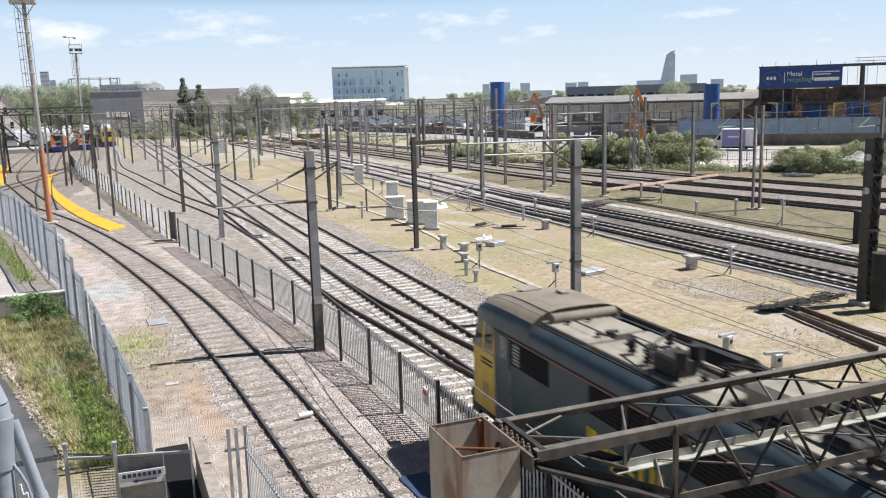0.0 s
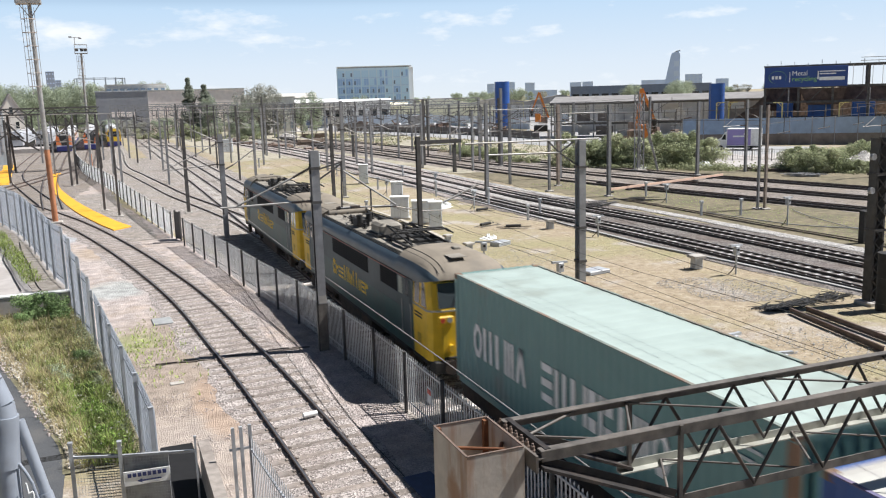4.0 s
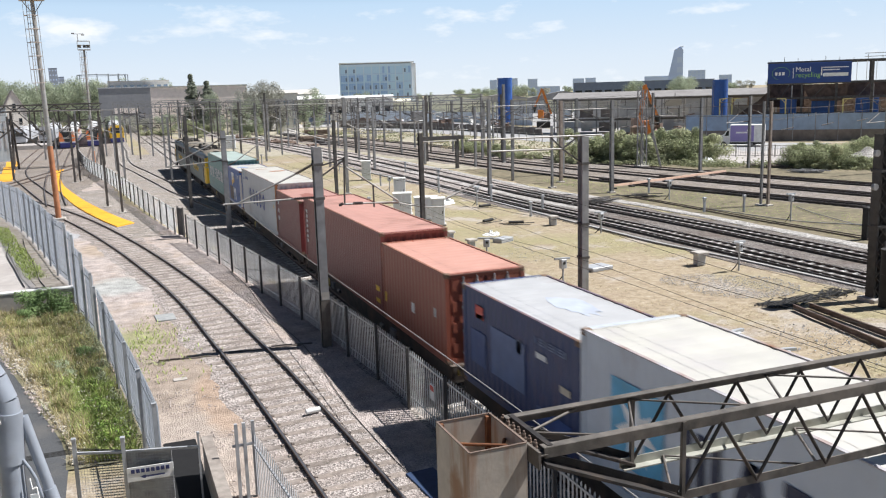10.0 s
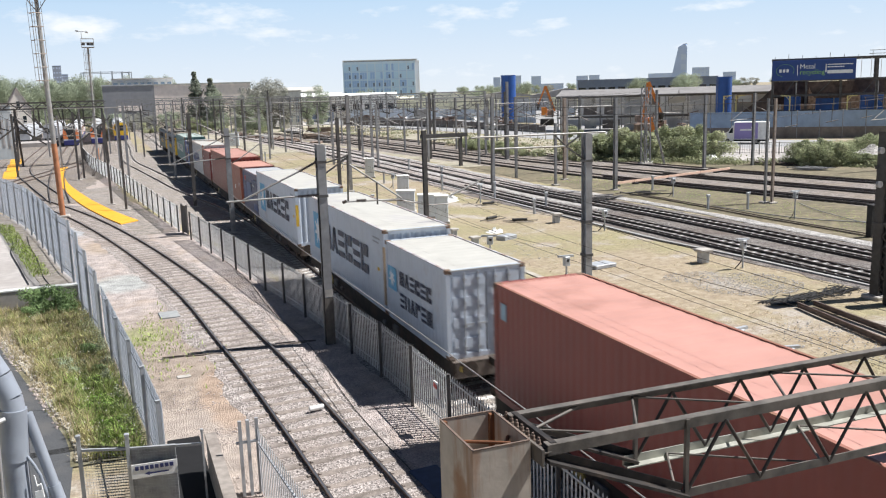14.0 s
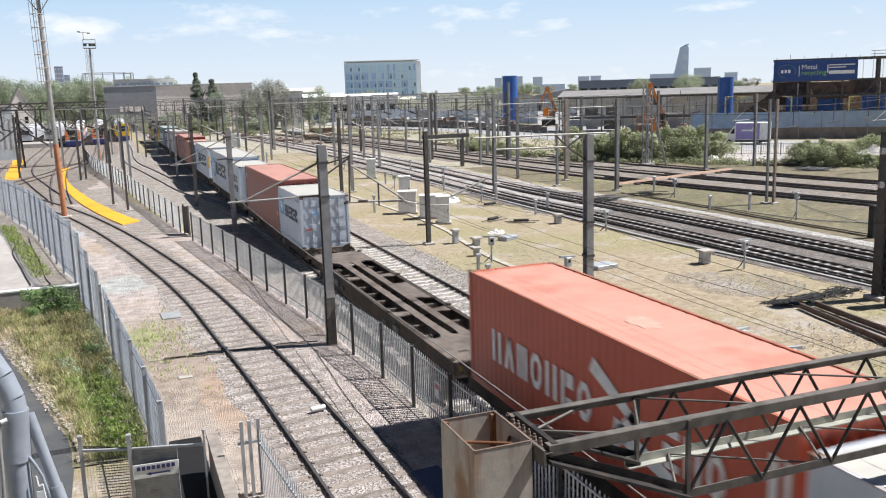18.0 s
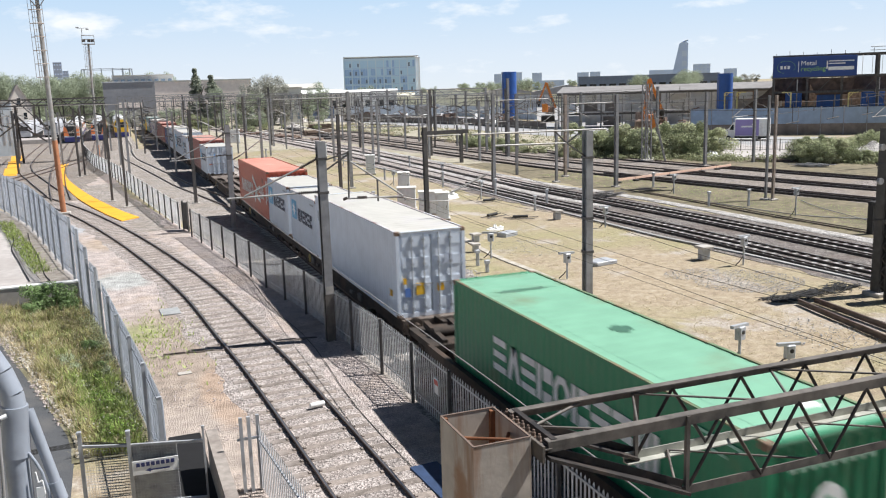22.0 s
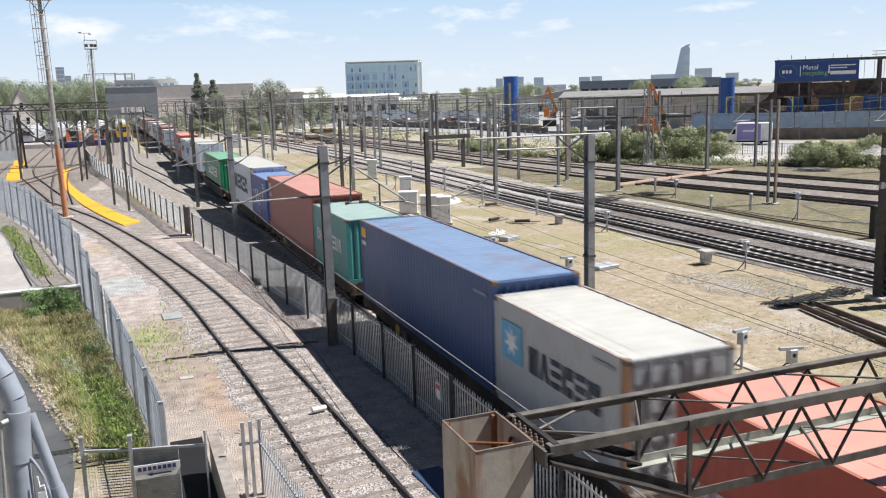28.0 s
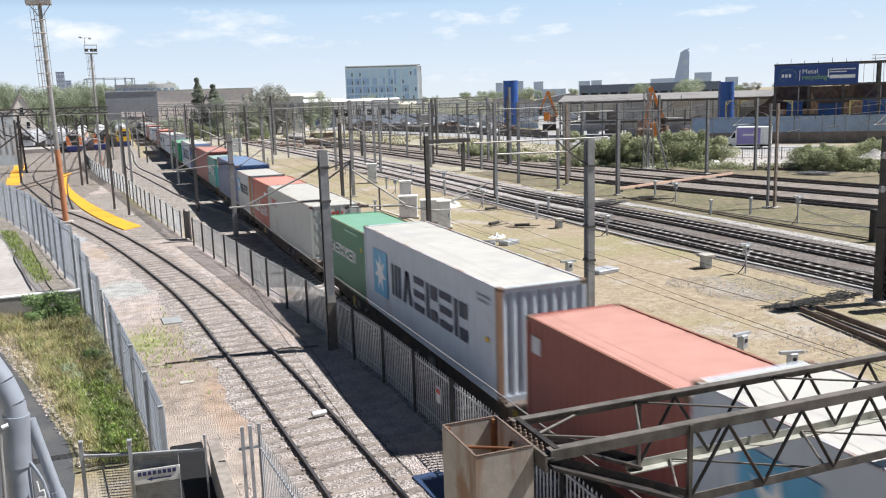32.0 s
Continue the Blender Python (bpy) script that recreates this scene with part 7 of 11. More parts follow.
# ---- floodlight towers on the depot side ----
def flood_mast(x, y, h, lean, rust_to, ladder_from, label, head):
    th = thing("floodlight_mast", Matrix.Translation((x, y, -0.02)) @ Matrix.Rotation(lean, 4, "Y"), label, "floodlight mast", "floodlight masts")
    part("lower_pole", Mesh().tube((0, 0, 0), (0, 0, rust_to), 0.21, 12, 0.2), mat("orange_rust_pole", (0.44, 0.19, 0.095), 0.8, 0, 0.2, 3, dirt=(0.30, 0.13, 0.07), dirt_amount=0.4, streak=True), th, "rust-brown lower pole")
    part("upper_pole", Mesh().tube((0, 0, rust_to), (0, 0, h), 0.19, 12, 0.14), M_PALE_STEEL, th)
    for s in (-0.2, 0.2):
        part("ladder_rail", Mesh().tube((s - 0.22, -0.25, ladder_from), (s - 0.22, -0.25, h), 0.028, 6), M_PALE_STEEL, th)
    for i in range(int((h - ladder_from) / 0.42)):
        part("rung", Mesh().tube((-0.42, -0.25, ladder_from + 0.2 + 0.42 * i), (-0.02, -0.25, ladder_from + 0.2 + 0.42 * i), 0.016, 5), M_PALE_STEEL, th)
    for i in range(int((h - ladder_from) / 0.95)):
        z = ladder_from + 0.6 + 0.95 * i
        part("ladder_hoop", Mesh().path([(-0.44, -0.25, z), (-0.62, -0.6, z), (-0.22, -0.95, z), (0.3, -0.6, z), (0.12, -0.1, z)], 0.026, 5), M_MAST_RUST, th)
    for kx, ky in ((-0.62, -0.6), (-0.22, -0.95), (0.3, -0.6)):
        part("cage_strip", Mesh().tube((kx, ky, ladder_from + 0.6), (kx, ky, h - 0.3), 0.02, 5), M_MAST, th)
    if head == "platform":
        part("platform", Mesh().cbox((-0.05, 0, h + 0.2), (1.7, 1.3, 0.4), 0.05), M_PALE_STEEL, th, "pale lamp platform")
        for s in (-0.7, 0.7):
            part("strut", Mesh().tube((0, 0, h - 1.0), (s, 0, h), 0.035, 6), M_MAST, th)
    else:
        fr = Mesh()
        for z in (h, h + 0.6, h + 1.15):
            for a, b in (((-0.8, -0.6), (0.8, -0.6)), ((0.8, -0.6), (0.8, 0.6)), ((0.8, 0.6), (-0.8, 0.6)), ((-0.8, 0.6), (-0.8, -0.6))):
                fr.tube((*a, z), (*b, z), 0.03, 5)
        for a in ((-0.8, -0.6), (0.8, -0.6), (0.8, 0.6), (-0.8, 0.6)):
            fr.tube((*a, h), (*a, h + 1.15), 0.03, 5)
        part("guard_rail", fr, M_PALE_STEEL, th)
        part("platform", Mesh().cbox((0, 0, h - 0.02), (1.6, 1.2, 0.1), 0.02), M_MAST, th)
        for dx, dy in ((-0.55, -0.3), (0.1, -0.35), (0.55, -0.2)):
            part("floodlight", Mesh().cbox((dx, dy, h + 0.45), (0.42, 0.3, 0.42), 0.05), M_MAST_DARK, th, "dark floodlight")
        part("lamp_arm", Mesh().tube((-0.7, 0, h + 1.1), (-0.7, 0, h + 2.1), 0.04, 6).tube((-1.3, 0, h + 2.1), (0.1, 0, h + 2.15), 0.035, 6).cbox((-1.25, 0, h + 2.2), (0.4, 0.3, 0.16), 0.03).cbox((0.0, 0, h + 2.0), (0.4, 0.3, 0.16), 0.03), M_MAST, th)
    part("foundation", Mesh().cbox((0, 0, 0.1), (1.0, 1.0, 0.25), 0.04), M_CONCRETE, th)


flood_mast(-3.8, 70.5, 16.05, -0.012, 5.6, 9.6, "tall pole with rust-brown foot, caged ladder and lamp platform", "platform")
flood_mast(-1.75, 131.6, 15.9, 0.01, 2.0, 8.5, "tall grey pole with caged ladder and floodlight basket", "basket")

# ---- lattice portal boom on a plated leg ----
M_TRUSS_BLACK = mat("black_truss_bars", (0.035, 0.031, 0.029), 0.55, 0.2, 0.3, 8, dirt=(0.10, 0.075, 0.06), dirt_amount=0.4, dirt_scale=3.0)


def rust_bloom():
    """The leg's sheet with a bloom of orange rust."""
    m = M_RUSTY_BOX.copy()
    m.name = "rust_bloomed_plate"
    n, l = m.node_tree.nodes, m.node_tree.links
    b = n["Principled BSDF"]
    old = b.inputs["Base Color"].links[0].from_socket
    geo = n.new("ShaderNodeNewGeometry")
    mp = n.new("ShaderNodeMapping")
    mp.inputs["Location"].default_value = (0, -6.93 / 0.24, -4.92 / 0.36)
    mp.inputs["Scale"].default_value = (0, 1 / 0.24, 1 / 0.36)
    l.new(geo.outputs["Position"], mp.inputs["Vector"])
    ln = n.new("ShaderNodeVectorMath")
    ln.operation = "LENGTH"
    l.new(mp.outputs["Vector"], ln.inputs[0])
    nz = n.new("ShaderNodeTexNoise")
    nz.inputs["Scale"].default_value, nz.inputs["Detail"].default_value = 7.0, 7
    l.new(geo.outputs["Position"], nz.inputs["Vector"])
    ad = n.new("ShaderNodeMath")
    ad.operation = "MULTIPLY_ADD"
    ad.inputs[1].default_value = 1.6
    l.new(nz.outputs["Fac"], ad.inputs[0])
    l.new(ln.outputs["Value"], ad.inputs[2])
    mr = n.new("ShaderNodeMapRange")
    mr.inputs["From Min"].default_value, mr.inputs["From Max"].default_value = 1.95, 1.25
    mr.inputs["To Max"].default_value = 0.85
    l.new(ad.outputs[0], mr.inputs["Value"])
    mx = n.new("ShaderNodeMixRGB")
    mx.inputs["Color2"].default_value = (0.30, 0.155, 0.075, 1)
    l.new(mr.outputs["Result"], mx.inputs["Fac"])
    l.new(old, mx.inputs["Color1"])
    l.new(mx.outputs["Color"], b.inputs["Base Color"])
    return m


M_BOLT = mat("dull_rusty_bolts", (0.17, 0.125, 0.10), 0.8, 0.1, 0.3, 20, dirt=(0.25, 0.17, 0.12), dirt_amount=0.4, dirt_scale=6.0)


def portal():
    th = thing("portal_boom", Matrix.Translation((0, 0, 0)), "weathered steel lattice boom spanning the tracks on a plated leg", "gantry")
    x0, x1 = 3.4, 31.0
    ya, yb, zt, zb = 7.33, 6.46, 5.5, 4.70
    # four chords, angle sections
    for y, z, m, nm, f in ((ya, zt, M_TRUSS, "top_chord", 1), (yb, zt, M_TRUSS, "top_chord", -1)):
        part(nm, Mesh().beam((x0, y, z - 0.045), (x1, y, z - 0.045), 0.014, 0.1).beam((x0, y - f * 0.045, z), (x1, y - f * 0.045, z), 0.09, 0.014), m, th)
    part("bottom_chord", Mesh().beam((x0 + 1.35, ya, zb + 0.045), (x1, ya, zb + 0.045), 0.014, 0.1).beam((x0 + 1.35, ya - 0.05, zb), (x1, ya - 0.05, zb), 0.1, 0.014), M_TRUSS_PALE, th, "pale green-grey bottom chord")
    part("bottom_chord", Mesh().beam((x0 + 1.45, yb, zb + 0.04), (x1, yb, zb + 0.04), 0.014, 0.09).beam((x0 + 1.45, yb + 0.045, zb), (x1, yb + 0.045, zb), 0.09, 0.014), M_TRUSS, th)
    # sloping end members down to the leg
    for y in (ya, yb):
        part("end_member", Mesh().beam((x0 + 1.5, y, zb + 0.02), (x0 - 0.02, y, zt - 0.13), 0.16, 0.03).beam((x0 + 1.5, y + 0.07, zb + 0.06), (x0 - 0.02, y + 0.07, zt - 0.09), 0.02, 0.1), M_TRUSS_BLACK, th, "black sloping end channel")
    bay = 0.9
    n = int((x1 - x0 - 1.6) / bay)
    for i in range(n):
        xa = x0 + 1.5 + bay * i
        xm, xb = xa + bay / 2, xa + bay
        for y in (ya, yb):
            part("diagonal", Mesh().tube((xa, y, zb + 0.03), (xm, y, zt - 0.08), 0.019, 6), M_TRUSS_BLACK, th)
            part("diagonal", Mesh().tube((xm, y, zt - 0.08), (xb, y, zb + 0.03), 0.019, 6), M_TRUSS_BLACK, th)
        # plan bracing between the two faces, top and bottom
        if i % 2 == 0:
            for z, o in ((zt - 0.06, 0.0), (zb + 0.03, 0.45)):
                part("plan_brace", Mesh().tube((xa + o - 0.55, yb, z), (xa + o - 0.05, ya, z), 0.015, 6), M_TRUSS, th)
                part("plan_brace", Mesh().tube((xa + o - 0.05, ya, z), (xa + o + 1.25, yb, z), 0.013, 6), M_TRUSS, th)
    for y in (ya, yb):
        part("post", Mesh().beam((x0 + 1.5, y, zb), (x0 + 1.5, y, zt), 0.04), M_TRUSS, th)
    part("end_brace", Mesh().tube((3.5, 6.96, zt - 0.05), (4.24, ya, zt - 0.05), 0.016, 6).tube((3.5, 6.96, zt - 0.05), (4.35, yb, zt - 0.05), 0.014, 6), M_TRUSS, th)
    part("cross_channel", Mesh().beam((3.45, yb + 0.02, zt - 0.05), (3.45, ya - 0.02, zt - 0.05), 0.012, 0.11).beam((3.475, yb + 0.02, zt + 0.008), (3.475, ya - 0.02, zt + 0.008), 0.055, 0.012), M_TRUSS_BLACK, th, "dark cross channel between the top chords")
    # rusty joint plate with bolts standing on its lip
    part("joint_plate", Mesh().box((3.345, (ya + yb) / 2, zt - 0.1), (0.025, 0.92, 0.16)).box((3.39, (ya + yb) / 2, zt - 0.06), (0.09, 0.9, 0.012)), M_TRUSS, th, "rusty bolted joint plate")
    for k in range(7):
        y = yb + 0.16 + k * 0.115
        part("bolt", Mesh().tube((3.39, y, zt - 0.055), (3.39, y, zt - 0.035), 0.03, 10).tube((3.39, y, zt - 0.035), (3.392, y, zt), 0.022, 6).tube((3.392, y, zt), (3.395, y, zt + 0.025), 0.012, 6), M_BOLT, th, "rusty bolt and nut")
    # plated leg: four sheets, open at the top, cross braces inside
    bx0, bx1, by0, by1, top = 2.75, 3.31, 6.64, 7.45, 5.5
    t = 0.014
    for nm, c, s in (("leg_plate", (bx0, (by0 + by1) / 2), (t, by1 - by0 + t)), ("leg_plate", (bx1, (by0 + by1) / 2), (t, by1 - by0 + t)),
                     ("leg_plate", ((bx0 + bx1) / 2, by0), (bx1 - bx0 - t, t)), ("leg_plate", ((bx0 + bx1) / 2, by1), (bx1 - bx0 - t, t))):
        part(nm, Mesh().box((c[0], c[1], top / 2 - 0.05), (s[0], s[1], top + 0.1)), M_RUSTY_BOX if c[0] != bx0 else rust_bloom(), th, "rust-streaked grey steel sheet")
    for cx, cy in ((bx0, by0), (bx1, by0), (bx0, by1), (bx1, by1)):
        part("leg_angle", Mesh().beam((cx + (0.03 if cx == bx0 else -0.03), cy + (0.03 if cy == by0 else -0.03), 0), (cx + (0.03 if cx == bx0 else -0.03), cy + (0.03 if cy == by0 else -0.03), top - 0.01), 0.05), M_RUSTY, th)
    part("leg_rim", Mesh().beam((bx0, by0, top + 0.004), (bx1, by0, top + 0.004), 0.02, 0.012).beam((bx0, by1, top + 0.004), (bx1, by1, top + 0.004), 0.02, 0.012).beam((bx0, by0, top + 0.006), (bx0, by1, top + 0.006), 0.02, 0.012).beam((bx1, by0, top + 0.006), (bx1, by1, top + 0.006), 0.02, 0.012), M_BOLT, th, "rusty rim of the leg")
    part("inner_brace", Mesh().tube((bx0 + 0.02, by0 + 0.55, top - 0.12), (bx1 - 0.02, by0 + 0.2, top - 0.10), 0.018, 6), M_RUSTY, th)
    part("inner_brace", Mesh().tube((bx0 + 0.3, by0 + 0.02, top - 0.14), (bx1 - 0.02, by0 + 0.42, top - 0.12), 0.018, 6), M_RUSTY, th)
    part("far_leg", Mesh().beam((x1 - 0.3, 6.9, 0), (x1 - 0.3, 6.9, 4.75), 0.5), M_TRUSS, th)


portal()

# pipe pole at the bridge, close to the eye
pp = thing("pipe_pole", Matrix.Translation((-0.36, 2.8, 0)), "grey painted steel pipe pole with clamped branch pipes", "pole")
M_PIPE = mat("blue_grey_pipe_paint", (0.33, 0.36, 0.41), 0.42, 0.2, 0.12, 8, dirt=(0.22, 0.23, 0.25), dirt_amount=0.35, dirt_scale=3.0)
part("upright", Mesh().tube((-0.02, 0, 0), (0.0, 0, 7.62), 0.036, 20), M_PIPE, pp)
part("coupling_sleeve", Mesh().tube((0.0, 0, 7.585), (0.012, 0, 7.745), 0.0415, 24, 0.0385), M_PIPE, pp, "flared pipe coupling")
part("branch_pipe", Mesh().path([(0.012, 0, 7.735), (0.008, 0.004, 7.78), (-0.015, 0.012, 7.85), (-0.07, 0.03, 7.96), (-0.16, 0.05, 8.2)], 0.034, 18), M_PIPE, pp)
part("stay_pipe", Mesh().path([(0.046, 0.012, 7.72), (0.060, 0.006, 7.66), (0.103, -0.012, 7.47), (0.15, -0.03, 7.25)], 0.0165, 14), M_PIPE, pp)
part("stay_collar", Mesh().tube((0.098, -0.010, 7.485), (0.112, -0.016, 7.425), 0.0205, 14), M_PIPE, pp)
part("hose", Mesh().path([(-0.016, -0.05, 7.735), (-0.03, -0.052, 7.715), (-0.034, -0.05, 7.66), (-0.038, -0.05, 7.55), (-0.046, -0.05, 7.40), (-0.06, -0.05, 7.1)], 0.0055, 8), M_PALE_STEEL, pp, "thin pale hose")
part("hose_nut", Mesh().tube((-0.024, -0.054, 7.728), (-0.006, -0.05, 7.733), 0.0075, 6), M_WHITE, pp)
part("bent_bar", Mesh().path([(0.036, -0.02, 7.595), (0.052, -0.024, 7.565), (0.066, -0.026, 7.53), (0.078, -0.026, 7.47), (0.085, -0.02, 7.40)], 0.005, 8), M_PIPE, pp, "thin curved bar")
part("bracket", Mesh().path([(0.05, -0.035, 7.535), (0.054, -0.036, 7.50), (0.066, -0.036, 7.505), (0.07, -0.036, 7.46)], 0.003, 6).box((0.058, -0.036, 7.45), (0.022, 0.006, 0.07)), M_WHITE, pp, "small white bracket")

# bridge under the eye, all of it below and behind the view
solid("wall_bridge", Mesh().box((-8, -2.2, 3.4), (20, 4.2, 6.8)), M_CONCRETE, "plain concrete bridge abutment", "wall", kind="structure")
solid("bridge_deck", Mesh().box((22, -2.2, 6.3), (40, 4.2, 1.0)), M_CONCRETE, "plain concrete bridge deck above the tracks", "bridge", kind="structure")

# ---- buildings beyond the yard ----
M_CLAD_GREY = mat("grey_cladding", (0.46, 0.475, 0.505), 0.6, 0, 0.08, 1, dirt=(0.39, 0.39, 0.41), dirt_amount=0.4, dirt_scale=0.1)
M_CLAD_DARK = mat("dark_grey_cladding", (0.27, 0.275, 0.295), 0.6, 0, 0.08, 1, dirt=(0.33, 0.33, 0.345), dirt_amount=0.4, dirt_scale=0.1)
# beige raised above the wall's own tone, for the missing distance haze
M_CLAD_BEIGE = mat("beige_cladding", (0.93, 0.83, 0.77), 0.7, 0, 0.08, 1, dirt=(0.86, 0.77, 0.71), dirt_amount=0.4, dirt_scale=0.1)
M_CLAD_OLIVE = mat("olive_cladding", (0.78, 0.75, 0.56), 0.7, 0, 0.1, 1, dirt=(0.64, 0.61, 0.46), dirt_amount=0.4, dirt_scale=0.15)
M_ROOF_PALE = mat("pale_sheet_roof", (0.56, 0.54, 0.50), 0.7, 0, 0.1, 1, dirt=(0.44, 0.40, 0.36), dirt_amount=0.5, dirt_scale=0.12)
M_ROOF_CREAM = mat("cream_sheet_roof", (0.80, 0.77, 0.62), 0.7, 0, 0.08, 1, dirt=(0.68, 0.64, 0.52), dirt_amount=0.4, dirt_scale=0.15)
M_ROOF_BROWN = mat("brown_sheet_roof", (0.42, 0.37, 0.34), 0.8, 0, 0.15, 1, dirt=(0.32, 0.27, 0.245), dirt_amount=0.5, dirt_scale=0.15)
M_FENCE_PALE = mat("pale_grey_sheet_fence", (0.62, 0.68, 0.75), 0.6, 0, 0.1, 1, dirt=(0.48, 0.52, 0.57), dirt_amount=0.4, dirt_scale=0.3)
M_SHED_GREY = mat("grey_shed_sheeting", (0.58, 0.57, 0.56), 0.9, 0, 0.2, 1, dirt=(0.46, 0.45, 0.44), dirt_amount=0.45, dirt_scale=0.25)
M_ROOF_GREY = mat("grey_weathered_sheet_roof", (0.31, 0.30, 0.295), 0.8, 0, 0.12, 1, dirt=(0.25, 0.235, 0.225), dirt_amount=0.5, dirt_scale=0.15)
M_BLUE_WALL = mat("blue_grey_sheet_fence", (0.27, 0.36, 0.50), 0.6, 0, 0.12, 1, dirt=(0.22, 0.29, 0.39), dirt_amount=0.4, dirt_scale=0.3)
M_BLUE = mat("strong_blue_paint", (0.025, 0.10, 0.36), 0.45, 0, 0.1, 1, dirt=(0.03, 0.06, 0.16), dirt_amount=0.35, dirt_scale=0.3, streak=True)
M_BLUE_DARK = mat("dark_blue_cladding", (0.15, 0.20, 0.30), 0.6, 0, 0.1, 0.5, dirt=(0.18, 0.21, 0.27), dirt_amount=0.4, dirt_scale=0.05)
M_BRICK = mat("pale_house_wall", (0.66, 0.60, 0.53), 0.9, 0, 0.1, 1)
# distance haze is mixed into these far colours, pale and blue
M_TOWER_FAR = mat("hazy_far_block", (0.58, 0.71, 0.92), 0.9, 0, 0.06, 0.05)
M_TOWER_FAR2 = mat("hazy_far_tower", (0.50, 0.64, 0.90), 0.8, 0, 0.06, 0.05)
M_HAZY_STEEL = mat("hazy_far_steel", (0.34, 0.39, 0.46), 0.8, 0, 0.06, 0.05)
M_SCRAP = mat("brown_scrap_metal", (0.21, 0.15, 0.12), 0.9, 0.1, 0.5, 2, dirt=(0.34, 0.25, 0.19), dirt_amount=0.5, dirt_scale=0.7, bump=0.5, bump_scale=4)
M_WORKS = mat("stained_works_concrete", (0.33, 0.325, 0.32), 0.9, 0, 0.15, 2, dirt=(0.22, 0.21, 0.20), dirt_amount=0.5, dirt_scale=0.15)
M_WALL_DARK = mat("dark_stained_retaining_wall", (0.19, 0.165, 0.15), 0.9, 0, 0.25, 1, dirt=(0.28, 0.25, 0.22), dirt_amount=0.4, dirt_scale=0.4)


def far_building(name, x, y, w, d, h, yaw, wall, roof, label, floors=0, cols=0, glass=M_GLASS_BLUE, parapet=0.4, fh=0.5, fw=0.62, gable=False, category="building", rise=0.09, slope=0):
    th = thing(name, Matrix.Translation((x, y, -0.05)) @ Matrix.Rotation(radians(yaw), 4, "Z"), label, category)
    part("wall", Mesh().box((0, d / 2, h / 2), (w, d, h)), wall, th)
    if slope:
        part("roof", Mesh().prism([(-0.4, h), (d * 0.5, h + slope), (d + 0.4, h)], -w / 2 - 0.3, w / 2 + 0.3, "x"), roof, th)
    elif gable:
        me = Mesh().prism([(-w / 2 - 0.3, h), (w / 2 + 0.3, h), (0, h + w * rise)], -0.3, d + 0.3)
        part("roof", me, roof, th)
    else:
        part("roof", Mesh().box((0, d / 2, h + parapet / 2), (w + 0.4, d + 0.4, parapet)), roof, th)
    if floors:
        ph = h / floors
        pw = w / cols
        pane = Mesh().box((0, 0, 0), (pw * fw, 0.12, ph * fh)).data("window", glass)
        for f in range(floors):
            for c in range(cols):
                piece("window", pane, th, Matrix.Translation((-w / 2 + (c + 0.5) * pw, -0.03, (f + 0.5) * ph)))
    return th


def office_block():
    th = thing("office_block", Matrix.Translation((109.5, 358, -0.05)) @ Matrix.Rotation(radians(-17), 4, "Z"), "six-storey office block with pale blue glass bands", "building")
    w, d, h = 30.2, 14, 21.3
    part("wall", Mesh().box((0, d / 2, h / 2), (w, d, h)), mat("pale_office_cladding", (0.66, 0.84, 1.0), 0.5, 0, 0.05, 0.3), th)
    part("roof", Mesh().box((0.6, d / 2, h + 0.55), (w + 1.6, d + 1.4, 0.3)), M_WHITE, th, "thin white overhanging roof")
    # shade below the overhang is given as this band's dark grey
    part("roof_band", Mesh().box((0, d / 2, h + 0.2), (w - 1, d - 1, 0.4)), mat("shaded_roof_band", (0.32, 0.36, 0.42), 0.7, 0, 0.1, 0.5), th, "dark recessed band below the roof")
    part("corner_tower", Mesh().box((w / 2 + 1.0, d / 2, h / 2), (2.0, d - 1, h)), mat("white_corner_panel", (0.86, 0.88, 0.90), 0.6, 0, 0.04, 0.3), th, "white stair tower")
    cols, floors = 9, 6
    # pale and blue panes: the reflected sky is put into the glass colour
    pale = glass_mat("pale_office_glass", (0.56, 0.80, 1.0), 0.3)
    blue = glass_mat("office_glass", (0.36, 0.58, 0.88), 0.3)
    dark = glass_mat("open_office_glass", (0.16, 0.22, 0.32), 0.35)
    cw = w / cols
    panes = [Mesh().box((0, 0, 0), (cw * 0.27, 0.1, 2.7)).data("window", m) for m in (pale, blue, dark)]
    vent = Mesh().box((0, 0, 0), (cw * 0.2, 0.12, 1.5)).data("window", dark)
    rnd = random.Random(3)
    for f in range(floors):
        z = 1.9 + f * 3.4
        for c in range(cols):
            x = -w / 2 + (c + 0.5) * cw
            for k in (-1, 0, 1):
                u = rnd.random()
                piece("window", panes[0 if (f == 5 or c in (6, 8)) and u < 0.7 else (1 if u < 0.84 else 0)], th, Matrix.Translation((x + k * cw * 0.29, -0.04, z)))
            if rnd.random() < (0.2 if f == 5 else 0.85):
                piece("window", vent, th, Matrix.Translation((x + rnd.choice((-0.29, 0.0, 0.29)) * cw, -0.07, z - 0.4)))
        part("floor_band", Mesh().box((0, -0.1, z - 1.65), (w, 0.2, 0.4)), mat("pale_blue_floor_band", (0.52, 0.72, 0.94), 0.5, 0, 0.04, 0.3), th)
    for c in range(cols + 1):
        part("mullion", Mesh().box((-w / 2 + c * cw, -0.12, h / 2), (0.4, 0.24, h)), mat("pale_blue_mullion", (0.68, 0.84, 0.98), 0.5, 0, 0.04, 0.3), th)


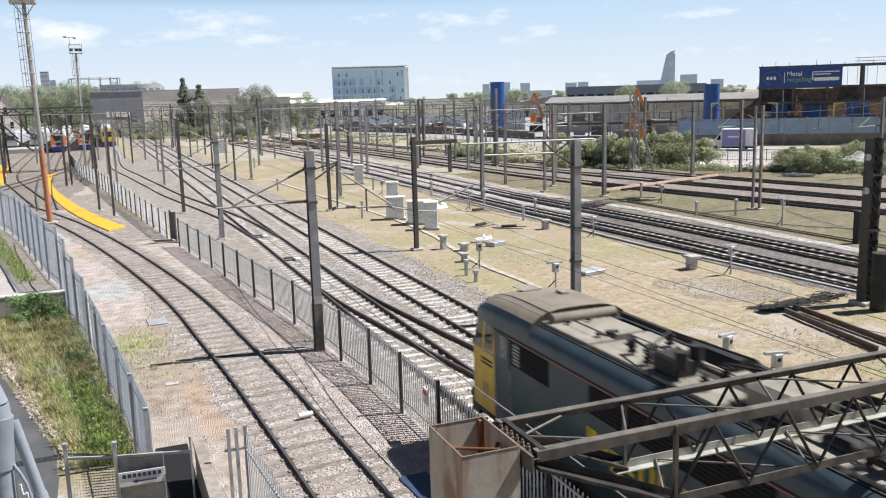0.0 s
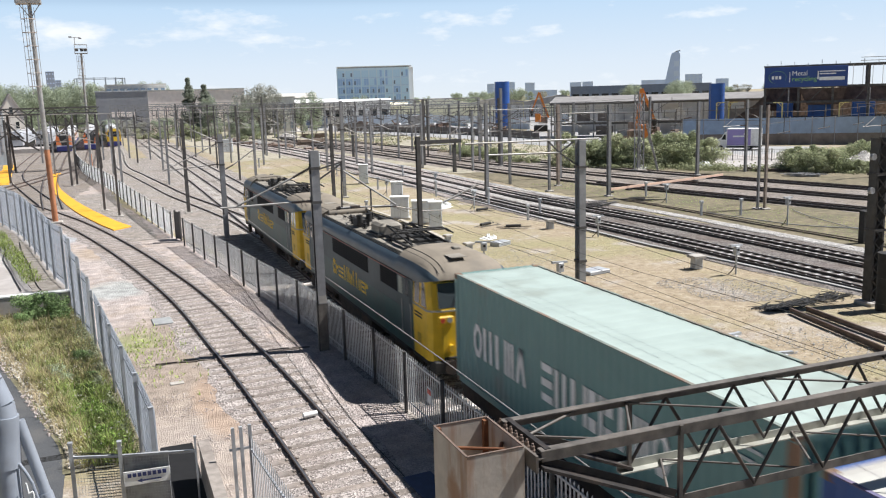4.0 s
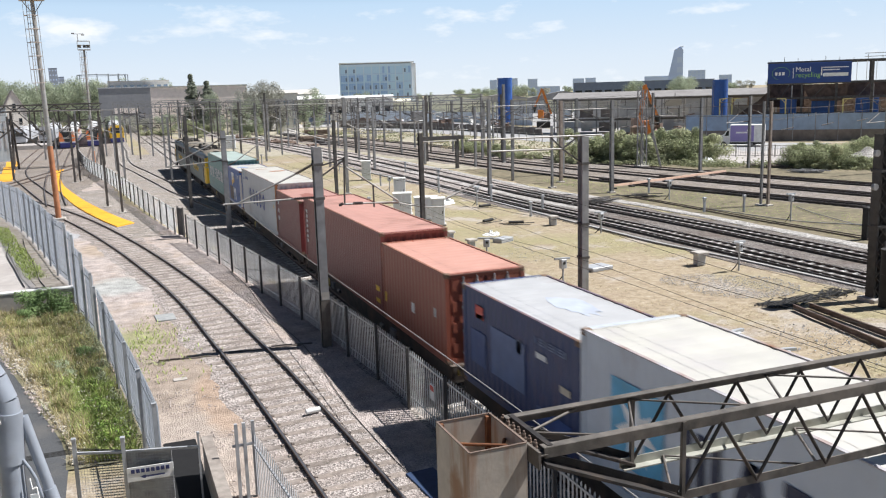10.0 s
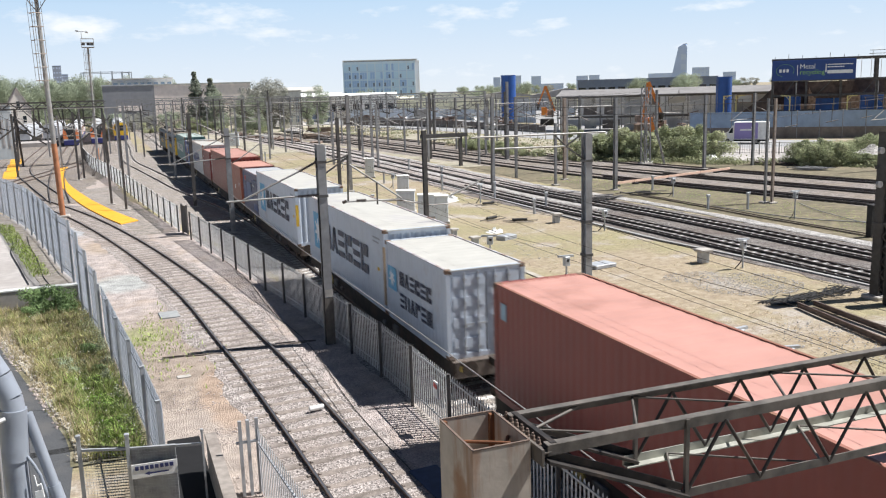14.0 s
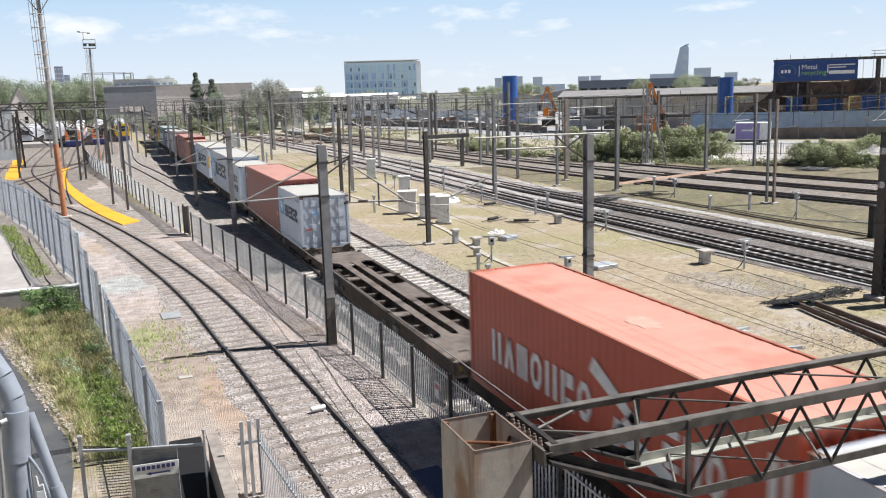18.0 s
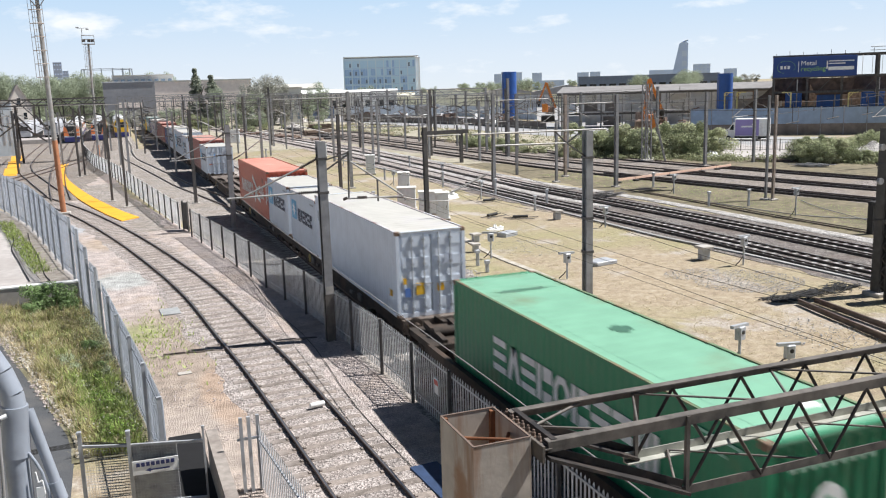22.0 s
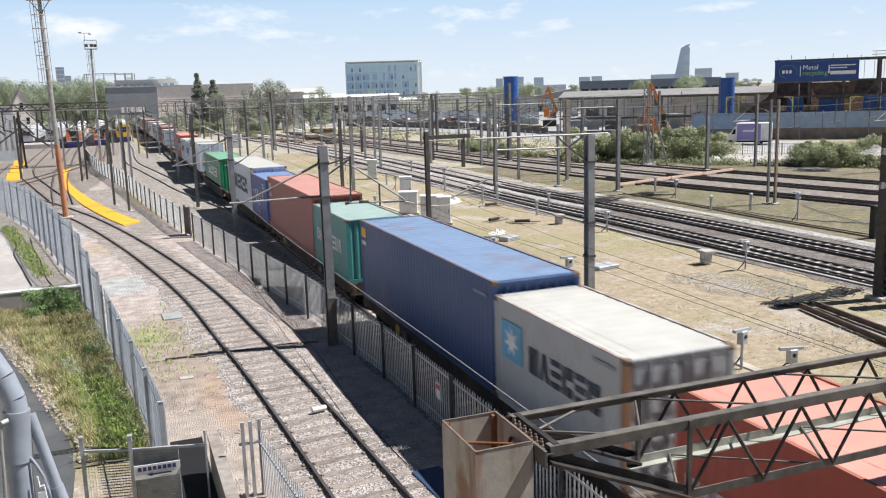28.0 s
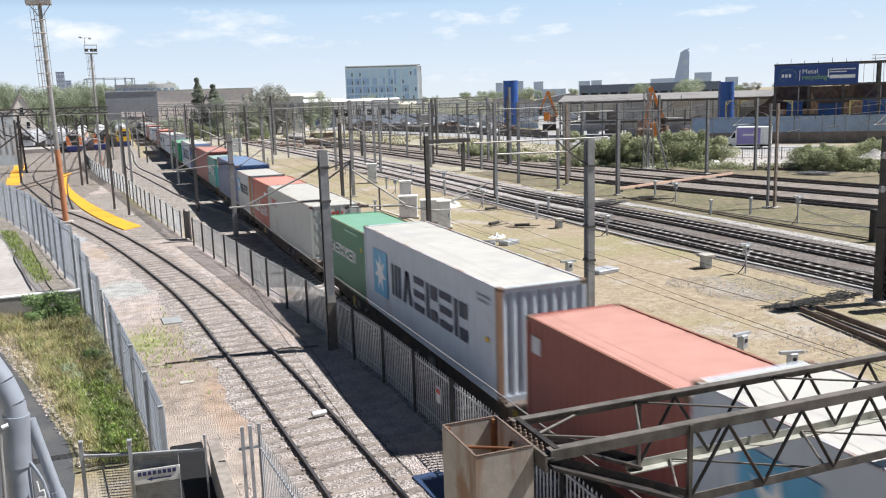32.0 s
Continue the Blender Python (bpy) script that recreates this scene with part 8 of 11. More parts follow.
office_block()
far_building("warehouse", 6.2, 259, 13.6, 16, 12.4, -1.4, M_CLAD_DARK, M_CLAD_GREY, "dark grey clad warehouse front", 1, 1, M_CLAD_BEIGE, 0.3, 0.12, 0.45)
far_building("warehouse", 26.6, 262, 27, 20, 12.3, -5.6, M_CLAD_BEIGE, M_ROOF_PALE, "long beige warehouse with flat roof")
far_building("depot_office", 11, 282, 17.5, 10, 14.6, -2, M_WHITE, M_ROOF_PALE, "white upper storey behind the warehouse", 5, 9, M_GLASS_BLUE, 0.3, 0.3, 0.6)
far_building("white_hall", 44.5, 226, 6.0, 10, 9.4, -11, M_WHITE, M_ROOF_PALE, "small white gabled hall", 2, 3, M_GLASS_BLUE, 0.3, 0.35, 0.5)
far_building("white_hall", 62, 300, 30, 14, 7.6, -14, M_WHITE, M_WHITE, "white shed with long white sloping roof", 1, 7, M_GLASS, 0.3, 0.25, 0.4, slope=1.3)
far_building("white_hall", 72, 338, 15, 12, 9.6, -12, M_CLAD_GREY, M_ROOF_PALE, "tall grey hall with pale sloping roof", 4, 9, M_WHITE, 0.3, 0.4, 0.6, slope=1.8)
far_building("white_hall", 82, 290, 24, 14, 7.4, -17, M_WHITE, M_WHITE, "white shed with long white sloping roof", 1, 6, M_GLASS, 0.3, 0.3, 0.5, slope=1.1)
far_building("white_hall", 52, 330, 22, 12, 9.6, -10, M_CLAD_GREY, M_ROOF_PALE, "pale shed with low sloping roof", slope=1.6)
far_building("warehouse", 91.6, 325, 22, 16, 7.2, -16, M_CLAD_OLIVE, M_ROOF_BROWN, "brown low industrial unit", 1, 5, M_GLASS, 0.3, 0.3, 0.5)
far_building("warehouse", 110, 281, 36, 22, 4.7, -21, M_CLAD_OLIVE, M_ROOF_CREAM, "olive industrial unit with cream low gable roof", gable=True)
far_building("warehouse", 92.5, 287, 14, 16, 5.6, -18, M_CLAD_OLIVE, M_ROOF_CREAM, "cream industrial unit with pale sloping roof", slope=1.5)
far_building("warehouse", 138, 294, 33, 20, 4.6, -24, M_CLAD_GREY, M_ROOF_GREY, "grey low industrial unit", gable=True)
far_building("warehouse", 160, 287, 35, 20, 4.8, -28, M_CLAD_OLIVE, M_ROOF_GREY, "pale low industrial unit", gable=True)
far_building("warehouse", 112, 158, 36, 24, 6.1, -36, M_SHED_GREY, M_ROOF_GREY, "wide dark scrap-yard shed with grey sheet roof", gable=True, rise=0.03)
def shed_front():
    """Open bays, columns and a dark beam along the scrap-yard shed."""
    th = thing("open_shed", Matrix.Translation((97.0, 136.5, -0.05)) @ Matrix.Rotation(radians(-36), 4, "Z"), "open-fronted scrap shed with mixed panels and posts", "shed")
    w, bays = 40.0, 10
    for k in range(bays + 1):
        part("post", Mesh().beam((-w / 2 + k * w / bays, 0, 0), (-w / 2 + k * w / bays, 0, 6.4), 0.28), M_MAST if k % 3 else M_PALE_STEEL, th)
    part("eaves_beam", Mesh().box((0, 0, 6.45), (w + 0.6, 0.3, 0.3)), M_MAST_DARK, th)
    part("mid_beam", Mesh().box((0, -0.1, 2.75), (w + 0.4, 0.24, 0.4)), M_MAST_DARK, th, "long dark beam")
    part("roof_sheet", Mesh().prism([(-0.5, 6.6), (9.5, 7.7), (9.5, 7.85), (-0.5, 6.75)], -w / 2 - 0.4, w / 2 + 0.4, "x"), mat("dull_shed_roof", (0.245, 0.235, 0.23), 0.95, 0, 0.15, 1, dirt=(0.19, 0.175, 0.17), dirt_amount=0.5, dirt_scale=0.2), th, "dull brown sheet roof")
    rnd = random.Random(14)
    for k in range(bays):
        x = -w / 2 + (k + 0.5) * w / bays
        for z0, z1 in ((0.2, 2.5), (3.1, 4.7), (4.7, 6.3)):
            m = rnd.choice((M_CLAD_GREY, M_FENCE_PALE, M_WALL_DARK, M_ROOF_PALE, M_SHED_GREY, M_ROOF_PALE) if k < 6 else (M_CLAD_GREY, M_ROOF_PALE, M_ROOF_GREY, M_CLAD_GREY))
            part("bay_panel", Mesh().box((x, 0.6 + rnd.uniform(0, 2.0), (z0 + z1) / 2), (w / bays * rnd.uniform(0.5, 0.98), 0.12, (z1 - z0) * rnd.uniform(0.7, 1))), m, th)


shed_front()
far_building("warehouse", 134, 138, 30, 20, 7.0, -38, M_SCRAP, M_ROOF_BROWN, "wide pale scrap-yard shed", gable=False)
far_building("warehouse", 340, 500, 92, 24, 12.0, -34, M_BLUE_DARK, M_BLUE_DARK, "very long dark blue distribution shed", 1, 14, M_GLASS, 0.4, 0.2, 0.7)
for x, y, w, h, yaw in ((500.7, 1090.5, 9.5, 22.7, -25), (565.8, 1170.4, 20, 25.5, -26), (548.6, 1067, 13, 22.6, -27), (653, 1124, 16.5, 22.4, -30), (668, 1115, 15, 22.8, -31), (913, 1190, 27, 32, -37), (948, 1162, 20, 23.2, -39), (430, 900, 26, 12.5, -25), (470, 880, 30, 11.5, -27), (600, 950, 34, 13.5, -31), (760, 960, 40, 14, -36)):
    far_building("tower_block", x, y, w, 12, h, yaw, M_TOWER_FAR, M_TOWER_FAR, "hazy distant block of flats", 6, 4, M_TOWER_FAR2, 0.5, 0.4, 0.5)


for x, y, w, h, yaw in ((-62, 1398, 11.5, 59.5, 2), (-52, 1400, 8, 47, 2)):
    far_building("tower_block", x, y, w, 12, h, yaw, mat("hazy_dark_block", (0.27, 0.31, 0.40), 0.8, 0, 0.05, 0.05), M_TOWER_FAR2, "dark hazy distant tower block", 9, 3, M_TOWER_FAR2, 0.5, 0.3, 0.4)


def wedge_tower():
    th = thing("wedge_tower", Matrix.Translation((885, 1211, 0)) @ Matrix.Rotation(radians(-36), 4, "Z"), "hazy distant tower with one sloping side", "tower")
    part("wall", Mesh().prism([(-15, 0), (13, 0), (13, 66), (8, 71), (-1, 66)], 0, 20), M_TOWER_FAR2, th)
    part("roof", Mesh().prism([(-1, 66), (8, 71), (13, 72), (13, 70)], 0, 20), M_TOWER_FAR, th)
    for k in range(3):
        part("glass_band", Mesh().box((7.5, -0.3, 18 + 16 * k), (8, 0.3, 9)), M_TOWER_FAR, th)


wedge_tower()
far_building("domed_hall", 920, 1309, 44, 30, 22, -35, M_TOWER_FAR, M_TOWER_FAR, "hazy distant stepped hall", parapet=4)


def house(x, y, yaw):
    th = thing("gabled_house", Matrix.Translation((x, y, 0)) @ Matrix.Rotation(radians(yaw), 4, "Z") @ Matrix.Diagonal((0.62, 0.8, 1.0, 1)), "pale gabled house among trees", "house", "houses behind the depot")
    part("wall", Mesh().prism([(-4, 0), (4, 0), (4, 7), (0, 11.5), (-4, 7)], 0, 10), M_BRICK, th)
    for s in (-1, 1):
        part("roof_slope", Mesh().prism([(0, 11.55), (s * 4.5, 6.6), (s * 4.5, 6.9), (0, 11.9)], -0.3, 10.3), M_ROOF_BROWN, th)
    for xx, z in ((-1.7, 5), (1.7, 5), (-1.7, 2), (1.7, 2), (0, 8.2)):
        part("window", Mesh().box((xx, -0.03, z), (1.1, 0.1, 1.4)), M_GLASS, th)


house(-18.1, 214, 8)
house(-27, 222, 12)


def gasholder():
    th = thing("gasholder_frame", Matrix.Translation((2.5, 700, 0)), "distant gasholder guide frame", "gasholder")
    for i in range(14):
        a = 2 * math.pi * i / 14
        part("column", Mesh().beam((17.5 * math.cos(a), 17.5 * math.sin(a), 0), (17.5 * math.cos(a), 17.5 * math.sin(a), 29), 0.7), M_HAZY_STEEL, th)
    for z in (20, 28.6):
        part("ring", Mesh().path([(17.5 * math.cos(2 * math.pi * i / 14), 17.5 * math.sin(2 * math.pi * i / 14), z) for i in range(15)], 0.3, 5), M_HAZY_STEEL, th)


gasholder()


def silo(x, y, r, h, label):
    th = thing("blue_silo", Matrix.Translation((x, y, 0)), label, "silo", "blue silos")
    part("shell", Mesh().tube((0, 0, 1.2), (0, 0, h), r, 24), M_BLUE, th)
    for z in (h * 0.3, h * 0.55, h * 0.8, h - 0.08):
        part("hoop", Mesh().tube((0, 0, z), (0, 0, z + 0.08), r + 0.03, 24), M_BLUE, th)
    for i in range(4):
        a = math.pi / 4 + i * math.pi / 2
        part("leg", Mesh().beam((r * 0.8 * math.cos(a), r * 0.8 * math.sin(a), 0), (r * 0.8 * math.cos(a), r * 0.8 * math.sin(a), 1.3), 0.18), M_BLUE_DARK, th)
    part("ladder", Mesh().beam((-r - 0.15, -0.2, 0), (-r - 0.15, -0.2, h), 0.04).beam((-r - 0.15, 0.2, 0), (-r - 0.15, 0.2, h), 0.04), M_MAST, th)


silo(94.2, 116.7, 1.25, 9.4, "tall blue cylindrical silo behind the sheet fence")
silo(90.1, 189.7, 1.75, 11.6, "tall blue cylindrical silo beside the sheds")


def sheet_fence(name, a, b, h, material, label, z0=0.0, bay=3.0):
    th = thing(name, Matrix.Translation((0, 0, z0)), label, "fence")
    a, b = Vector((*a, 0)), Vector((*b, 0))
    n = max(1, round((b - a).length / bay))
    for i in range(n):
        p, q = a.lerp(b, i / n), a.lerp(b, (i + 0.985) / n)
        part("panel", Mesh().beam(p + Vector((0, 0, h / 2)), q + Vector((0, 0, h / 2)), 0.08, h), material, th)
        part("post", Mesh().beam(p, p + Vector((0, 0, h + 0.15)), 0.14), M_MAST, th)


sheet_fence("sheet_fence", (84.1, 112.0), (113.9, 85.2), 2.35, M_BLUE_WALL, "blue-grey sheet metal fence round the scrap yard", 1.65)
sheet_fence("retaining_wall", (84.1, 112.0), (113.9, 85.2), 1.65, M_WALL_DARK, "dark stained wall below the scrap-yard fence")
sheet_fence("sheet_fence", (94.6, 300), (97.6, 190), 2.9, M_FENCE_PALE, "pale grey sheet metal fence along the works road")
sheet_fence("sheet_fence", (67.6, 252), (90.5, 238), 3.6, M_FENCE_PALE, "pale blue-grey sheet fence behind the scrap")
sheet_fence("retaining_wall", (60.4, 233.5), (69.2, 207), 1.9, M_WALL_DARK, "low dark retaining wall along the works road")
sheet_fence("retaining_wall", (69.3, 206.7), (74.5, 181), 1.6, M_WALL_DARK, "low dark retaining wall along the works road")
sheet_fence("retaining_wall", (74.6, 180.7), (78.0, 148), 1.5, M_WALL_DARK, "low dark retaining wall along the works road")
strip("works_road", [(52, 262), (59.5, 225), (62.8, 195), (66.9, 169), (68.1, 151), (68.5, 130), (72, 108), (76, 88)], [(90, 300), (92, 260), (94.5, 217), (91, 160), (88, 140), (84, 122), (86, 110), (96, 94)], 0.03, mat("works_road_concrete", (0.34, 0.34, 0.345), 0.9, 0, 0.12, 3, dirt=(0.25, 0.24, 0.23), dirt_amount=0.5, dirt_scale=0.2), "pale grey concrete works road", "road", 0.1, 21)


strip("works_yard", [(84, 300), (96, 240), (99, 200), (92, 165), (86, 148)], [(190, 330), (190, 260), (170, 210), (140, 180), (110, 150)], 0.0, M_WORKS, "grey concrete yard between the sheds", "road", 0.2, 62)
strip("works_apron", [(61.5, 78.5), (64.5, 82), (70, 89), (79, 101)], [(69, 74), (74, 78), (82, 86), (93, 97)], 0.02, M_YARD, "pale concrete apron before the scrap yard", "road", 0.1, 61)


def junk(name, a, b, n, top, material, label, seed):
    """Loose pieces heaped along a line."""
    rnd = random.Random(seed)
    me = Mesh()
    for k in range(n):
        u = rnd.random()
        x, y = a[0] + (b[0] - a[0]) * u + rnd.uniform(-1.5, 1.5), a[1] + (b[1] - a[1]) * u
        h = top * (0.55 + 0.45 * math.sin(u * 23 + seed)) * rnd.random() ** 0.6
        c = Vector((x, y, h))
        d = Vector((rnd.uniform(-1, 1), rnd.uniform(-1, 1), rnd.uniform(-0.4, 0.4))) * rnd.uniform(0.4, 1.5)
        if rnd.random() < 0.6:
            me.box((x, y, h / 2), (rnd.uniform(0.5, 2.2), rnd.uniform(0.5, 2.0), max(0.4, h)), rnd.uniform(0, 3))
        else:
            me.beam(c - d, c + d, rnd.uniform(0.08, 0.3))
    solid(name, me, material, label, "scrap heap", kind="stuff")


junk("scrap_heap", (66, 232), (81, 158), 130, 2.6, M_SCRAP, "brown scrap metal heaped behind the low wall", 1)
junk("scrap_heap", (67, 230), (81, 160), 80, 3.0, M_CLAD_GREY, "grey scrap and car bodies behind the low wall", 2)
junk("scrap_heap", (69, 226), (81, 162), 30, 3.2, M_WHITE, "white panels among the scrap", 3)
junk("scrap_heap", (84, 128), (99, 112), 60, 4.4, M_SCRAP, "brown scrap metal under the shed front", 4)
junk("scrap_heap", (82, 126), (98, 110), 40, 3.6, M_CLAD_GREY, "grey panels and bins under the shed front", 5)


def goods_container():
    th = thing("storage_container", Matrix.Translation((62.3, 265, 0)) @ Matrix.Rotation(radians(-14), 4, "Z"), "dark blue storage container in the rough yard", "container")
    me = Mesh()
    for k in range(22):
        me.box((-3.2 + 0.3 * k, -1.2, 1.75), (0.16, 0.06, 3.1))
    part("body", Mesh().box((0, 0, 1.65), (6.7, 2.36, 3.5)), M_BLUE_DARK, th)
    part("side_rib", me, M_BLUE_DARK, th)
    part("roof", Mesh().cbox((0, 0, 3.45), (6.8, 2.5, 0.12), 0.02), M_CLAD_GREY, th)


goods_container()


def timber_stack(x, y, yaw):
    th = thing("timber_stack", Matrix.Translation((x, y, 0)) @ Matrix.Rotation(radians(yaw), 4, "Z"), "stack of old brown sleepers beside the track", "timber")
    m = mat("old_brown_timber", (0.20, 0.15, 0.115), 0.9, 0, 0.3, 3, dirt=(0.30, 0.24, 0.19), dirt_amount=0.4, dirt_scale=1.0, per_object=0.25)
    baulk = Mesh().cbox((0, 0, 0), (5.0, 0.26, 0.24), 0.02).data("baulk", m)
    rnd = random.Random(4)
    for j in range(4):
        for i in range(6 - j % 2):
            piece("baulk", baulk, th, Matrix.Translation((rnd.uniform(-0.4, 0.4), (i - 2.5) * 0.3 + 0.15 * (j % 2), 0.13 + 0.25 * j)) @ Matrix.Rotation(rnd.uniform(-0.03, 0.03), 4, "Z"))


timber_stack(45.2, 197, -20)
timber_stack(38.0, 168, 10)


def spoil_heap(x, y, w, h, seed):
    """A mound of earth and stone with an uneven crest."""
    me = Mesh()
    n, k = 26, 10
    v = [(0, 0, h)]
    for j in range(1, k + 1):
        for i in range(n):
            a = 2 * math.pi * i / n
            r = j / k * (1 + 0.22 * noise.noise(Vector((math.cos(a) * 1.5, math.sin(a) * 1.5, seed))))
            z = h * max(0.0, 1 - j / k) ** 0.8 * (1 + 0.35 * noise.noise(Vector((math.cos(a) * r * 3, math.sin(a) * r * 3, seed + 5))))
            v.append((r * w * math.cos(a), r * w * 0.6 * math.sin(a), z - (0.1 if j == k else 0)))
    f = [(0, 1 + i, 1 + (i + 1) % n) for i in range(n)]
    f += [(1 + j * n + i, 1 + (j + 1) * n + i, 1 + (j + 1) * n + (i + 1) % n, 1 + j * n + (i + 1) % n) for j in range(k - 1) for i in range(n)]
    solid("spoil_heap", me.add(v, f), M_CESS, "grey heap of earth and stone beyond the tracks", "heap", Matrix.Translation((x, y, 0)), "heaps beyond the tracks")


spoil_heap(47.5, 243, 5.2, 3.4, 1)
spoil_heap(41.0, 205, 2.6, 1.1, 2)
spoil_heap(30.5, 182, 2.0, 0.8, 3)
spoil_heap(76.0, 69.5, 4.0, 1.6, 4)
junk("track_litter", (24, 215), (34, 150), 46, 0.5, M_SCRAP, "rusty rail lengths and litter beyond the tracks", 8)
junk("track_litter", (40, 205), (38, 150), 40, 0.5, M_MAST_DARK, "dark cable drums and offcuts beyond the tracks", 9)


def billboard_gantry():
    """Scaffold-like steel tower with a long blue advertising board."""
    th = thing("billboard_gantry", Matrix.Translation((99.4, 102.5, -1.65)) @ Matrix.Rotation(radians(-44), 4, "Z") @ Matrix.Scale(1.19, 4), "rusty steel gantry carrying a long blue advertising board", "gantry")
    for x in (-5.0, -1.0, 3.0, 7.0, 11.0, 15.0):
        for y in (0.3, 5.0):
            part("column", Mesh().beam((x, y, 0), (x, y, 11.1), 0.28), M_MAST_DARK if y else M_RUSTY, th)
    for z in (4.6, 6.6, 8.5, 11.1):
        for y in (0.3, 5.0):
            part("girder", Mesh().beam((-5.2, y, z), (15.5, y, z), 0.16, 0.26), M_MAST_DARK, th)
    for x in (-5.0, 3.0, 11.0):
        part("cross_girder", Mesh().beam((x, 0.3, 8.5), (x, 5, 8.5), 0.16, 0.24), M_MAST_DARK, th)
        part("cross_girder", Mesh().beam((x, 0.3, 11.0), (x, 5, 11.0), 0.16, 0.24), M_MAST_DARK, th)
    for k in range(13):
        part("roof_spike", Mesh().beam((-4.8 + k * 1.6, 0.3, 11.1), (-4.8 + k * 1.6, 0.3, 11.1 + (0.35, 0.7, 0.5)[k % 3]), 0.06), M_MAST, th)
    part("guard_rail", Mesh().tube((6, 0.2, 11.9), (15.5, 0.2, 11.9), 0.04, 5).tube((6, 0.2, 11.5), (15.5, 0.2, 11.5), 0.04, 5), M_MAST, th)
    board = part("advertising_board", Mesh().cbox((-0.25, -0.05, 9.75), (9.7, 0.16, 2.5), 0.03), mat("board_blue", (0.02, 0.06, 0.24), 0.45, 0, 0.06, 1), th, "blue board with white and green words")
    white = ink((0.82, 0.84, 0.85))
    ring = Mesh()
    n = 24
    for i in range(n - 5):
        a0, a1 = 2 * math.pi * (i - 2) / n, 2 * math.pi * (i - 1) / n
        ring.beam((-3.55 + 1.05 * math.cos(a0), -0.15, 9.75 + 0.78 * math.sin(a0)), (-3.55 + 1.05 * math.cos(a1), -0.15, 9.75 + 0.78 * math.sin(a1)), 0.03, 0.13, (0, 1, 0))
    part("emblem_ring", ring, ink((0.20, 0.45, 0.16)), board, "green oval emblem ring")
    for k in range(3):
        part("emblem_bar", Mesh().box((-4.1 + 0.42 * k, -0.15, 9.72), (0.28, 0.02, 0.4)), white, board)
    part("divider", Mesh().box((-2.1, -0.15, 9.75), (0.08, 0.02, 1.3)), white, board)
    for words, colour, z in (("Metal", white, 9.92), ("recycling", ink((0.25, 0.50, 0.14)), 9.22)):
        me = text_mesh(words, 0.82, 0.01)
        me.materials.clear()
        me.materials.append(colour)
        piece("board_lettering", me, board, Matrix.Translation((-1.85, -0.145, z)) @ Matrix.Rotation(math.pi / 2, 4, "X"))
    for k, (z, w, hh) in enumerate(((10.35, 2.9, 0.12), (10.05, 1.9, 0.12), (9.45, 2.9, 0.42))):
        part("text_bar", Mesh().box((1.35 + w / 2, -0.15, z), (w, 0.02, hh)), white, board)
    part("divider", Mesh().box((1.2, -0.15, 9.9), (0.14, 0.02, 1.0)), white, board)
    for k in range(9):
        part("roof_mesh_bar", Mesh().beam((5.2 + k * 1.1, 0.25, 8.6), (5.2 + k * 1.1, 0.25, 11.0), 0.06), M_WHITE, th)
    # hopper and conveyor plates hanging in the gantry
    rust = mat("dark_rusty_plate", (0.10, 0.072, 0.062), 0.9, 0.1, 0.35, 1.5, dirt=(0.19, 0.13, 0.10), dirt_amount=0.5, dirt_scale=0.6)
    part("hopper", Mesh().prism([(-1.0, 8.3), (4.6, 8.3), (4.0, 6.2), (0.0, 6.2)], 0.8, 4.0), rust, th, "dark rusty hopper")
    part("dark_cladding", Mesh().box((8.5, 4.0, 7.6), (9.5, 0.2, 1.7)), rust, th, "dark rusty cladding")
    part("dark_cladding", Mesh().box((-2.9, 4.2, 6.9), (4.4, 0.2, 2.9)), rust, th, "dark rusty cladding")
    for x0, w in ((-3.6, 2.0), (0.2, 3.0), (5.4, 2.6), (9.6, 3.4)):
        part("blue_steel_body", Mesh().cbox((x0 + w / 2, 3.4, 5.5), (w, 2.2, 1.9), 0.04), M_BLUE, th, "blue steel body inside the frame")
        part("pipe_run", Mesh().tube((x0, 1.6, 6.55), (x0 + w, 1.6, 6.55), 0.07, 6).tube((x0 + w * 0.7, 1.2, 4.6), (x0 + w * 0.7, 1.2, 8.2), 0.08, 6), M_MAST, th)
        part("strut", Mesh().beam((x0, 0.3, 6.6), (x0 + w * 0.6, 0.3, 8.5), 0.1), M_MAST_DARK, th)
    part("conveyor", Mesh().prism([(-5.0, 7.6), (-5.0, 4.4), (-9.2, 4.2), (-8.6, 4.7), (-7.4, 5.6), (-6.2, 6.4)], 0.6, 3.6), rust, th, "dark sloping conveyor heap")


billboard_gantry()
M_FRAME = mat("faded_yellow_steel", (0.64, 0.55, 0.22), 0.6, 0, 0.15, 2, dirt=(0.4, 0.3, 0.12), dirt_amount=0.4)


def yellow_frame(x, y, w, h, yaw):
    th = thing("loading_frame", Matrix.Translation((x, y, 0)) @ Matrix.Rotation(radians(yaw), 4, "Z"), "yellow painted steel portal frame", "frame", "yellow portal frames")
    for s in (-1, 1):
        part("post", Mesh().beam((s * w / 2, 0, 0), (s * w / 2, 0, h), 0.12), M_FRAME, th)
    part("beam", Mesh().beam((-w / 2, 0, h), (w / 2, 0, h), 0.11), M_FRAME, th)


yellow_frame(105, 216, 7.2, 6.2, -24)
yellow_frame(92, 162, 0.9, 7.0, -24)


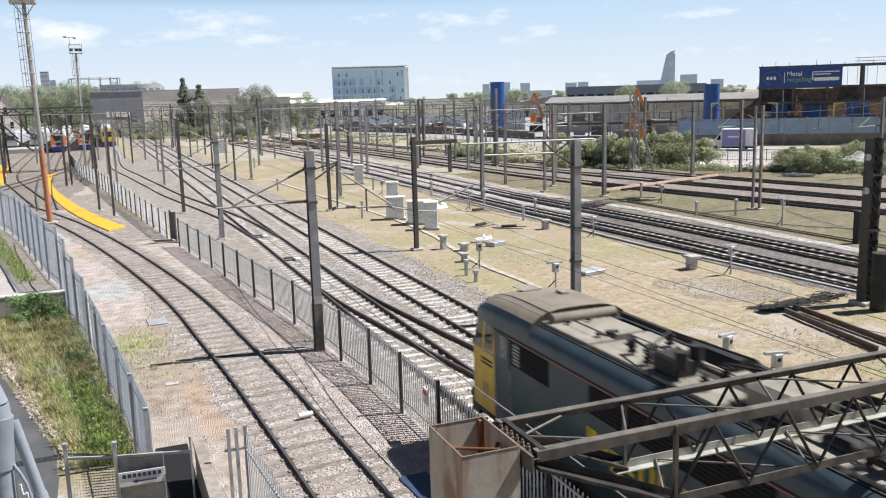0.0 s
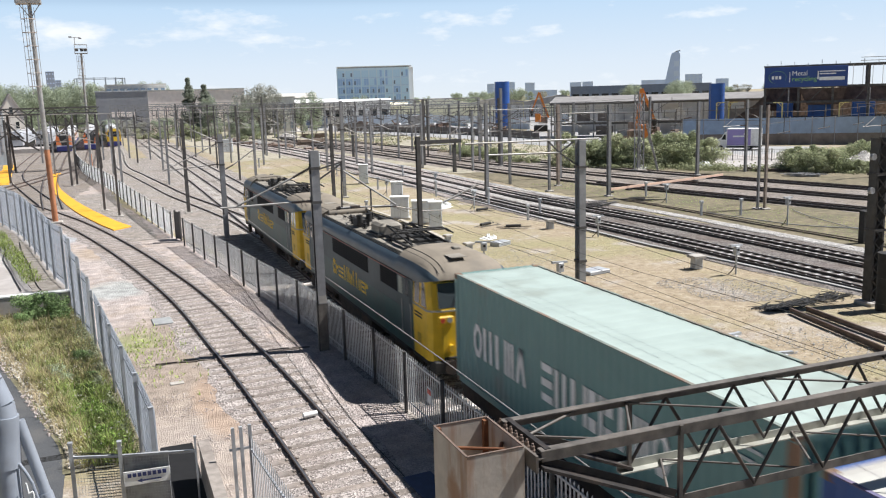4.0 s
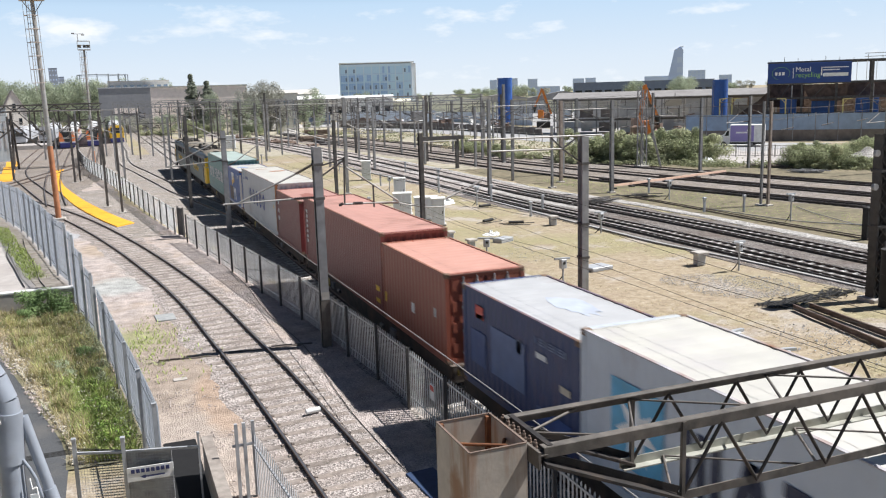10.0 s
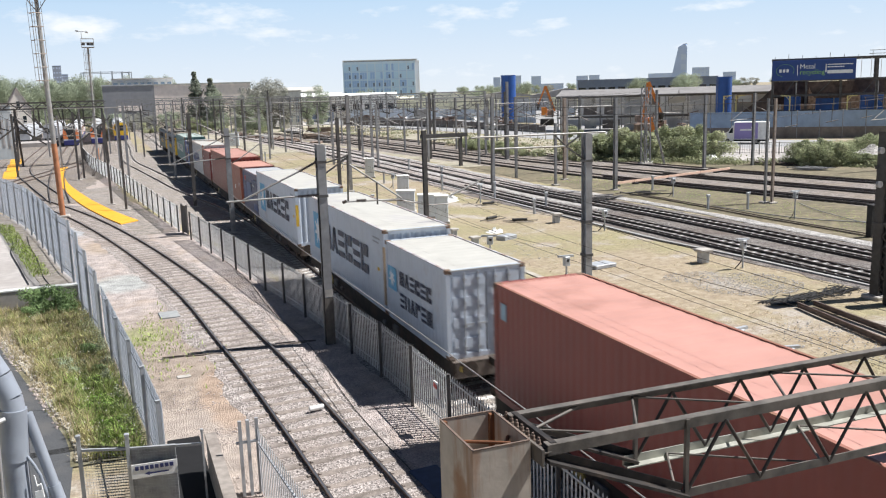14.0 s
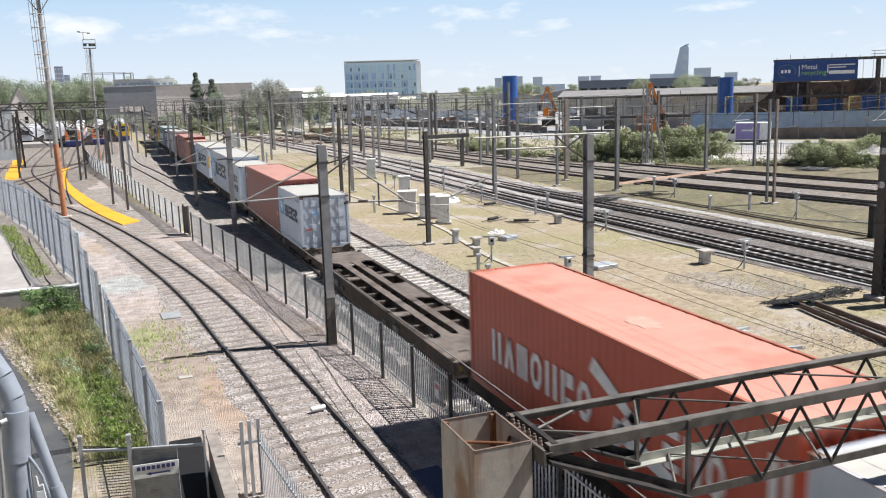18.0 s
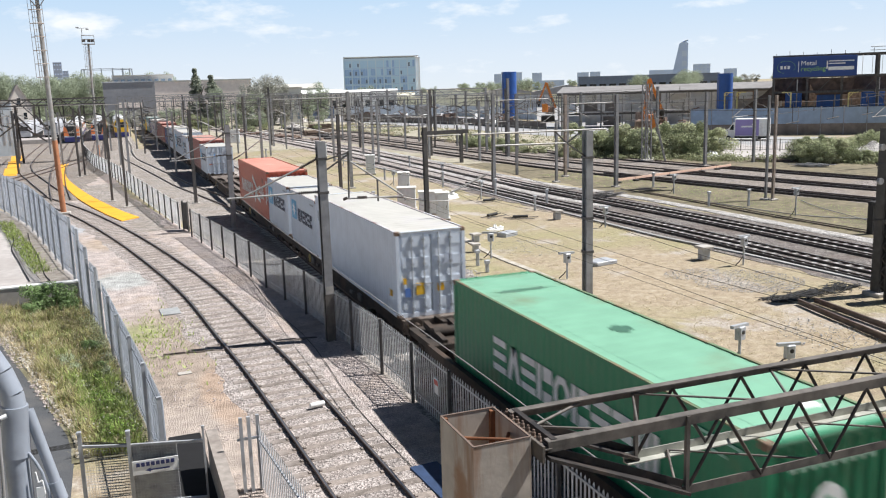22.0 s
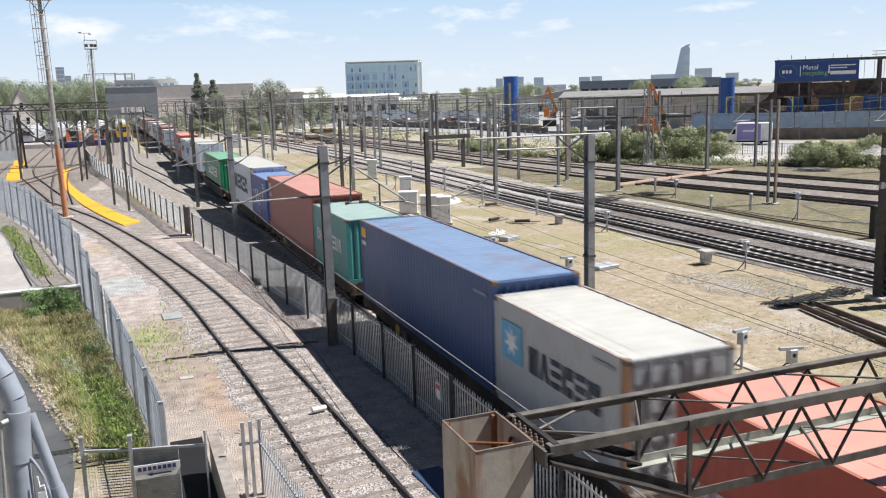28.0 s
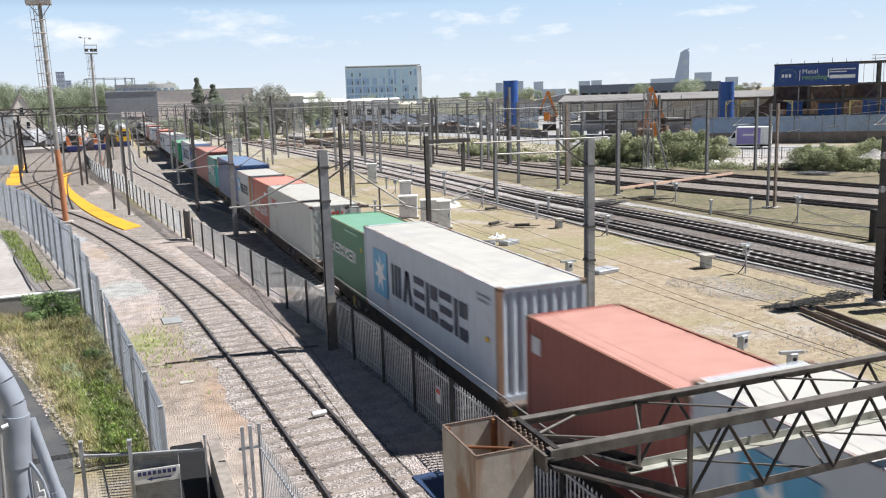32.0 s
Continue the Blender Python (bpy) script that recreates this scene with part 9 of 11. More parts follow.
def yellow_post(x, y, h, yaw):
    th = thing("lamp_post_arm", Matrix.Translation((x, y, 0)) @ Matrix.Rotation(radians(yaw), 4, "Z"), "faded yellow steel post with a short arm", "post", "yellow posts")
    part("post", Mesh().beam((0, 0, 0), (0, 0, h), 0.2), M_FRAME, th)
    part("arm", Mesh().beam((0, 0, h), (1.3, 0, h + 0.05), 0.12).beam((0, 0, h - 0.7), (0.6, 0, h), 0.08), M_FRAME, th)


for x, y, h, yaw in ((88.6, 109.7, 6.4, -40), (90.0, 108.6, 6.4, -40), (95.8, 103.6, 6.2, 136), (101.5, 98.2, 6.0, -44)):
    yellow_post(x, y, h, yaw)


def grab_crane(x, y, yaw, s, label, bx):
    th = thing("material_handler", Matrix.Translation((x, y, 0)) @ Matrix.Rotation(radians(yaw), 4, "Z") @ Matrix.Scale(s, 4), label, "crane", "orange grab cranes")
    part("undercarriage", Mesh().cbox((0, 0, 0.7), (3.0, 3.6, 1.4), 0.1), M_BLACK, th)
    part("cabin", Mesh().cbox((-0.6, -0.6, 3.1), (1.3, 1.7, 1.8), 0.12), M_ORANGE, th)
    part("engine_house", Mesh().cbox((0.5, 0.4, 2.6), (2.0, 2.6, 1.6), 0.15), M_SCRAP, th)
    part("boom", Mesh().beam((bx, 0, 3.0), (-0.3, 0, 8.5), 0.5, 0.62, (0, 1, 0)), M_ORANGE, th)
    part("stick", Mesh().beam((-0.3, 0, 8.6), (-1.9, 0, 4.6), 0.36, 0.46, (0, 1, 0)), M_ORANGE, th)
    part("ram", Mesh().tube((bx * 0.7 - 0.3, 0, 4.6), (-0.3, 0, 7.0), 0.12, 8), M_PALE_STEEL, th)
    part("grab", Mesh().tube((-1.9, 0, 4.6), (-2.0, 0, 3.4), 0.5, 8, 0.15), M_BLACK, th)


grab_crane(93.6, 176.8, -28, 1.03, "orange scrap-handling crane with bent arm", 1.7)
grab_crane(67.4, 99.2, 150, 1.03, "orange scrap-handling crane with raised arm", 0.4)


def box_van():
    th = thing("box_van", Matrix.Translation((82.9, 97.8, 0.02)) @ Matrix.Rotation(radians(-46.5), 4, "Z"), "white delivery van with violet load box", "van")
    violet = mat("violet_van_panel", (0.30, 0.25, 0.52), 0.45, 0, 0.05, 1)
    part("load_box", Mesh().cbox((0.75, 0, 1.82), (4.5, 2.2, 2.4), 0.06), M_WHITE, th, "white load box")
    part("side_panel", Mesh().box((0.15, -1.11, 1.82), (3.1, 0.03, 2.2)), violet, th, "violet side panel")
    part("side_marking", Mesh().box((0.1, -1.14, 1.95), (1.5, 0.02, 0.22)).box((0.95, -1.14, 2.25), (0.35, 0.02, 0.22)), M_WHITE, th)
    part("cab", Mesh().prism([(-3.0, 0.4), (-1.5, 0.4), (-1.5, 2.5), (-1.75, 2.5), (-2.25, 1.75), (-2.95, 1.4)], -1.0, 1.0), M_WHITE, th, "white cab")
    part("windscreen", Mesh().prism([(-2.27, 1.75), (-2.22, 1.72), (-1.76, 2.42), (-1.82, 2.45)], -0.85, 0.85), M_GLASS, th)
    part("cab_window", Mesh().prism([(-2.2, 1.5), (-1.62, 1.5), (-1.62, 2.2), (-1.82, 2.2)], -1.02, -1.0), M_GLASS, th)
    part("bumper", Mesh().cbox((-3.0, 0, 0.55), (0.16, 1.9, 0.4), 0.04), M_BLACK, th)
    part("chassis", Mesh().box((0.2, 0, 0.5), (5.6, 1.8, 0.3)), M_BLACK, th)
    for xx in (-2.3, 1.5):
        for yy in (-0.95, 0.95):
            w = part("wheel", Mesh().tube((xx, yy - 0.12, 0.36), (xx, yy + 0.12, 0.36), 0.36, 14), M_BLACK, th, "black tyre")
            part("hub", Mesh().tube((xx, yy - 0.14, 0.36), (xx, yy + 0.14, 0.36), 0.17, 10), M_PALE_STEEL, w)


box_van()


def parked_car(x, y, yaw, colour, label):
    th = thing("parked_car", Matrix.Translation((x, y, 0.02)) @ Matrix.Rotation(radians(yaw), 4, "Z"), label, "car", "cars parked along the works road")
    part("body", Mesh().prism([(-2.1, 0.3), (2.1, 0.3), (2.1, 0.8), (1.3, 0.9), (0.7, 1.4), (-1.2, 1.42), (-1.9, 0.95), (-2.1, 0.85)], -0.85, 0.85), colour, th)
    part("window_band", Mesh().prism([(-1.6, 0.95), (1.1, 0.95), (0.62, 1.34), (-1.15, 1.36)], -0.87, 0.87), M_GLASS, th)
    for xx in (-1.3, 1.3):
        part("wheel", Mesh().tube((xx, -0.88, 0.32), (xx, -0.7, 0.32), 0.32, 10), M_BLACK, th)
        part("wheel", Mesh().tube((xx, 0.7, 0.32), (xx, 0.88, 0.32), 0.32, 10), M_BLACK, th)


for k, (x, y, yaw, colour, tint) in enumerate(((76, 168, 95, M_WHITE, "white"), (78, 182, 88, M_MAST, "grey"), (84, 214, 80, M_CLAD_GREY, "grey"), (80, 206, 85, M_BLUE_DARK, "dark blue"), (81, 226, 80, M_WHITE, "white"))):
    parked_car(x, y, yaw, colour, tint + " car parked beside the works road")


# ---- depot: parked trains, portal, yellow decking ----
M_TRAIN_WHITE = mat("white_train_paint", (0.62, 0.63, 0.64), 0.45, 0, 0.06, 1, dirt=(0.4, 0.4, 0.4), dirt_amount=0.3, dirt_scale=0.4)
M_TRAIN_ORANGE = mat("orange_train_paint", (0.82, 0.25, 0.09), 0.45, 0, 0.06, 1)
M_TRAIN_BLUE = mat("dark_blue_train_paint", (0.03, 0.035, 0.16), 0.45, 0, 0.06, 1)


def parked_train(x, y, front, label):
    th = thing("parked_train", Matrix.Translation((x, y, 0.17)), label, "train", "trains parked at the depot")
    w = 1.4
    ring = [(-w, 1.0), (w, 1.0), (w, 2.9), (w - 0.25, 3.55), (w - 0.7, 3.8), (-w + 0.7, 3.8), (-w + 0.25, 3.55), (-w, 2.9)]
    part("body", Mesh().prism(ring, 0.6, 58.0), M_TRAIN_WHITE, th)
    part("skirt", Mesh().box((0, 29, 0.75), (2.7, 57, 0.6)), M_TRAIN_BLUE, th)
    part("cab_front", Mesh().prism([(-1.35, 0.4), (1.35, 0.4), (1.4, 2.7), (1.15, 3.3), (0.7, 3.62), (-0.7, 3.62), (-1.15, 3.3), (-1.4, 2.7)], 0.0, 0.6), M_TRAIN_WHITE if front == "orange" else M_LOCO_YELLOW, th, "cab front panel")
    part("lower_valance", Mesh().cbox((0, 0.1, 0.55), (2.7, 0.5, 0.9), 0.06), M_TRAIN_BLUE, th, "dark blue valance")
    if front == "orange":
        part("windscreen", Mesh().prism([(-0.42, 1.2), (0.42, 1.2), (0.72, 2.4), (0.95, 3.1), (-0.95, 3.1), (-0.72, 2.4)], -0.08, 0.02), M_GLASS, th, "dark tapering windscreen")
        for s in (-1, 1):
            part("corner_pillar", Mesh().prism([(s * u, v) for u, v in ((0.45, 1.25), (1.38, 1.25), (1.4, 2.6), (1.2, 3.2), (0.95, 3.0), (0.74, 2.4))], -0.06, 0.5), M_TRAIN_ORANGE, th, "orange corner panel")
            part("white_panel", Mesh().box((s * 0.95, -0.05, 1.12), (0.75, 0.06, 0.24)), M_TRAIN_WHITE, th)
    else:
        part("windscreen", Mesh().box((0, -0.02, 2.55), (2.3, 0.06, 1.1)), M_GLASS, th)
        part("yellow_panel", Mesh().box((0, -0.04, 1.5), (2.5, 0.06, 0.9)), M_LOCO_YELLOW, th, "yellow front panel")
    for s in (-1, 1):
        for k in range(12):
            part("side_window", Mesh().box((s * 1.405, 4 + k * 4.4, 2.45), (0.03, 2.4, 0.8)), M_GLASS, th)
        for k in range(6):
            part("side_door", Mesh().box((s * 1.41, 2 + k * 8.8, 1.95), (0.03, 1.3, 1.9)), M_TRAIN_ORANGE if front == "orange" else M_LOCO_YELLOW, th)
    bg = Mesh()
    for k in range(6):
        bg.box((0, 2.5 + k * 10.5, 0.3), (2.2, 2.6, 0.6))
    part("bogies", bg, M_BLACK, th)


solid("depot_platform", Mesh().cbox((-14.2, 190, 0.4), (8.6, 9.0, 0.9), 0.04), M_YARD, "low pale concrete platform at the depot", "platform")
parked_train(-6.85, 182, "orange", "parked commuter train with orange corner pillars")
parked_train(-2.0, 186, "orange", "parked commuter train with orange corner pillars")
parked_train(2.4, 196, "yellow", "parked commuter train with yellow front")


def depot_portal():
    th = thing("depot_portal", Matrix.Translation((0, 0, 0)), "long dark lattice portal over the depot tracks", "gantry")
    y = 129.8
    for z in (7.75, 8.55):
        for o in (-0.45, 0.45):
            part("chord", Mesh().beam((-34, y + o, z), (-0.2, y + o, z), 0.2), M_MAST_DARK, th)
    part("walkway", Mesh().box((-17, y, 8.15), (34, 0.7, 0.12)), M_MAST, th)
    for o in (-0.45, 0.45):
        for i in range(34):
            part("lacing_bar", Mesh().beam((-34 + i, y + o, 7.75 if i % 2 else 8.55), (-33 + i, y + o, 8.55 if i % 2 else 7.75), 0.1), M_MAST_DARK, th)
    for x in (-31, -20, -11.5, -0.6):
        for o in (-0.5, 0.5):
            part("leg", Mesh().beam((x + o * 0.5, y + o, 0), (x, y, 7.8), 0.26), M_MAST_DARK, th)
    for x, s in ((-19.8, 1), (-11.4, 1), (-11.6, -1), (-0.8, -1)):
        part("knee_brace", Mesh().beam((x, y - 0.5, 5.4), (x + s * 3.4, y - 0.5, 2.9), 0.2), M_MAST_DARK, th)
    for xa, za, xb, zb, w in ((-11.5, 6.6, -9.75, 4.55, 0.22), (-9.1, 6.5, -7.65, 4.35, 0.22), (-9.15, 7.7, -9.4, 4.0, 0.2), (-9.7, 4.0, -8.6, 3.7, 0.34), (-3.55, 6.7, -5.6, 4.7, 0.18), (-2.0, 6.6, -0.2, 5.9, 0.16), (-1.3, 4.7, 0.4, 6.4, 0.16), (-6.2, 7.7, -5.6, 4.8, 0.14), (-3.0, 6.4, -1.4, 6.4, 0.14), (-15.2, 6.6, -13.3, 4.6, 0.2)):
        part("strut", Mesh().beam((xa, y - 0.6, za), (xb, y - 0.6, zb), w), M_MAST_DARK, th)
    for x in (-16, -13.4, -8.6, -5.6, -3.0):
        part("drop_bracket", Mesh().beam((x, y - 0.3, 7.7), (x, y - 0.3, 5.2), 0.18), M_MAST_DARK, th)
        part("drop_stay", Mesh().beam((x, y - 0.3, 5.5), (x - 1.9, y - 0.3, 7.6), 0.12), M_MAST_DARK, th)
        part("insulator", insulator((x, y - 0.3, 5.3), (x + 1.0, y - 0.3, 5.0), 0.12, 5), M_BLACK, th)


depot_portal()


def yard_portal(x0, x1, y, z, label):
    """A light lattice beam on posts with hangers for the overhead line."""
    th = thing("yard_portal", Matrix(), label, "gantry", "lattice portals over the yard")
    for o in (0.0, 0.7):
        part("chord", Mesh().beam((x0, y, z + o), (x1, y, z + o), 0.12), M_MAST, th)
    n = int((x1 - x0) / 1.1)
    for i in range(n):
        xa, xb = x0 + (x1 - x0) * i / n, x0 + (x1 - x0) * (i + 1) / n
        part("lacing_bar", Mesh().beam((xa, y, z if i % 2 else z + 0.7), (xb, y, z + 0.7 if i % 2 else z), 0.06), M_MAST, th)
    k = max(2, int((x1 - x0) / 9))
    for i in range(k + 1):
        x = x0 + (x1 - x0) * i / k
        part("post", Mesh().beam((x, y, 0), (x, y, z + 0.7), 0.26), M_MAST_DARK if i % 2 else M_MAST, th)
    for i in range(int((x1 - x0) / 3.2)):
        x = x0 + 1.6 + 3.2 * i
        part("hanger", Mesh().beam((x, y, z), (x, y, z - 1.5), 0.1), M_MAST_DARK, th)
        part("insulator", insulator((x, y, z - 1.4), (x + 0.9, y, z - 1.7), 0.1, 5), M_BLACK, th)


yard_portal(4.0, 30.0, 152, 7.6, "grey lattice portal across the main lines")
yard_portal(2.0, 27.0, 186, 7.9, "grey lattice portal far down the main lines")
yard_portal(24.5, 50.0, 140, 7.4, "grey lattice portal across the double track")
yard_portal(30.5, 46.0, 104, 7.6, "grey lattice portal across the far tracks")
far_building("depot_shed", -15.6, 150, 3.4, 14, 8.4, 5, mat("pale_blue_grey_sheet", (0.47, 0.52, 0.55), 0.6, 0, 0.1, 1, dirt=(0.36, 0.38, 0.39), dirt_amount=0.4, dirt_scale=0.4, streak=True), M_ROOF_PALE, "pale blue-grey sheeted depot shed", 1, 4, M_CLAD_GREY, 0.3, 0.5, 0.3)
for x, y, L in ((-16.5, 196, 40), (-11.5, 200, 44), (-22, 204, 40)):
    th = thing("parked_coach", Matrix.Translation((x, y, 0.17)), "grey parked coach with rounded roof", "train", "coaches parked at the depot")
    part("body", Mesh().prism([(-1.4, 0.9), (1.4, 0.9), (1.4, 2.9), (1.15, 3.5), (0.6, 3.8), (-0.6, 3.8), (-1.15, 3.5), (-1.4, 2.9)], 0, L), M_CLAD_GREY, th)
    part("underframe", Mesh().box((0, L / 2, 0.36), (2.4, L - 1, 1.16)), M_BLACK, th)
    part("end_window", Mesh().box((0, -0.03, 2.5), (2.0, 0.06, 0.8)), M_GLASS, th)


def yellow_deck():
    """Curved yellow boarding laid beside the siding."""
    th = thing("yellow_walkway", Matrix(), "curved yellow boarding beside the siding", "walkway")
    lo = smooth_line([(0.2, 64.0), (-0.75, 68.0), (-2.15, 75.0), (-3.5, 83.5), (-4.9, 95.0), (-5.8, 103.0), (-6.3, 114), (-6.3, 124)], 1.5)
    hi = smooth_line([(1.4, 65.3), (0.4, 69.2), (-0.9, 75.5), (-2.4, 84.0), (-4.1, 96.0), (-4.9, 104), (-5.5, 115), (-5.4, 127)], 1.5)
    n = min(len(lo), len(hi))
    for i in range(n - 1):
        a, b, c, d = lo[i], lo[i + 1], hi[i + 1], hi[i]
        k = 0.985
        me = Mesh().add([(p.x, p.y, z) for z in (0.0, 0.09) for p in (a, a.lerp(b, k), d.lerp(c, k), d)], [(0, 3, 2, 1), (4, 5, 6, 7), (0, 1, 5, 4), (1, 2, 6, 5), (2, 3, 7, 6), (3, 0, 4, 7)])
        part("board", me, M_YELLOW, th)
    for i in range(3):
        part("end_board", Mesh().cbox((-11.6 - i * 0.8, 116 + i * 13, 0.045), (1.5, 12, 0.09), 0.02, 0.08), M_YELLOW, th)


yellow_deck()

# ---- trackside things ----
def cabinet(x, y, w, d, h, yaw, label):
    th = thing("equipment_cabinet", Matrix.Translation((x, y, 0)) @ Matrix.Rotation(radians(yaw), 4, "Z"), label, "cabinet", "trackside cabinets")
    part("body", Mesh().cbox((0, 0, h / 2), (w, d, h), 0.02), M_CABINET, th)
    part("lid", Mesh().cbox((0, 0, h + 0.04), (w + 0.12, d + 0.12, 0.09), 0.02), M_WHITE, th)
    n = max(1, round(w / 0.75))
    for k in range(n):
        door = part("door", Mesh().cbox((-w / 2 + (k + 0.5) * w / n, -d / 2 - 0.012, h / 2), (w / n - 0.06, 0.03, h - 0.14), 0.008), M_CABINET, th)
        part("handle", Mesh().box((-w / 2 + (k + 0.82) * w / n, -d / 2 - 0.045, h * 0.5), (0.03, 0.04, 0.18)), M_BLACK, door)
    part("plinth", Mesh().cbox((0, 0, 0.04), (w + 0.2, d + 0.2, 0.14), 0.02), M_CONCRETE, th)


cabinet(21.8, 66.0, 0.9, 0.8, 1.9, -15, "pale grey tall trackside cabinet")
cabinet(19.6, 58.8, 1.3, 0.9, 1.55, -20, "pale grey wide trackside cabinet with white lid")
cabinet(20.2, 55.6, 1.5, 0.9, 1.55, -20, "pale grey wide trackside cabinet with white lid")
cabinet(20.1, 52.9, 0.85, 0.8, 1.75, -20, "pale grey tall trackside cabinet")
cabinet(24.7, 85.5, 0.9, 0.8, 1.9, -15, "pale grey relay cabinet beside the double track")
cabinet(20.4, 155.5, 1.8, 1.2, 2.2, -10, "pale grey relay hut down the yard")
cabinet(26.0, 112.0, 0.9, 0.8, 1.6, -10, "pale grey relay cabinet beside the double track")


def trackside_box(x, y, s, h, label, yaw=0.0):
    th = thing("lineside_box", Matrix.Translation((x, y, 0)) @ Matrix.Rotation(yaw, 4, "Z"), label, "lineside box", "lineside boxes")
    part("body", Mesh().cbox((0, 0, h / 2), (s * 0.75, s * 0.6, h), 0.02), M_GALV, th)
    part("lid", Mesh().cbox((0, 0, h + 0.05), (s * 1.15, s, 0.12), 0.03), M_CONCRETE, th)


trackside_box(26.5, 34.0, 0.62, 0.55, "stumpy grey box with pale lid in the grass")
trackside_box(26.5, 48.9, 0.55, 0.5, "stumpy grey box with pale lid in the grass")
trackside_box(18.0, 45.5, 0.42, 0.7, "pale grey box beside the cable trough", 0.2)
trackside_box(18.75, 44.2, 0.5, 0.36, "pale grey box beside the cable trough", 0.1)
trackside_box(17.55, 41.4, 0.4, 0.34, "pale grey box beside the cable trough", -0.1)


def signal_post(x, y, h, label, arm=0.45, yaw=0.0):
    th = thing("ground_signal", Matrix.Translation((x, y, 0)) @ Matrix.Rotation(yaw, 4, "Z"), label, "signal", "ground signals")
    part("post", Mesh().tube((0, 0, 0), (0, 0, h), 0.045, 8), M_GALV, th)
    part("head", Mesh().cbox((0, 0, h - 0.15), (0.3, 0.22, 0.42), 0.03), M_GALV, th)
    part("hood", Mesh().beam((-arm, 0, h + 0.1), (arm * 0.8, 0, h + 0.06), 0.12, 0.09), M_GALV, th)
    part("cable", Mesh().path([(0.05, 0, h * 0.4), (-0.12, 0.1, 0.2), (-0.35, 0.15, 0.02)], 0.025, 5), M_BLACK, th)
    part("lens", Mesh().tube((0, -0.13, h - 0.12), (0, -0.1, h - 0.12), 0.07, 8), M_BLACK, th)


for x, y, h, yaw in ((27.2, 32.0, 1.3, 0.2), (27.4, 44.5, 1.2, 0.1), (17.5, 39.3, 1.25, -0.2), (18.6, 33.4, 1.1, 0.1), (17.4, 20.5, 1.15, 0.3), (18.6, 19.7, 0.62, -0.1), (39.7, 42.1, 1.7, 0.2), (40.2, 55.4, 1.4, 0.1), (26.2, 60.5, 1.4, 0.5), (29.0, 76.0, 1.5, 0.0), (23.5, 74.0, 1.3, 0.0), (24.6, 96.0, 1.3, 0.0)):
    signal_post(x, y, h, "small grey post-mounted signal with pale hood", yaw=yaw)
for x, y, h in ((38.1, 48.5, 0.95), (40.3, 47.1, 1.1), (24.2, 79.0, 1.1), (26.8, 70.2, 1.3), (28.2, 62.2, 1.3), (29.4, 55.8, 1.0), (27.0, 53.0, 1.0), (41.5, 60.0, 1.1), (30.5, 90, 1.2), (16.2, 38.0, 0.7), (16.0, 36.4, 0.5), (17.6, 60.5, 1.2), (16.0, 84, 1.1), (14.9, 104, 1.1), (22.0, 88.0, 1.2), (19.0, 115, 1.2)):
    solid("marker_post", Mesh().cbox((0, 0, h / 2), (0.16, 0.12, h), 0.02).cbox((0, 0, h), (0.26, 0.18, 0.16), 0.02), M_GALV, "short pale marker post beside the track", "post", Matrix.Translation((x, y, 0)), "marker posts")


def trough():
    """Pale concrete cable troughing in short lengths."""
    th = thing("cable_trough", Matrix(), "line of pale concrete cable trough lids", "cable trough")
    line = smooth_line([(17.55, 12), (17.7, 20.3), (17.65, 29), (18.0, 34.7), (17.95, 40), (18.6, 46), (19.2, 50.5), (19.4, 60), (18.6, 75), (17.6, 95)], 1.0)
    lid = Mesh().cbox((0, 0, -0.02), (0.33, 0.965, 0.1), 0.012).data("lid", mat("trough_concrete", (0.46, 0.42, 0.36), 0.9, 0, 0.12, 5, dirt=(0.3, 0.26, 0.2), dirt_amount=0.45, dirt_scale=0.8, per_object=0.12))
    rnd = random.Random(2)
    for a, b in zip(line, line[1:]):
        t = b - a
        piece("lid", lid, th, Matrix.Translation((a + b) / 2) @ Matrix.Rotation(math.atan2(t.y, t.x) - math.pi / 2 + rnd.uniform(-0.02, 0.02), 4, "Z"))


trough()
for k, (a, b) in enumerate((((24.2, 25.3), (23.1, 20.0)), ((24.9, 25.2), (24.0, 19.6)))):
    solid("rusty_girder", Mesh().beam((a[0], a[1], 0.1), (b[0], b[1], 0.1), 0.03, 0.2).beam((a[0], a[1], 0.2), (b[0], b[1], 0.2), 0.08, 0.02).beam((a[0], a[1], 0.02), (b[0], b[1], 0.02), 0.1, 0.03), M_RAIL, "rusty steel girder lying in dry grass", "girder", group="rusty girders")


def mast_shadow_sticks():
    """Black sticks strewn over the grass in place of the laced mast's cast shadow."""
    rnd = random.Random(44)
    me = Mesh()
    for k in range(230):
        u = rnd.random()
        x, y = 23.7 + 4.4 * u + rnd.gauss(0, 0.2), 26.2 + 0.25 * u + rnd.gauss(0, 0.28)
        a = rnd.gauss(0.1, 0.5)
        w = rnd.uniform(0.1, 0.55)
        z = rnd.uniform(0.0, 0.02 + 0.05 * u)
        me.beam((x - w * math.cos(a), y - w * math.sin(a), z), (x + w * math.cos(a), y + w * math.sin(a), z + rnd.uniform(-0.02, 0.03)), rnd.uniform(0.015, 0.05), rnd.uniform(0.01, 0.03))
    solid("mast_shadow_sticks", me, M_BLACK, "black sticks strewn in dry grass for the mast's shadow", "debris", kind="stuff")


mast_shadow_sticks()


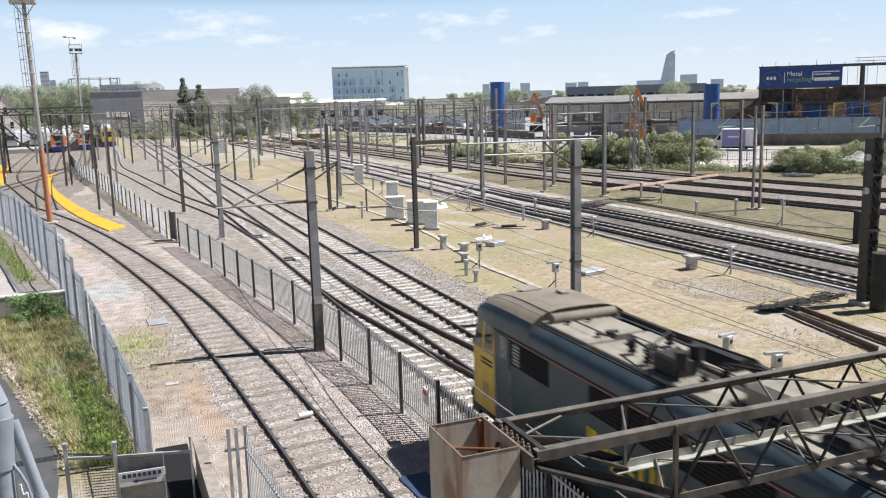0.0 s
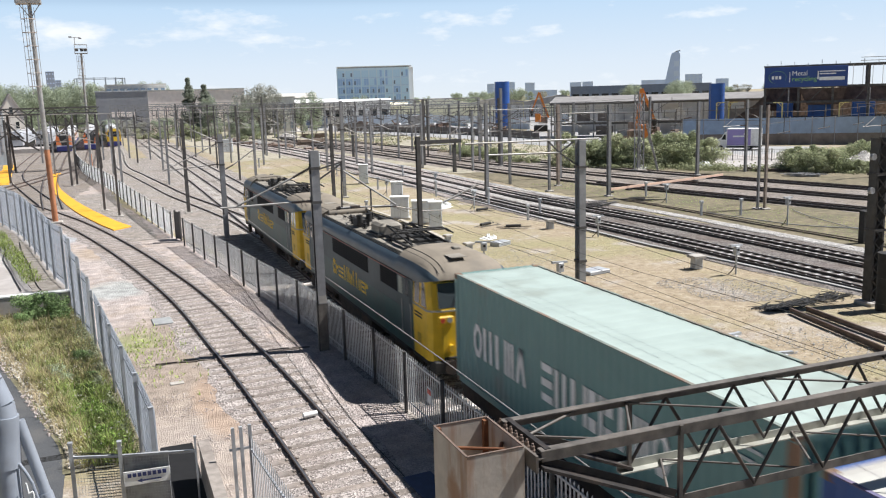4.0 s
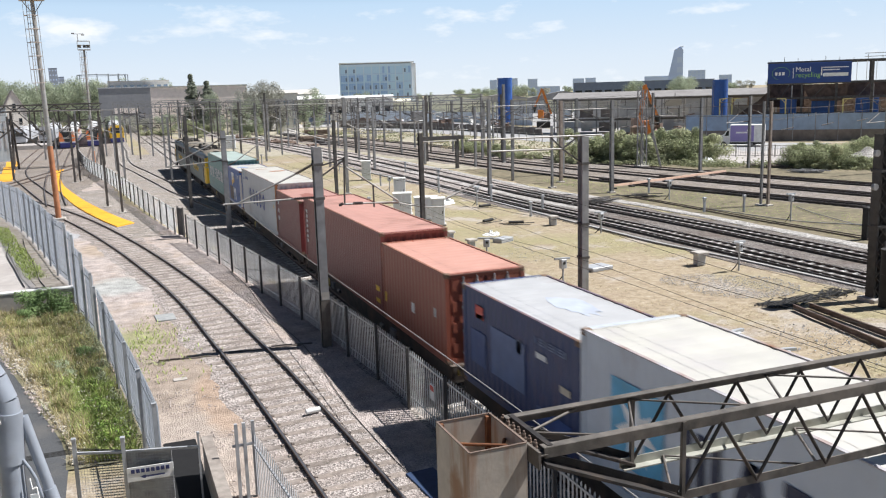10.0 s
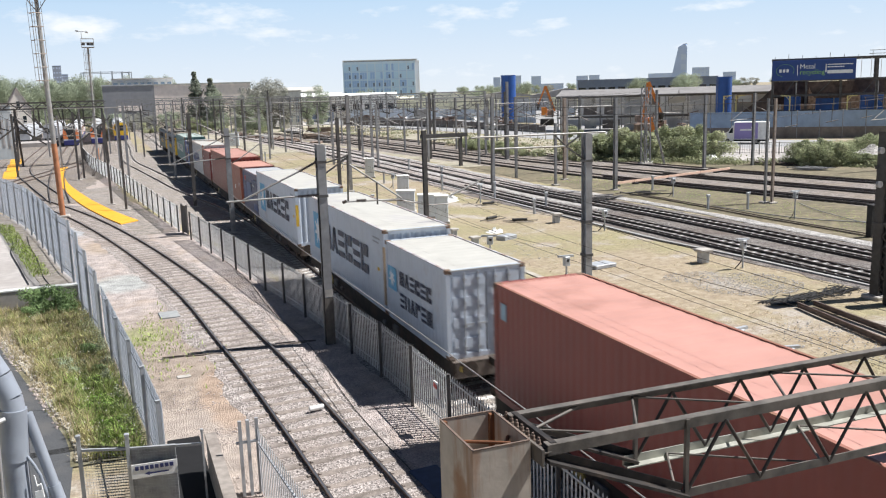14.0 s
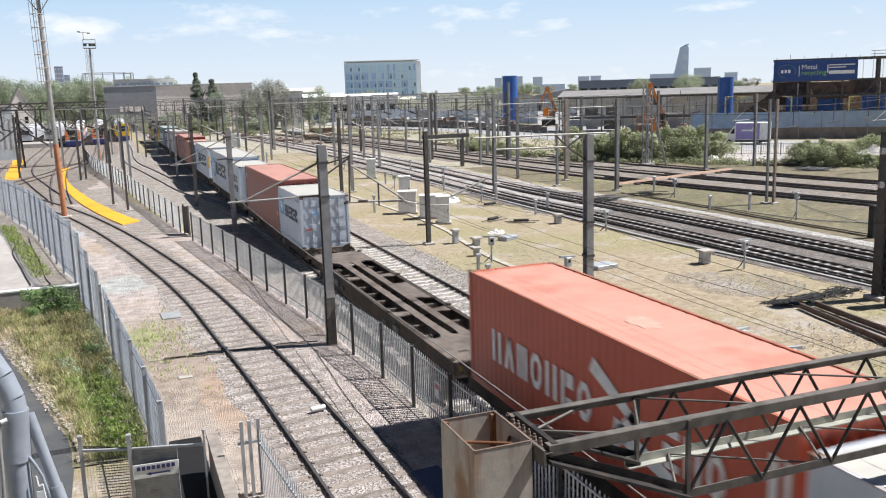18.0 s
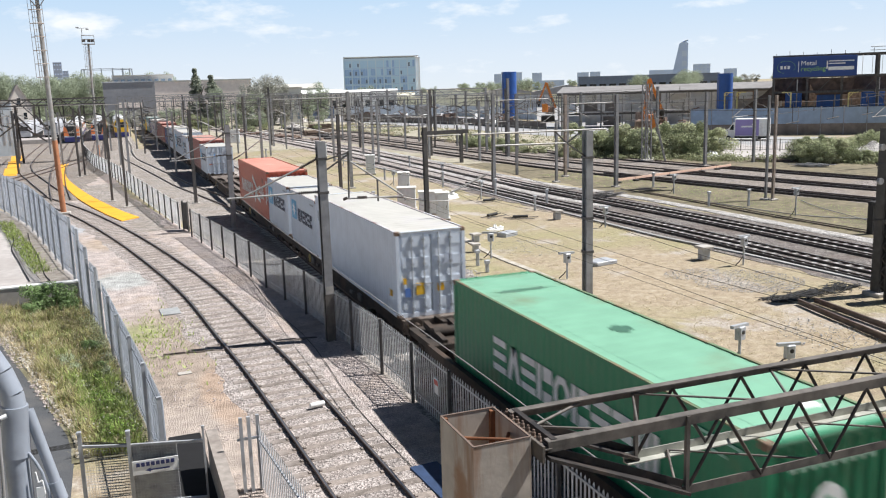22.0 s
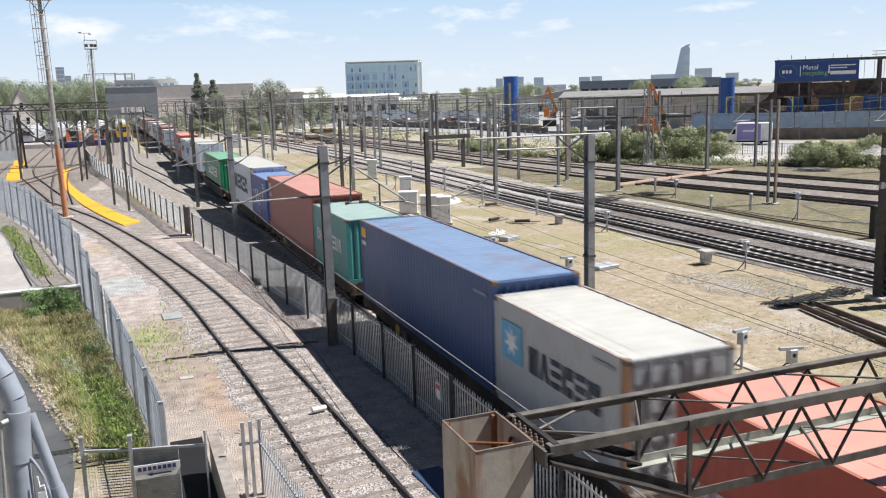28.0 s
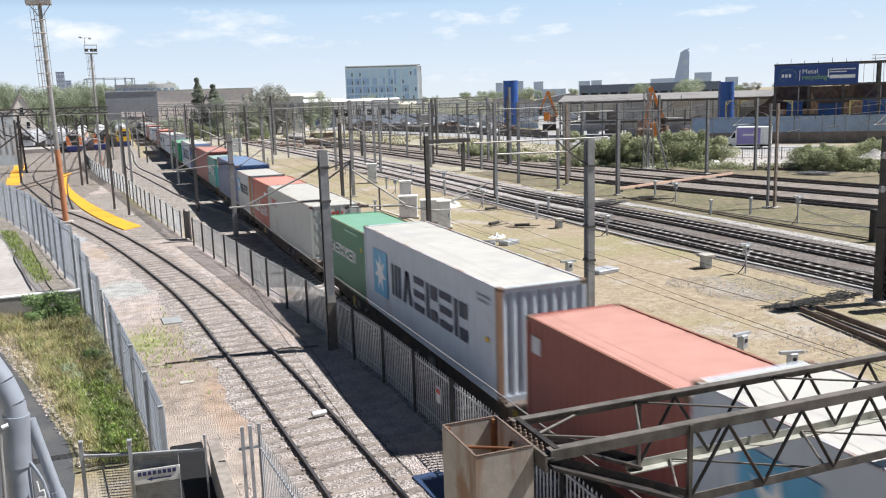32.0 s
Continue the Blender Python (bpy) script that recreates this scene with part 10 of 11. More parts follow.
def barrier_strip():
    th = thing("orange_barrier", Matrix(), "low orange plastic barrier line beside the tracks", "barrier")
    a, b = Vector((40.5, 63.9, 0)), Vector((56.4, 68.6, 0))
    for i in range(7):
        p, q = a.lerp(b, i / 7), a.lerp(b, (i + 0.97) / 7)
        part("barrier_board", Mesh().beam(p + Vector((0, 0, 0.28)), q + Vector((0, 0, 0.28)), 0.10, 0.2), mat("faded_orange_plastic", (0.80, 0.55, 0.42), 0.6, 0, 0.1, 2), th)
        part("foot", Mesh().cbox(tuple(p + Vector((0.1, 0.0, 0.06))), (0.4, 0.5, 0.14), 0.02), M_BLACK, th)


barrier_strip()
solid("black_cylinder", Mesh().tube((0, 0, 0), (0, 0, 2.2), 0.33, 14).tube((0, 0, 2.2), (0, 0, 2.26), 0.36, 14), M_BLACK, "black standing drum beside the double track", "drum", Matrix.Translation((27.6, 24.0, 0)))
# fallen fittings and slabs in the grass
for x, y, yaw in ((23.4, 52.2, 0.5), (26.3, 59.2, 0.2), (24.6, 50.4, -0.4)):
    th = thing("cable_drum_clamp", Matrix.Translation((x, y, 0)) @ Matrix.Rotation(yaw, 4, "Z"), "black cable clamp lying in the grass", "fitting", "fallen fittings")
    part("sleeve", Mesh().tube((-0.5, 0, 0.14), (0.5, 0, 0.14), 0.1, 10), M_BLACK, th)
    part("rod", Mesh().tube((-1.1, 0.1, 0.06), (1.2, 0.2, 0.06), 0.03, 5), M_MAST_DARK, th)
    part("rod", Mesh().tube((-0.9, -0.3, 0.05), (0.9, -0.5, 0.05), 0.03, 5), M_MAST_DARK, th)
solid("concrete_slab", Mesh().cbox((0, 0, 0.1), (1.1, 0.7, 0.26), 0.03), M_GALV, "grey slab lying in the grass", "slab", pose(21.1, 45.0, 0, 0, 0, 25))
solid("concrete_slab", Mesh().cbox((0, 0, 0.07), (1.3, 0.9, 0.18), 0.03), M_GALV, "blue-grey slab lying in the grass", "slab", pose(21.7, 35.6, 0, 0, 0, 10))


def rag_pile(x, y, s, label, seed, n=14, material=None):
    rnd = random.Random(seed)
    me = Mesh().tube((x, y, -0.03), (x, y, 0.1 * s), 1.1 * s, 11, 0.75 * s)
    for k in range(n):
        a = rnd.uniform(0, 6.28)
        r = s * rnd.random()
        me.tube((x + r * math.cos(a), y + r * math.sin(a), 0), (x + r * 0.7 * math.cos(a) + rnd.uniform(-0.1, 0.1), y + r * 0.7 * math.sin(a), rnd.uniform(0.2, 0.55) * s), rnd.uniform(0.12, 0.3) * s, 6, 0.05 * s)
    return solid("plastic_sheet", me, material or M_WHITE, label, "plastic sheet", group="white litter")


rag_pile(24.4, 63.6, 1.1, "crumpled white plastic sheeting in the grass", 1)
rag_pile(21.5, 47.6, 0.5, "crumpled white plastic litter in the grass", 2, 8)
rag_pile(62.5, 79.5, 1.2, "white rubbish heap below the shrubs", 3)
rag_pile(56.5, 82.5, 0.8, "white rubbish heap below the shrubs", 4)
rag_pile(70.5, 62.5, 1.0, "pale rubbish heap below the shrubs", 5)
rag_pile(88, 200, 1.8, "white rubbish heap by the works road", 6)

def plank_pile(x, y, yaw, seed, material, label, n=14, length=2.6):
    rnd = random.Random(seed)
    th = thing("plank_pile", Matrix.Translation((x, y, 0)) @ Matrix.Rotation(radians(yaw), 4, "Z"), label, "timber")
    for k in range(n):
        c = Vector((rnd.uniform(-1.2, 1.2), rnd.uniform(-0.5, 0.5), 0.06 + 0.05 * (k % 6)))
        d = Matrix.Rotation(rnd.gauss(0, 0.22), 3, "Z") @ Vector((length * rnd.uniform(0.3, 0.55), 0, rnd.uniform(-0.04, 0.04)))
        part("plank", Mesh().beam(c - d, c + d, rnd.uniform(0.1, 0.22), 0.045), material, th)


plank_pile(63.9, 70.9, -42, 6, M_TIMBER, "heap of weathered brown planks below the shrubs", 20, 3.6)
plank_pile(62.6, 64.9, -50, 7, M_MAST, "grey pipes and beams dumped below the shrubs", 12, 3.0)
plank_pile(63.9, 85.2, 10, 8, M_CONCRETE, "pale broken boards dumped below the shrubs", 16, 1.6)
plank_pile(61.0, 84.4, 60, 9, M_WHITE, "white broken panels dumped below the shrubs", 9, 1.2)
plank_pile(34.6, 56.9, 20, 10, M_MAST_DARK, "dark lengths of cable and bar between the tracks", 9, 3.4)
plank_pile(39.2, 57.5, -30, 11, M_MAST_DARK, "dark lengths of cable and bar between the tracks", 7, 2.6)
solid("post_stump", Mesh().cbox((0, 0, 0.85), (0.36, 0.36, 1.75), 0.02).cbox((0, 0, 1.76), (0.42, 0.42, 0.08), 0.02), M_BLACK, "black square post beside the double track", "post", Matrix.Translation((38.56, 35.2, 0)))
for k, (pts, r) in enumerate((([(38.4, 60), (38.5, 52), (38.3, 44), (38.5, 36), (38.2, 26), (38.9, 16)], 0.05), ([(38.8, 58), (38.9, 50), (38.75, 42), (39.0, 34), (38.8, 20)], 0.04), ([(39.1, 49), (39.7, 43), (40.6, 40.5), (42.4, 38), (43.0, 32)], 0.035), ([(44.8, 47.1), (43.6, 44.6), (42.7, 42), (41.5, 37.3), (41.2, 31)], 0.03))):
    solid("ground_cable", Mesh().path([(p.x, p.y, 0.05 + 0.01 * k) for p in smooth_line(pts, 1.2)], r, 6), M_TIMBER if k < 2 else M_WORKS, "dark cable lying in the weeds beside the double track" if k < 2 else "pale cable winding through the weeds", "cable")

# ---- siding and fence side ----
solid("access_cover", Mesh().cbox((0, 0, 0.02), (0.75, 1.05, 0.06), 0.01), mat("grey_cover", (0.30, 0.31, 0.31), 0.8, 0, 0.15, 5), "grey access cover in the gravel", "cover", pose(1.6, 35.65, 0, 0, 0, 3))
solid("white_plate", Mesh().cbox((0, 0, 0.02), (0.42, 0.26, 0.03), 0.01), M_CONCRETE, "pale plate lying on the gravel", "plate", pose(1.5, 27.25, 0, 0, 0, 4))
solid("white_canister", Mesh().tube((-0.2, 0, 0.08), (0.2, 0.06, 0.08), 0.075, 10), M_WHITE, "white canister lying against the rail", "canister", pose(4.65, 22.4, 0.05))
# broken dark bars that stand for the near mast's shadow across the gravel
for p, q in (((1.0, 29.68, 0.012), (1.7, 29.58, 0.012)), ((1.75, 29.5, 0.016), (2.35, 29.36, 0.016)), ((2.1, 29.56, 0.02), (2.95, 29.2, 0.02)), ((3.3, 29.5, 0.03), (4.4, 29.32, 0.03)), ((4.8, 29.62, 0.015), (5.5, 29.5, 0.015)), ((4.9, 29.38, 0.015), (5.8, 29.27, 0.015)), ((5.6, 29.46, 0.02), (6.2, 29.3, 0.02))):
    solid("crossing_shadow_bar", Mesh().beam(p, q, 0.09, 0.035), M_TIMBER, "dark bar laid across the gravel for the mast's shadow", "timber", group="timbers across the siding")
solid("ground_cable", Mesh().path([(5.75 + 0.1 * math.sin(y * 0.5) - 0.03 * max(0, y - 30), y, 0.03) for y in range(12, 58, 2)], 0.011, 5), M_BLACK, "black cable lying along the siding", "cable")
solid("blue_sheet", Mesh().cbox((0, 0, 0.03), (0.7, 1.9, 0.05), 0.01), mat("dull_blue_plastic", (0.03, 0.055, 0.12), 0.6, 0, 0.2, 6), "dull blue sheet lying on ballast", "sheet", pose(6.15, 16.8, 0.0, 0, 0, 4))
gate = thing("fence_gate", Matrix.Translation((4.05, 57.4, 0)) @ Matrix.Rotation(radians(102), 4, "Z"), "dark solid gate leaf in the palisade fence", "gate")
part("leaf", Mesh().cbox((0, 0, 0.95), (0.95, 0.06, 1.75), 0.01), M_MAST_DARK, gate)
for s in (-0.52, 0.52):
    part("gate_post", Mesh().beam((s, 0, 0), (s, 0, 1.9), 0.1), M_MAST_DARK, gate)
notice = solid("warning_notice", Mesh().box((0, 0, 0), (0.03, 0.3, 0.42)), M_WHITE, "small white and red notice on the fence", "sign", pose(7.13, 19.55, 1.2, 0, 0, -2))
part("notice_stripe", Mesh().box((-0.02, 0, 0.1), (0.01, 0.26, 0.12)), ink((0.6, 0.08, 0.06)), notice)

# ---- corner with the sign, wall and bank ----
solid("road_path", Mesh().add([(-14, 12, 0.008), (-1.55, 12, 0.008), (-1.55, 22.4, 0.008), (-1.75, 23.6, 0.008), (-2.4, 26.3, 0.008), (-3.2, 29.5, 0.008), (-4.1, 33.0, 0.008), (-5.75, 39.2, 0.008), (-14, 39.2, 0.008)], [tuple(range(9))]), M_ASPHALT, "dark grey asphalt path beside the bank", "path", kind="structure")
YARD_EDGE = ((-26, 39.5), (-1.8, 39.5), (-2.5, 43.5), (-4.0, 52.5), (-5.7, 61), (-12.3, 84), (-26, 92))
solid("yard_slab", Mesh().add([(x, y, z) for z in (-0.1, 0.92) for x, y in YARD_EDGE], [tuple(range(6, -1, -1)), tuple(range(7, 14))] + [(i, (i + 1) % 7, 7 + (i + 1) % 7, 7 + i) for i in range(7)]), M_YARD, "raised pale concrete yard", "yard", kind="structure")
solid("wall_kerb", Mesh().cbox((-8.8, 39.33, 0.42), (14.1, 0.3, 0.98), 0.02), M_YARD, "pale concrete retaining wall of the yard", "wall", kind="structure")
solid("wall_coping", Mesh().cbox((-8.85, 39.33, 0.945), (14.0, 0.34, 0.07), 0.015), M_WHITE, "white edge strip along the yard wall", "coping", kind="structure")
strip("yard_dirt", [(-3.6, 39.7), (-4.3, 45.6), (-5.6, 54), (-7.3, 62), (-10.2, 70)], [(-1.95, 39.7), (-2.65, 44), (-4.15, 52.5), (-5.85, 61), (-8.2, 69.5)], 0.935, mat("yard_dirt", (0.40, 0.355, 0.305), 0.95, 0, 0.3, 3, dirt=(0.28, 0.24, 0.195), dirt_amount=0.5, dirt_scale=1.0, bump=0.4), "brown dirt along the edge of the yard", "dirt", 0.15, 41)
solid("ground_cable", Mesh().path([(p.x, p.y, 0.965) for p in smooth_line([(-6.0, 56), (-5.5, 52.5), (-5.35, 49.5), (-4.6, 45), (-4.2, 42.5), (-3.75, 39.9)], 0.8)], 0.022, 6), M_BLACK, "black cable on the concrete yard", "cable")
solid("ground_cable", Mesh().path([(p.x, p.y, 0.965) for p in smooth_line([(-5.0, 55), (-4.55, 51), (-3.95, 47), (-3.6, 44), (-3.3, 41.5), (-3.0, 39.9)], 0.8)], 0.022, 6), M_BLACK, "black cable on the concrete yard", "cable")


M_SHEET = mat("scrawled_grey_sheet", (0.31, 0.315, 0.32), 0.7, 0.1, 0.3, 5, dirt=(0.38, 0.38, 0.36), dirt_amount=0.42, dirt_scale=2.2, bump=0.1)


def sign_gate():
    th = thing("mesh_gate", Matrix.Translation((0, 0, 0)), "galvanised mesh gate with white direction board", "gate")
    for x, yy, w in ((-1.19, 18.6, 0.08), (-0.24, 18.25, 0.08), (1.24, 17.85, 0.04)):
        part("gate_post", Mesh().beam((x, yy, 0), (x, yy, 1.78), w), M_GALV, th)
        part("post_cap", Mesh().cbox((x, yy, 1.79), (w + 0.02, w + 0.02, 0.05), 0.01), M_GALV, th)
    for (x0, y0), (x1, y1) in (((-1.19, 18.6), (-0.24, 18.25)), ((-0.24, 18.25), (1.24, 17.85))):
        for z in (0.2, 1.48):
            part("gate_rail", Mesh().beam((x0, y0, z), (x1, y1, z), 0.05), M_GALV, th)
        for k in range(16):
            u = (k + 0.5) / 16 * (1.0 if x0 < -1 else 0.64)
            part("mesh_wire", Mesh().tube((x0 + (x1 - x0) * u, y0 + (y1 - y0) * u, 0.2), (x0 + (x1 - x0) * u, y0 + (y1 - y0) * u, 1.48), 0.003, 4), M_GALV, th)
        for k in range(20):
            z = 0.25 + 0.063 * k
            u = 1.0 if x0 < -1 else 0.64
            part("mesh_wire", Mesh().tube((x0, y0, z), (x0 + (x1 - x0) * u, y0 + (y1 - y0) * u, z), 0.0025, 4), M_GALV, th)
    part("backing_panel", Mesh().cbox((0.25, 18.14, 0.76), (0.92, 0.025, 1.5), 0.006, -0.24), M_SHEET, th, "dull grey sheet with pale scrawls")
    board = part("direction_board", Mesh().cbox((0.245, 17.98, 1.05), (0.92, 0.02, 0.31), 0.006, -0.06), M_WHITE, th, "white board with dark bars and an arrow")
    dark = ink((0.03, 0.04, 0.14))
    for k in range(8):
        x = -0.10 + 0.098 * k
        part("text_bar", Mesh().box((x, 17.966 - (x - 0.245) * 0.06, 1.115), (0.072, 0.008, 0.085), -0.06), dark, board)
    part("arrow", Mesh().add([(0.52, 17.948, 1.0), (0.52, 17.948, 0.965), (0.14, 17.966, 0.965), (0.14, 17.966, 0.94), (0.03, 17.974, 0.982), (0.14, 17.966, 1.025), (0.14, 17.966, 1.0)], [(0, 6, 2, 1), (3, 2, 6, 5, 4)]), dark, board, "dark blue arrow")
    for k in range(5):
        o = 0.05 * k
        part("cable", Mesh().path([(-2.6, 19.2 - o, 1.22 + o), (-1.9, 18.95 - o, 1.36 + o * 0.8), (-1.19, 18.72 - o * 0.3, 1.44 + o * 0.6), (-0.8, 18.5, 1.47 + o * 0.4), (-0.24, 18.3, 1.42 + o * 0.4)], 0.008, 6), M_BLACK, th, "black cable slung along the gate")


sign_gate()
solid("wall_ramp", Mesh().box((1.545, 15.6, 0.45), (0.2, 8.0, 1.0)).box((1.545, 15.6, 0.97), (0.25, 8.0, 0.08)), mat("brown_stained_concrete", (0.30, 0.265, 0.235), 0.9, 0, 0.2, 5, dirt=(0.14, 0.11, 0.095), dirt_amount=0.5, dirt_scale=1.0, bump=0.3), "weathered concrete ramp wall with flat coping", "wall", kind="structure")
# black sheet on the ground in place of a deep, shaded recess
solid("recess_shade_sheet", Mesh().cbox((1.06, 18.0, 0.03), (0.80, 7.9, 0.08), 0.02), mat("recess_shade_black", (0.007, 0.007, 0.008), 1.0, 0, 0.2, 5), "black sheet for the shaded recess beside the ramp wall", "recess")
solid("pale_slab", Mesh().cbox((-2.1, 17.5, 0.05), (1.2, 3.0, 0.12), 0.02), M_CESS, "pale stony slab by the gate", "slab")


def stub_fence():
    th = thing("stub_fence", Matrix(), "short run of steel palisade beside the ramp wall", "fence")
    data = pale_mesh(1.55, M_GALV)
    for k in range(26):
        piece("pale", data, th, Matrix.Translation((2.42 + 0.012 * k, 18.1 - 0.155 * k, 0)) @ Matrix.Rotation(math.pi / 2, 4, "Z"))
    for x, y in ((2.05, 18.1), (2.22, 18.1), (2.42, 18.15)):
        part("post", Mesh().beam((x, y, 0), (x, y, 1.75), 0.07), M_GALV, th)
    part("rail", Mesh().beam((1.95, 18.1, 1.25), (2.45, 18.1, 1.25), 0.05), M_GALV, th)
    part("rail", Mesh().beam((2.42, 18.1, 1.2), (2.72, 14.1, 1.2), 0.04), M_GALV, th)


stub_fence()


# conductor rails of the double track
M_CONDUCTOR = mat("black_conductor_rail", (0.035, 0.03, 0.027), 0.6, 0.2, 0.3, 3, dirt=(0.10, 0.08, 0.07), dirt_amount=0.3)


def conductor_rails():
    th = thing("conductor_rail_set", Matrix(), "dark conductor rails beside the running rails", "conductor rail", kind="structure")
    for pts in (EAST_1, EAST_2, FAR_1, FAR_2, FAR_3):
        for off in (-1.18, 0.0):
            line = [p for p in smooth_line(pts, 2.0) if p.y < (250 if off else 72)]
            part("conductor_rail", rail_mesh(line, off, -0.02, [(-0.05, 0.0), (0.05, 0.0), (0.038, 0.155), (-0.038, 0.155)]), M_CONDUCTOR, th)
    run = smooth_line([(29.6, 20), (29.1, 30.5), (28.9, 34.1), (28.5, 37.6), (28.2, 42), (28.2, 60), (28.3, 72), (27.5, 88), (26.5, 110)], 2.0)
    part("cable_run", rail_mesh(run, 0.0, 0.0, [(-0.11, 0.0), (0.11, 0.0), (0.11, 0.07), (-0.11, 0.07)]), M_WORKS, th, "stained concrete lineside cable run")


conductor_rails()


def road_rail():
    th = thing("pale_guard_fence", Matrix(), "pale post-and-rail fence along the works road", "fence")
    pts = smooth_line([(64, 90), (70, 84), (77, 76), (84, 68)], 2.2)
    for a, b in zip(pts, pts[1:]):
        part("post", Mesh().beam(a, a + Vector((0, 0, 1.5)), 0.1), M_PALE_STEEL, th)
        for z in (0.2, 1.4):
            part("rail", Mesh().beam(a + Vector((0, 0, z)), b + Vector((0, 0, z)), 0.05), M_PALE_STEEL, th)
        for k in range(8):
            p = a.lerp(b, k / 8)
            part("bar", Mesh().tube(p + Vector((0, 0, 0.2)), p + Vector((0, 0, 1.4)), 0.018, 4), M_PALE_STEEL, th)
    th2 = thing("pale_guard_fence", Matrix(), "weathered post fence along the works road", "fence")
    pts = smooth_line([(54, 250), (59, 225), (62.3, 195), (66.4, 169), (67.6, 151), (67.5, 128), (66, 108)], 3.0)
    for a, b in zip(pts, pts[1:]):
        part("post", Mesh().beam(a, a + Vector((0, 0, 1.5)), 0.12), M_PALE_STEEL, th2)
        part("rail", Mesh().beam(a + Vector((0, 0, 1.35)), b + Vector((0, 0, 1.35)), 0.05), M_PALE_STEEL, th2)


road_rail()

# ---- plants ----
def leaf_mat(name, color, rough=0.7, vary=0.45):
    m = mat(name, color, rough, 0, 0.2, 2.0, per_island=vary)
    n, l = m.node_tree.nodes, m.node_tree.links
    b, out = n["Principled BSDF"], n["Material Output"]
    b.inputs["Specular IOR Level"].default_value = 0.2
    thin = n.new("ShaderNodeBsdfTranslucent")
    l.new(b.inputs["Base Color"].links[0].from_socket, thin.inputs["Color"])
    both = n.new("ShaderNodeMixShader")
    both.inputs["Fac"].default_value = 0.42
    l.new(b.outputs[0], both.inputs[1])
    l.new(thin.outputs[0], both.inputs[2])
    l.new(both.outputs[0], out.inputs["Surface"])
    return m


# leaf colour lifted for the haze over the far trees
M_LEAF = leaf_mat("tree_leaves", (0.36, 0.405, 0.30), 0.9, 0.2)
M_LEAF_DARK = leaf_mat("dark_tree_leaves", (0.30, 0.325, 0.26), 0.8, 0.15)
M_LEAF_GREY = leaf_mat("grey_green_leaves", (0.38, 0.38, 0.33), 0.8, 0.2)
M_SHRUB = leaf_mat("shrub_leaves", (0.355, 0.385, 0.235), 0.9, 0.3)
M_GRASS = leaf_mat("bank_grass", (0.38, 0.46, 0.15), 0.8, 0.5)
M_WEED = leaf_mat("weed_bush_leaves", (0.27, 0.37, 0.17), 0.85, 0.4)
M_STRAW = leaf_mat("straw_blades", (0.54, 0.46, 0.31), 0.85, 0.3)
M_FLOWER = mat("pale_flower_heads", (0.62, 0.60, 0.50), 0.8, 0, 0.2, 5)
M_BARK = mat("grey_brown_bark", (0.13, 0.10, 0.08), 0.9, 0, 0.3, 4, bump=0.4)


def leaf_cloud(me, rnd, blobs, count, size):
    """Small tilted leaf quads through and over a set of blobs (x, y, z, rx, ry, rz)."""
    for k in range(count):
        x, y, z, rx, ry, rz = rnd.choice(blobs)
        while True:
            p = Vector((rnd.uniform(-1, 1), rnd.uniform(-1, 1), rnd.uniform(-1, 1)))
            if 0.35 < p.length < 1:
                break
        c = Vector((x + p.x * rx, y + p.y * ry, z + p.z * rz))
        n = (p + Vector((rnd.uniform(-0.7, 0.7), rnd.uniform(-0.7, 0.7), rnd.uniform(-0.2, 0.9)))).normalized()
        a = n.orthogonal().normalized()
        a = Matrix.Rotation(rnd.uniform(0, 6.28), 3, n) @ a
        b = n.cross(a)
        s = size * rnd.uniform(0.5, 1.3)
        me.add([c - a * s, c + b * s * 0.55 + n * s * 0.12, c + a * s, c - b * s * 0.55], [(0, 1, 2, 3)])
    return me


def raw_part(name, me, material, parent):
    """A part whose loose leaves need no normals mended."""
    data = bpy.data.meshes.new(name)
    data.from_pydata(me.v, [], me.f)
    data.materials.append(material)
    ob = new(name, data)
    ob.parent = parent
    return ob


def tree(kind, seed, h, w, leaf, label):
    rnd = random.Random(seed)
    th = thing("tree", Matrix(), label, "tree", "trees beyond the yard")
    tr = Mesh().tube((0, 0, -0.2), (0.1, 0, h * 0.3), h * 0.028, 9, h * 0.02)
    for k in range(7):
        a = rnd.uniform(0, 6.28)
        z0 = h * rnd.uniform(0.2, 0.45)
        tr.tube((0.05, 0, z0), (w * 0.32 * math.cos(a), w * 0.32 * math.sin(a), z0 + h * rnd.uniform(0.15, 0.35)), h * 0.012, 6, h * 0.004)
    part("trunk", tr, M_BARK, th)
    blobs = []
    if kind == "round":
        for k in range(24):
            a, r = rnd.uniform(0, 6.28), w * 0.5 * math.sqrt(rnd.random()) * 0.8
            z = h * rnd.uniform(0.14, 0.9)
            s = w * rnd.uniform(0.13, 0.24) * (1.15 - 0.5 * abs(z / h - 0.55))
            blobs.append((r * math.cos(a), r * math.sin(a), z, s, s, s * 0.8))
    else:
        for k in range(14):
            z, r = h * (0.16 + 0.82 * k / 13), w * 0.5 * (1 - k / 14.5) * rnd.uniform(0.75, 1.1)
            for j in range(6):
                a = rnd.uniform(0, 6.28)
                d = r * rnd.uniform(0.3, 0.75)
                blobs.append((d * math.cos(a), d * math.sin(a), z - 0.1 * d, 0.36 * r + 0.16, 0.36 * r + 0.16, 0.22 * r + 0.34))
    raw_part("crown", leaf_cloud(Mesh(), rnd, blobs, 9000, h * 0.0165), leaf, th)
    return th


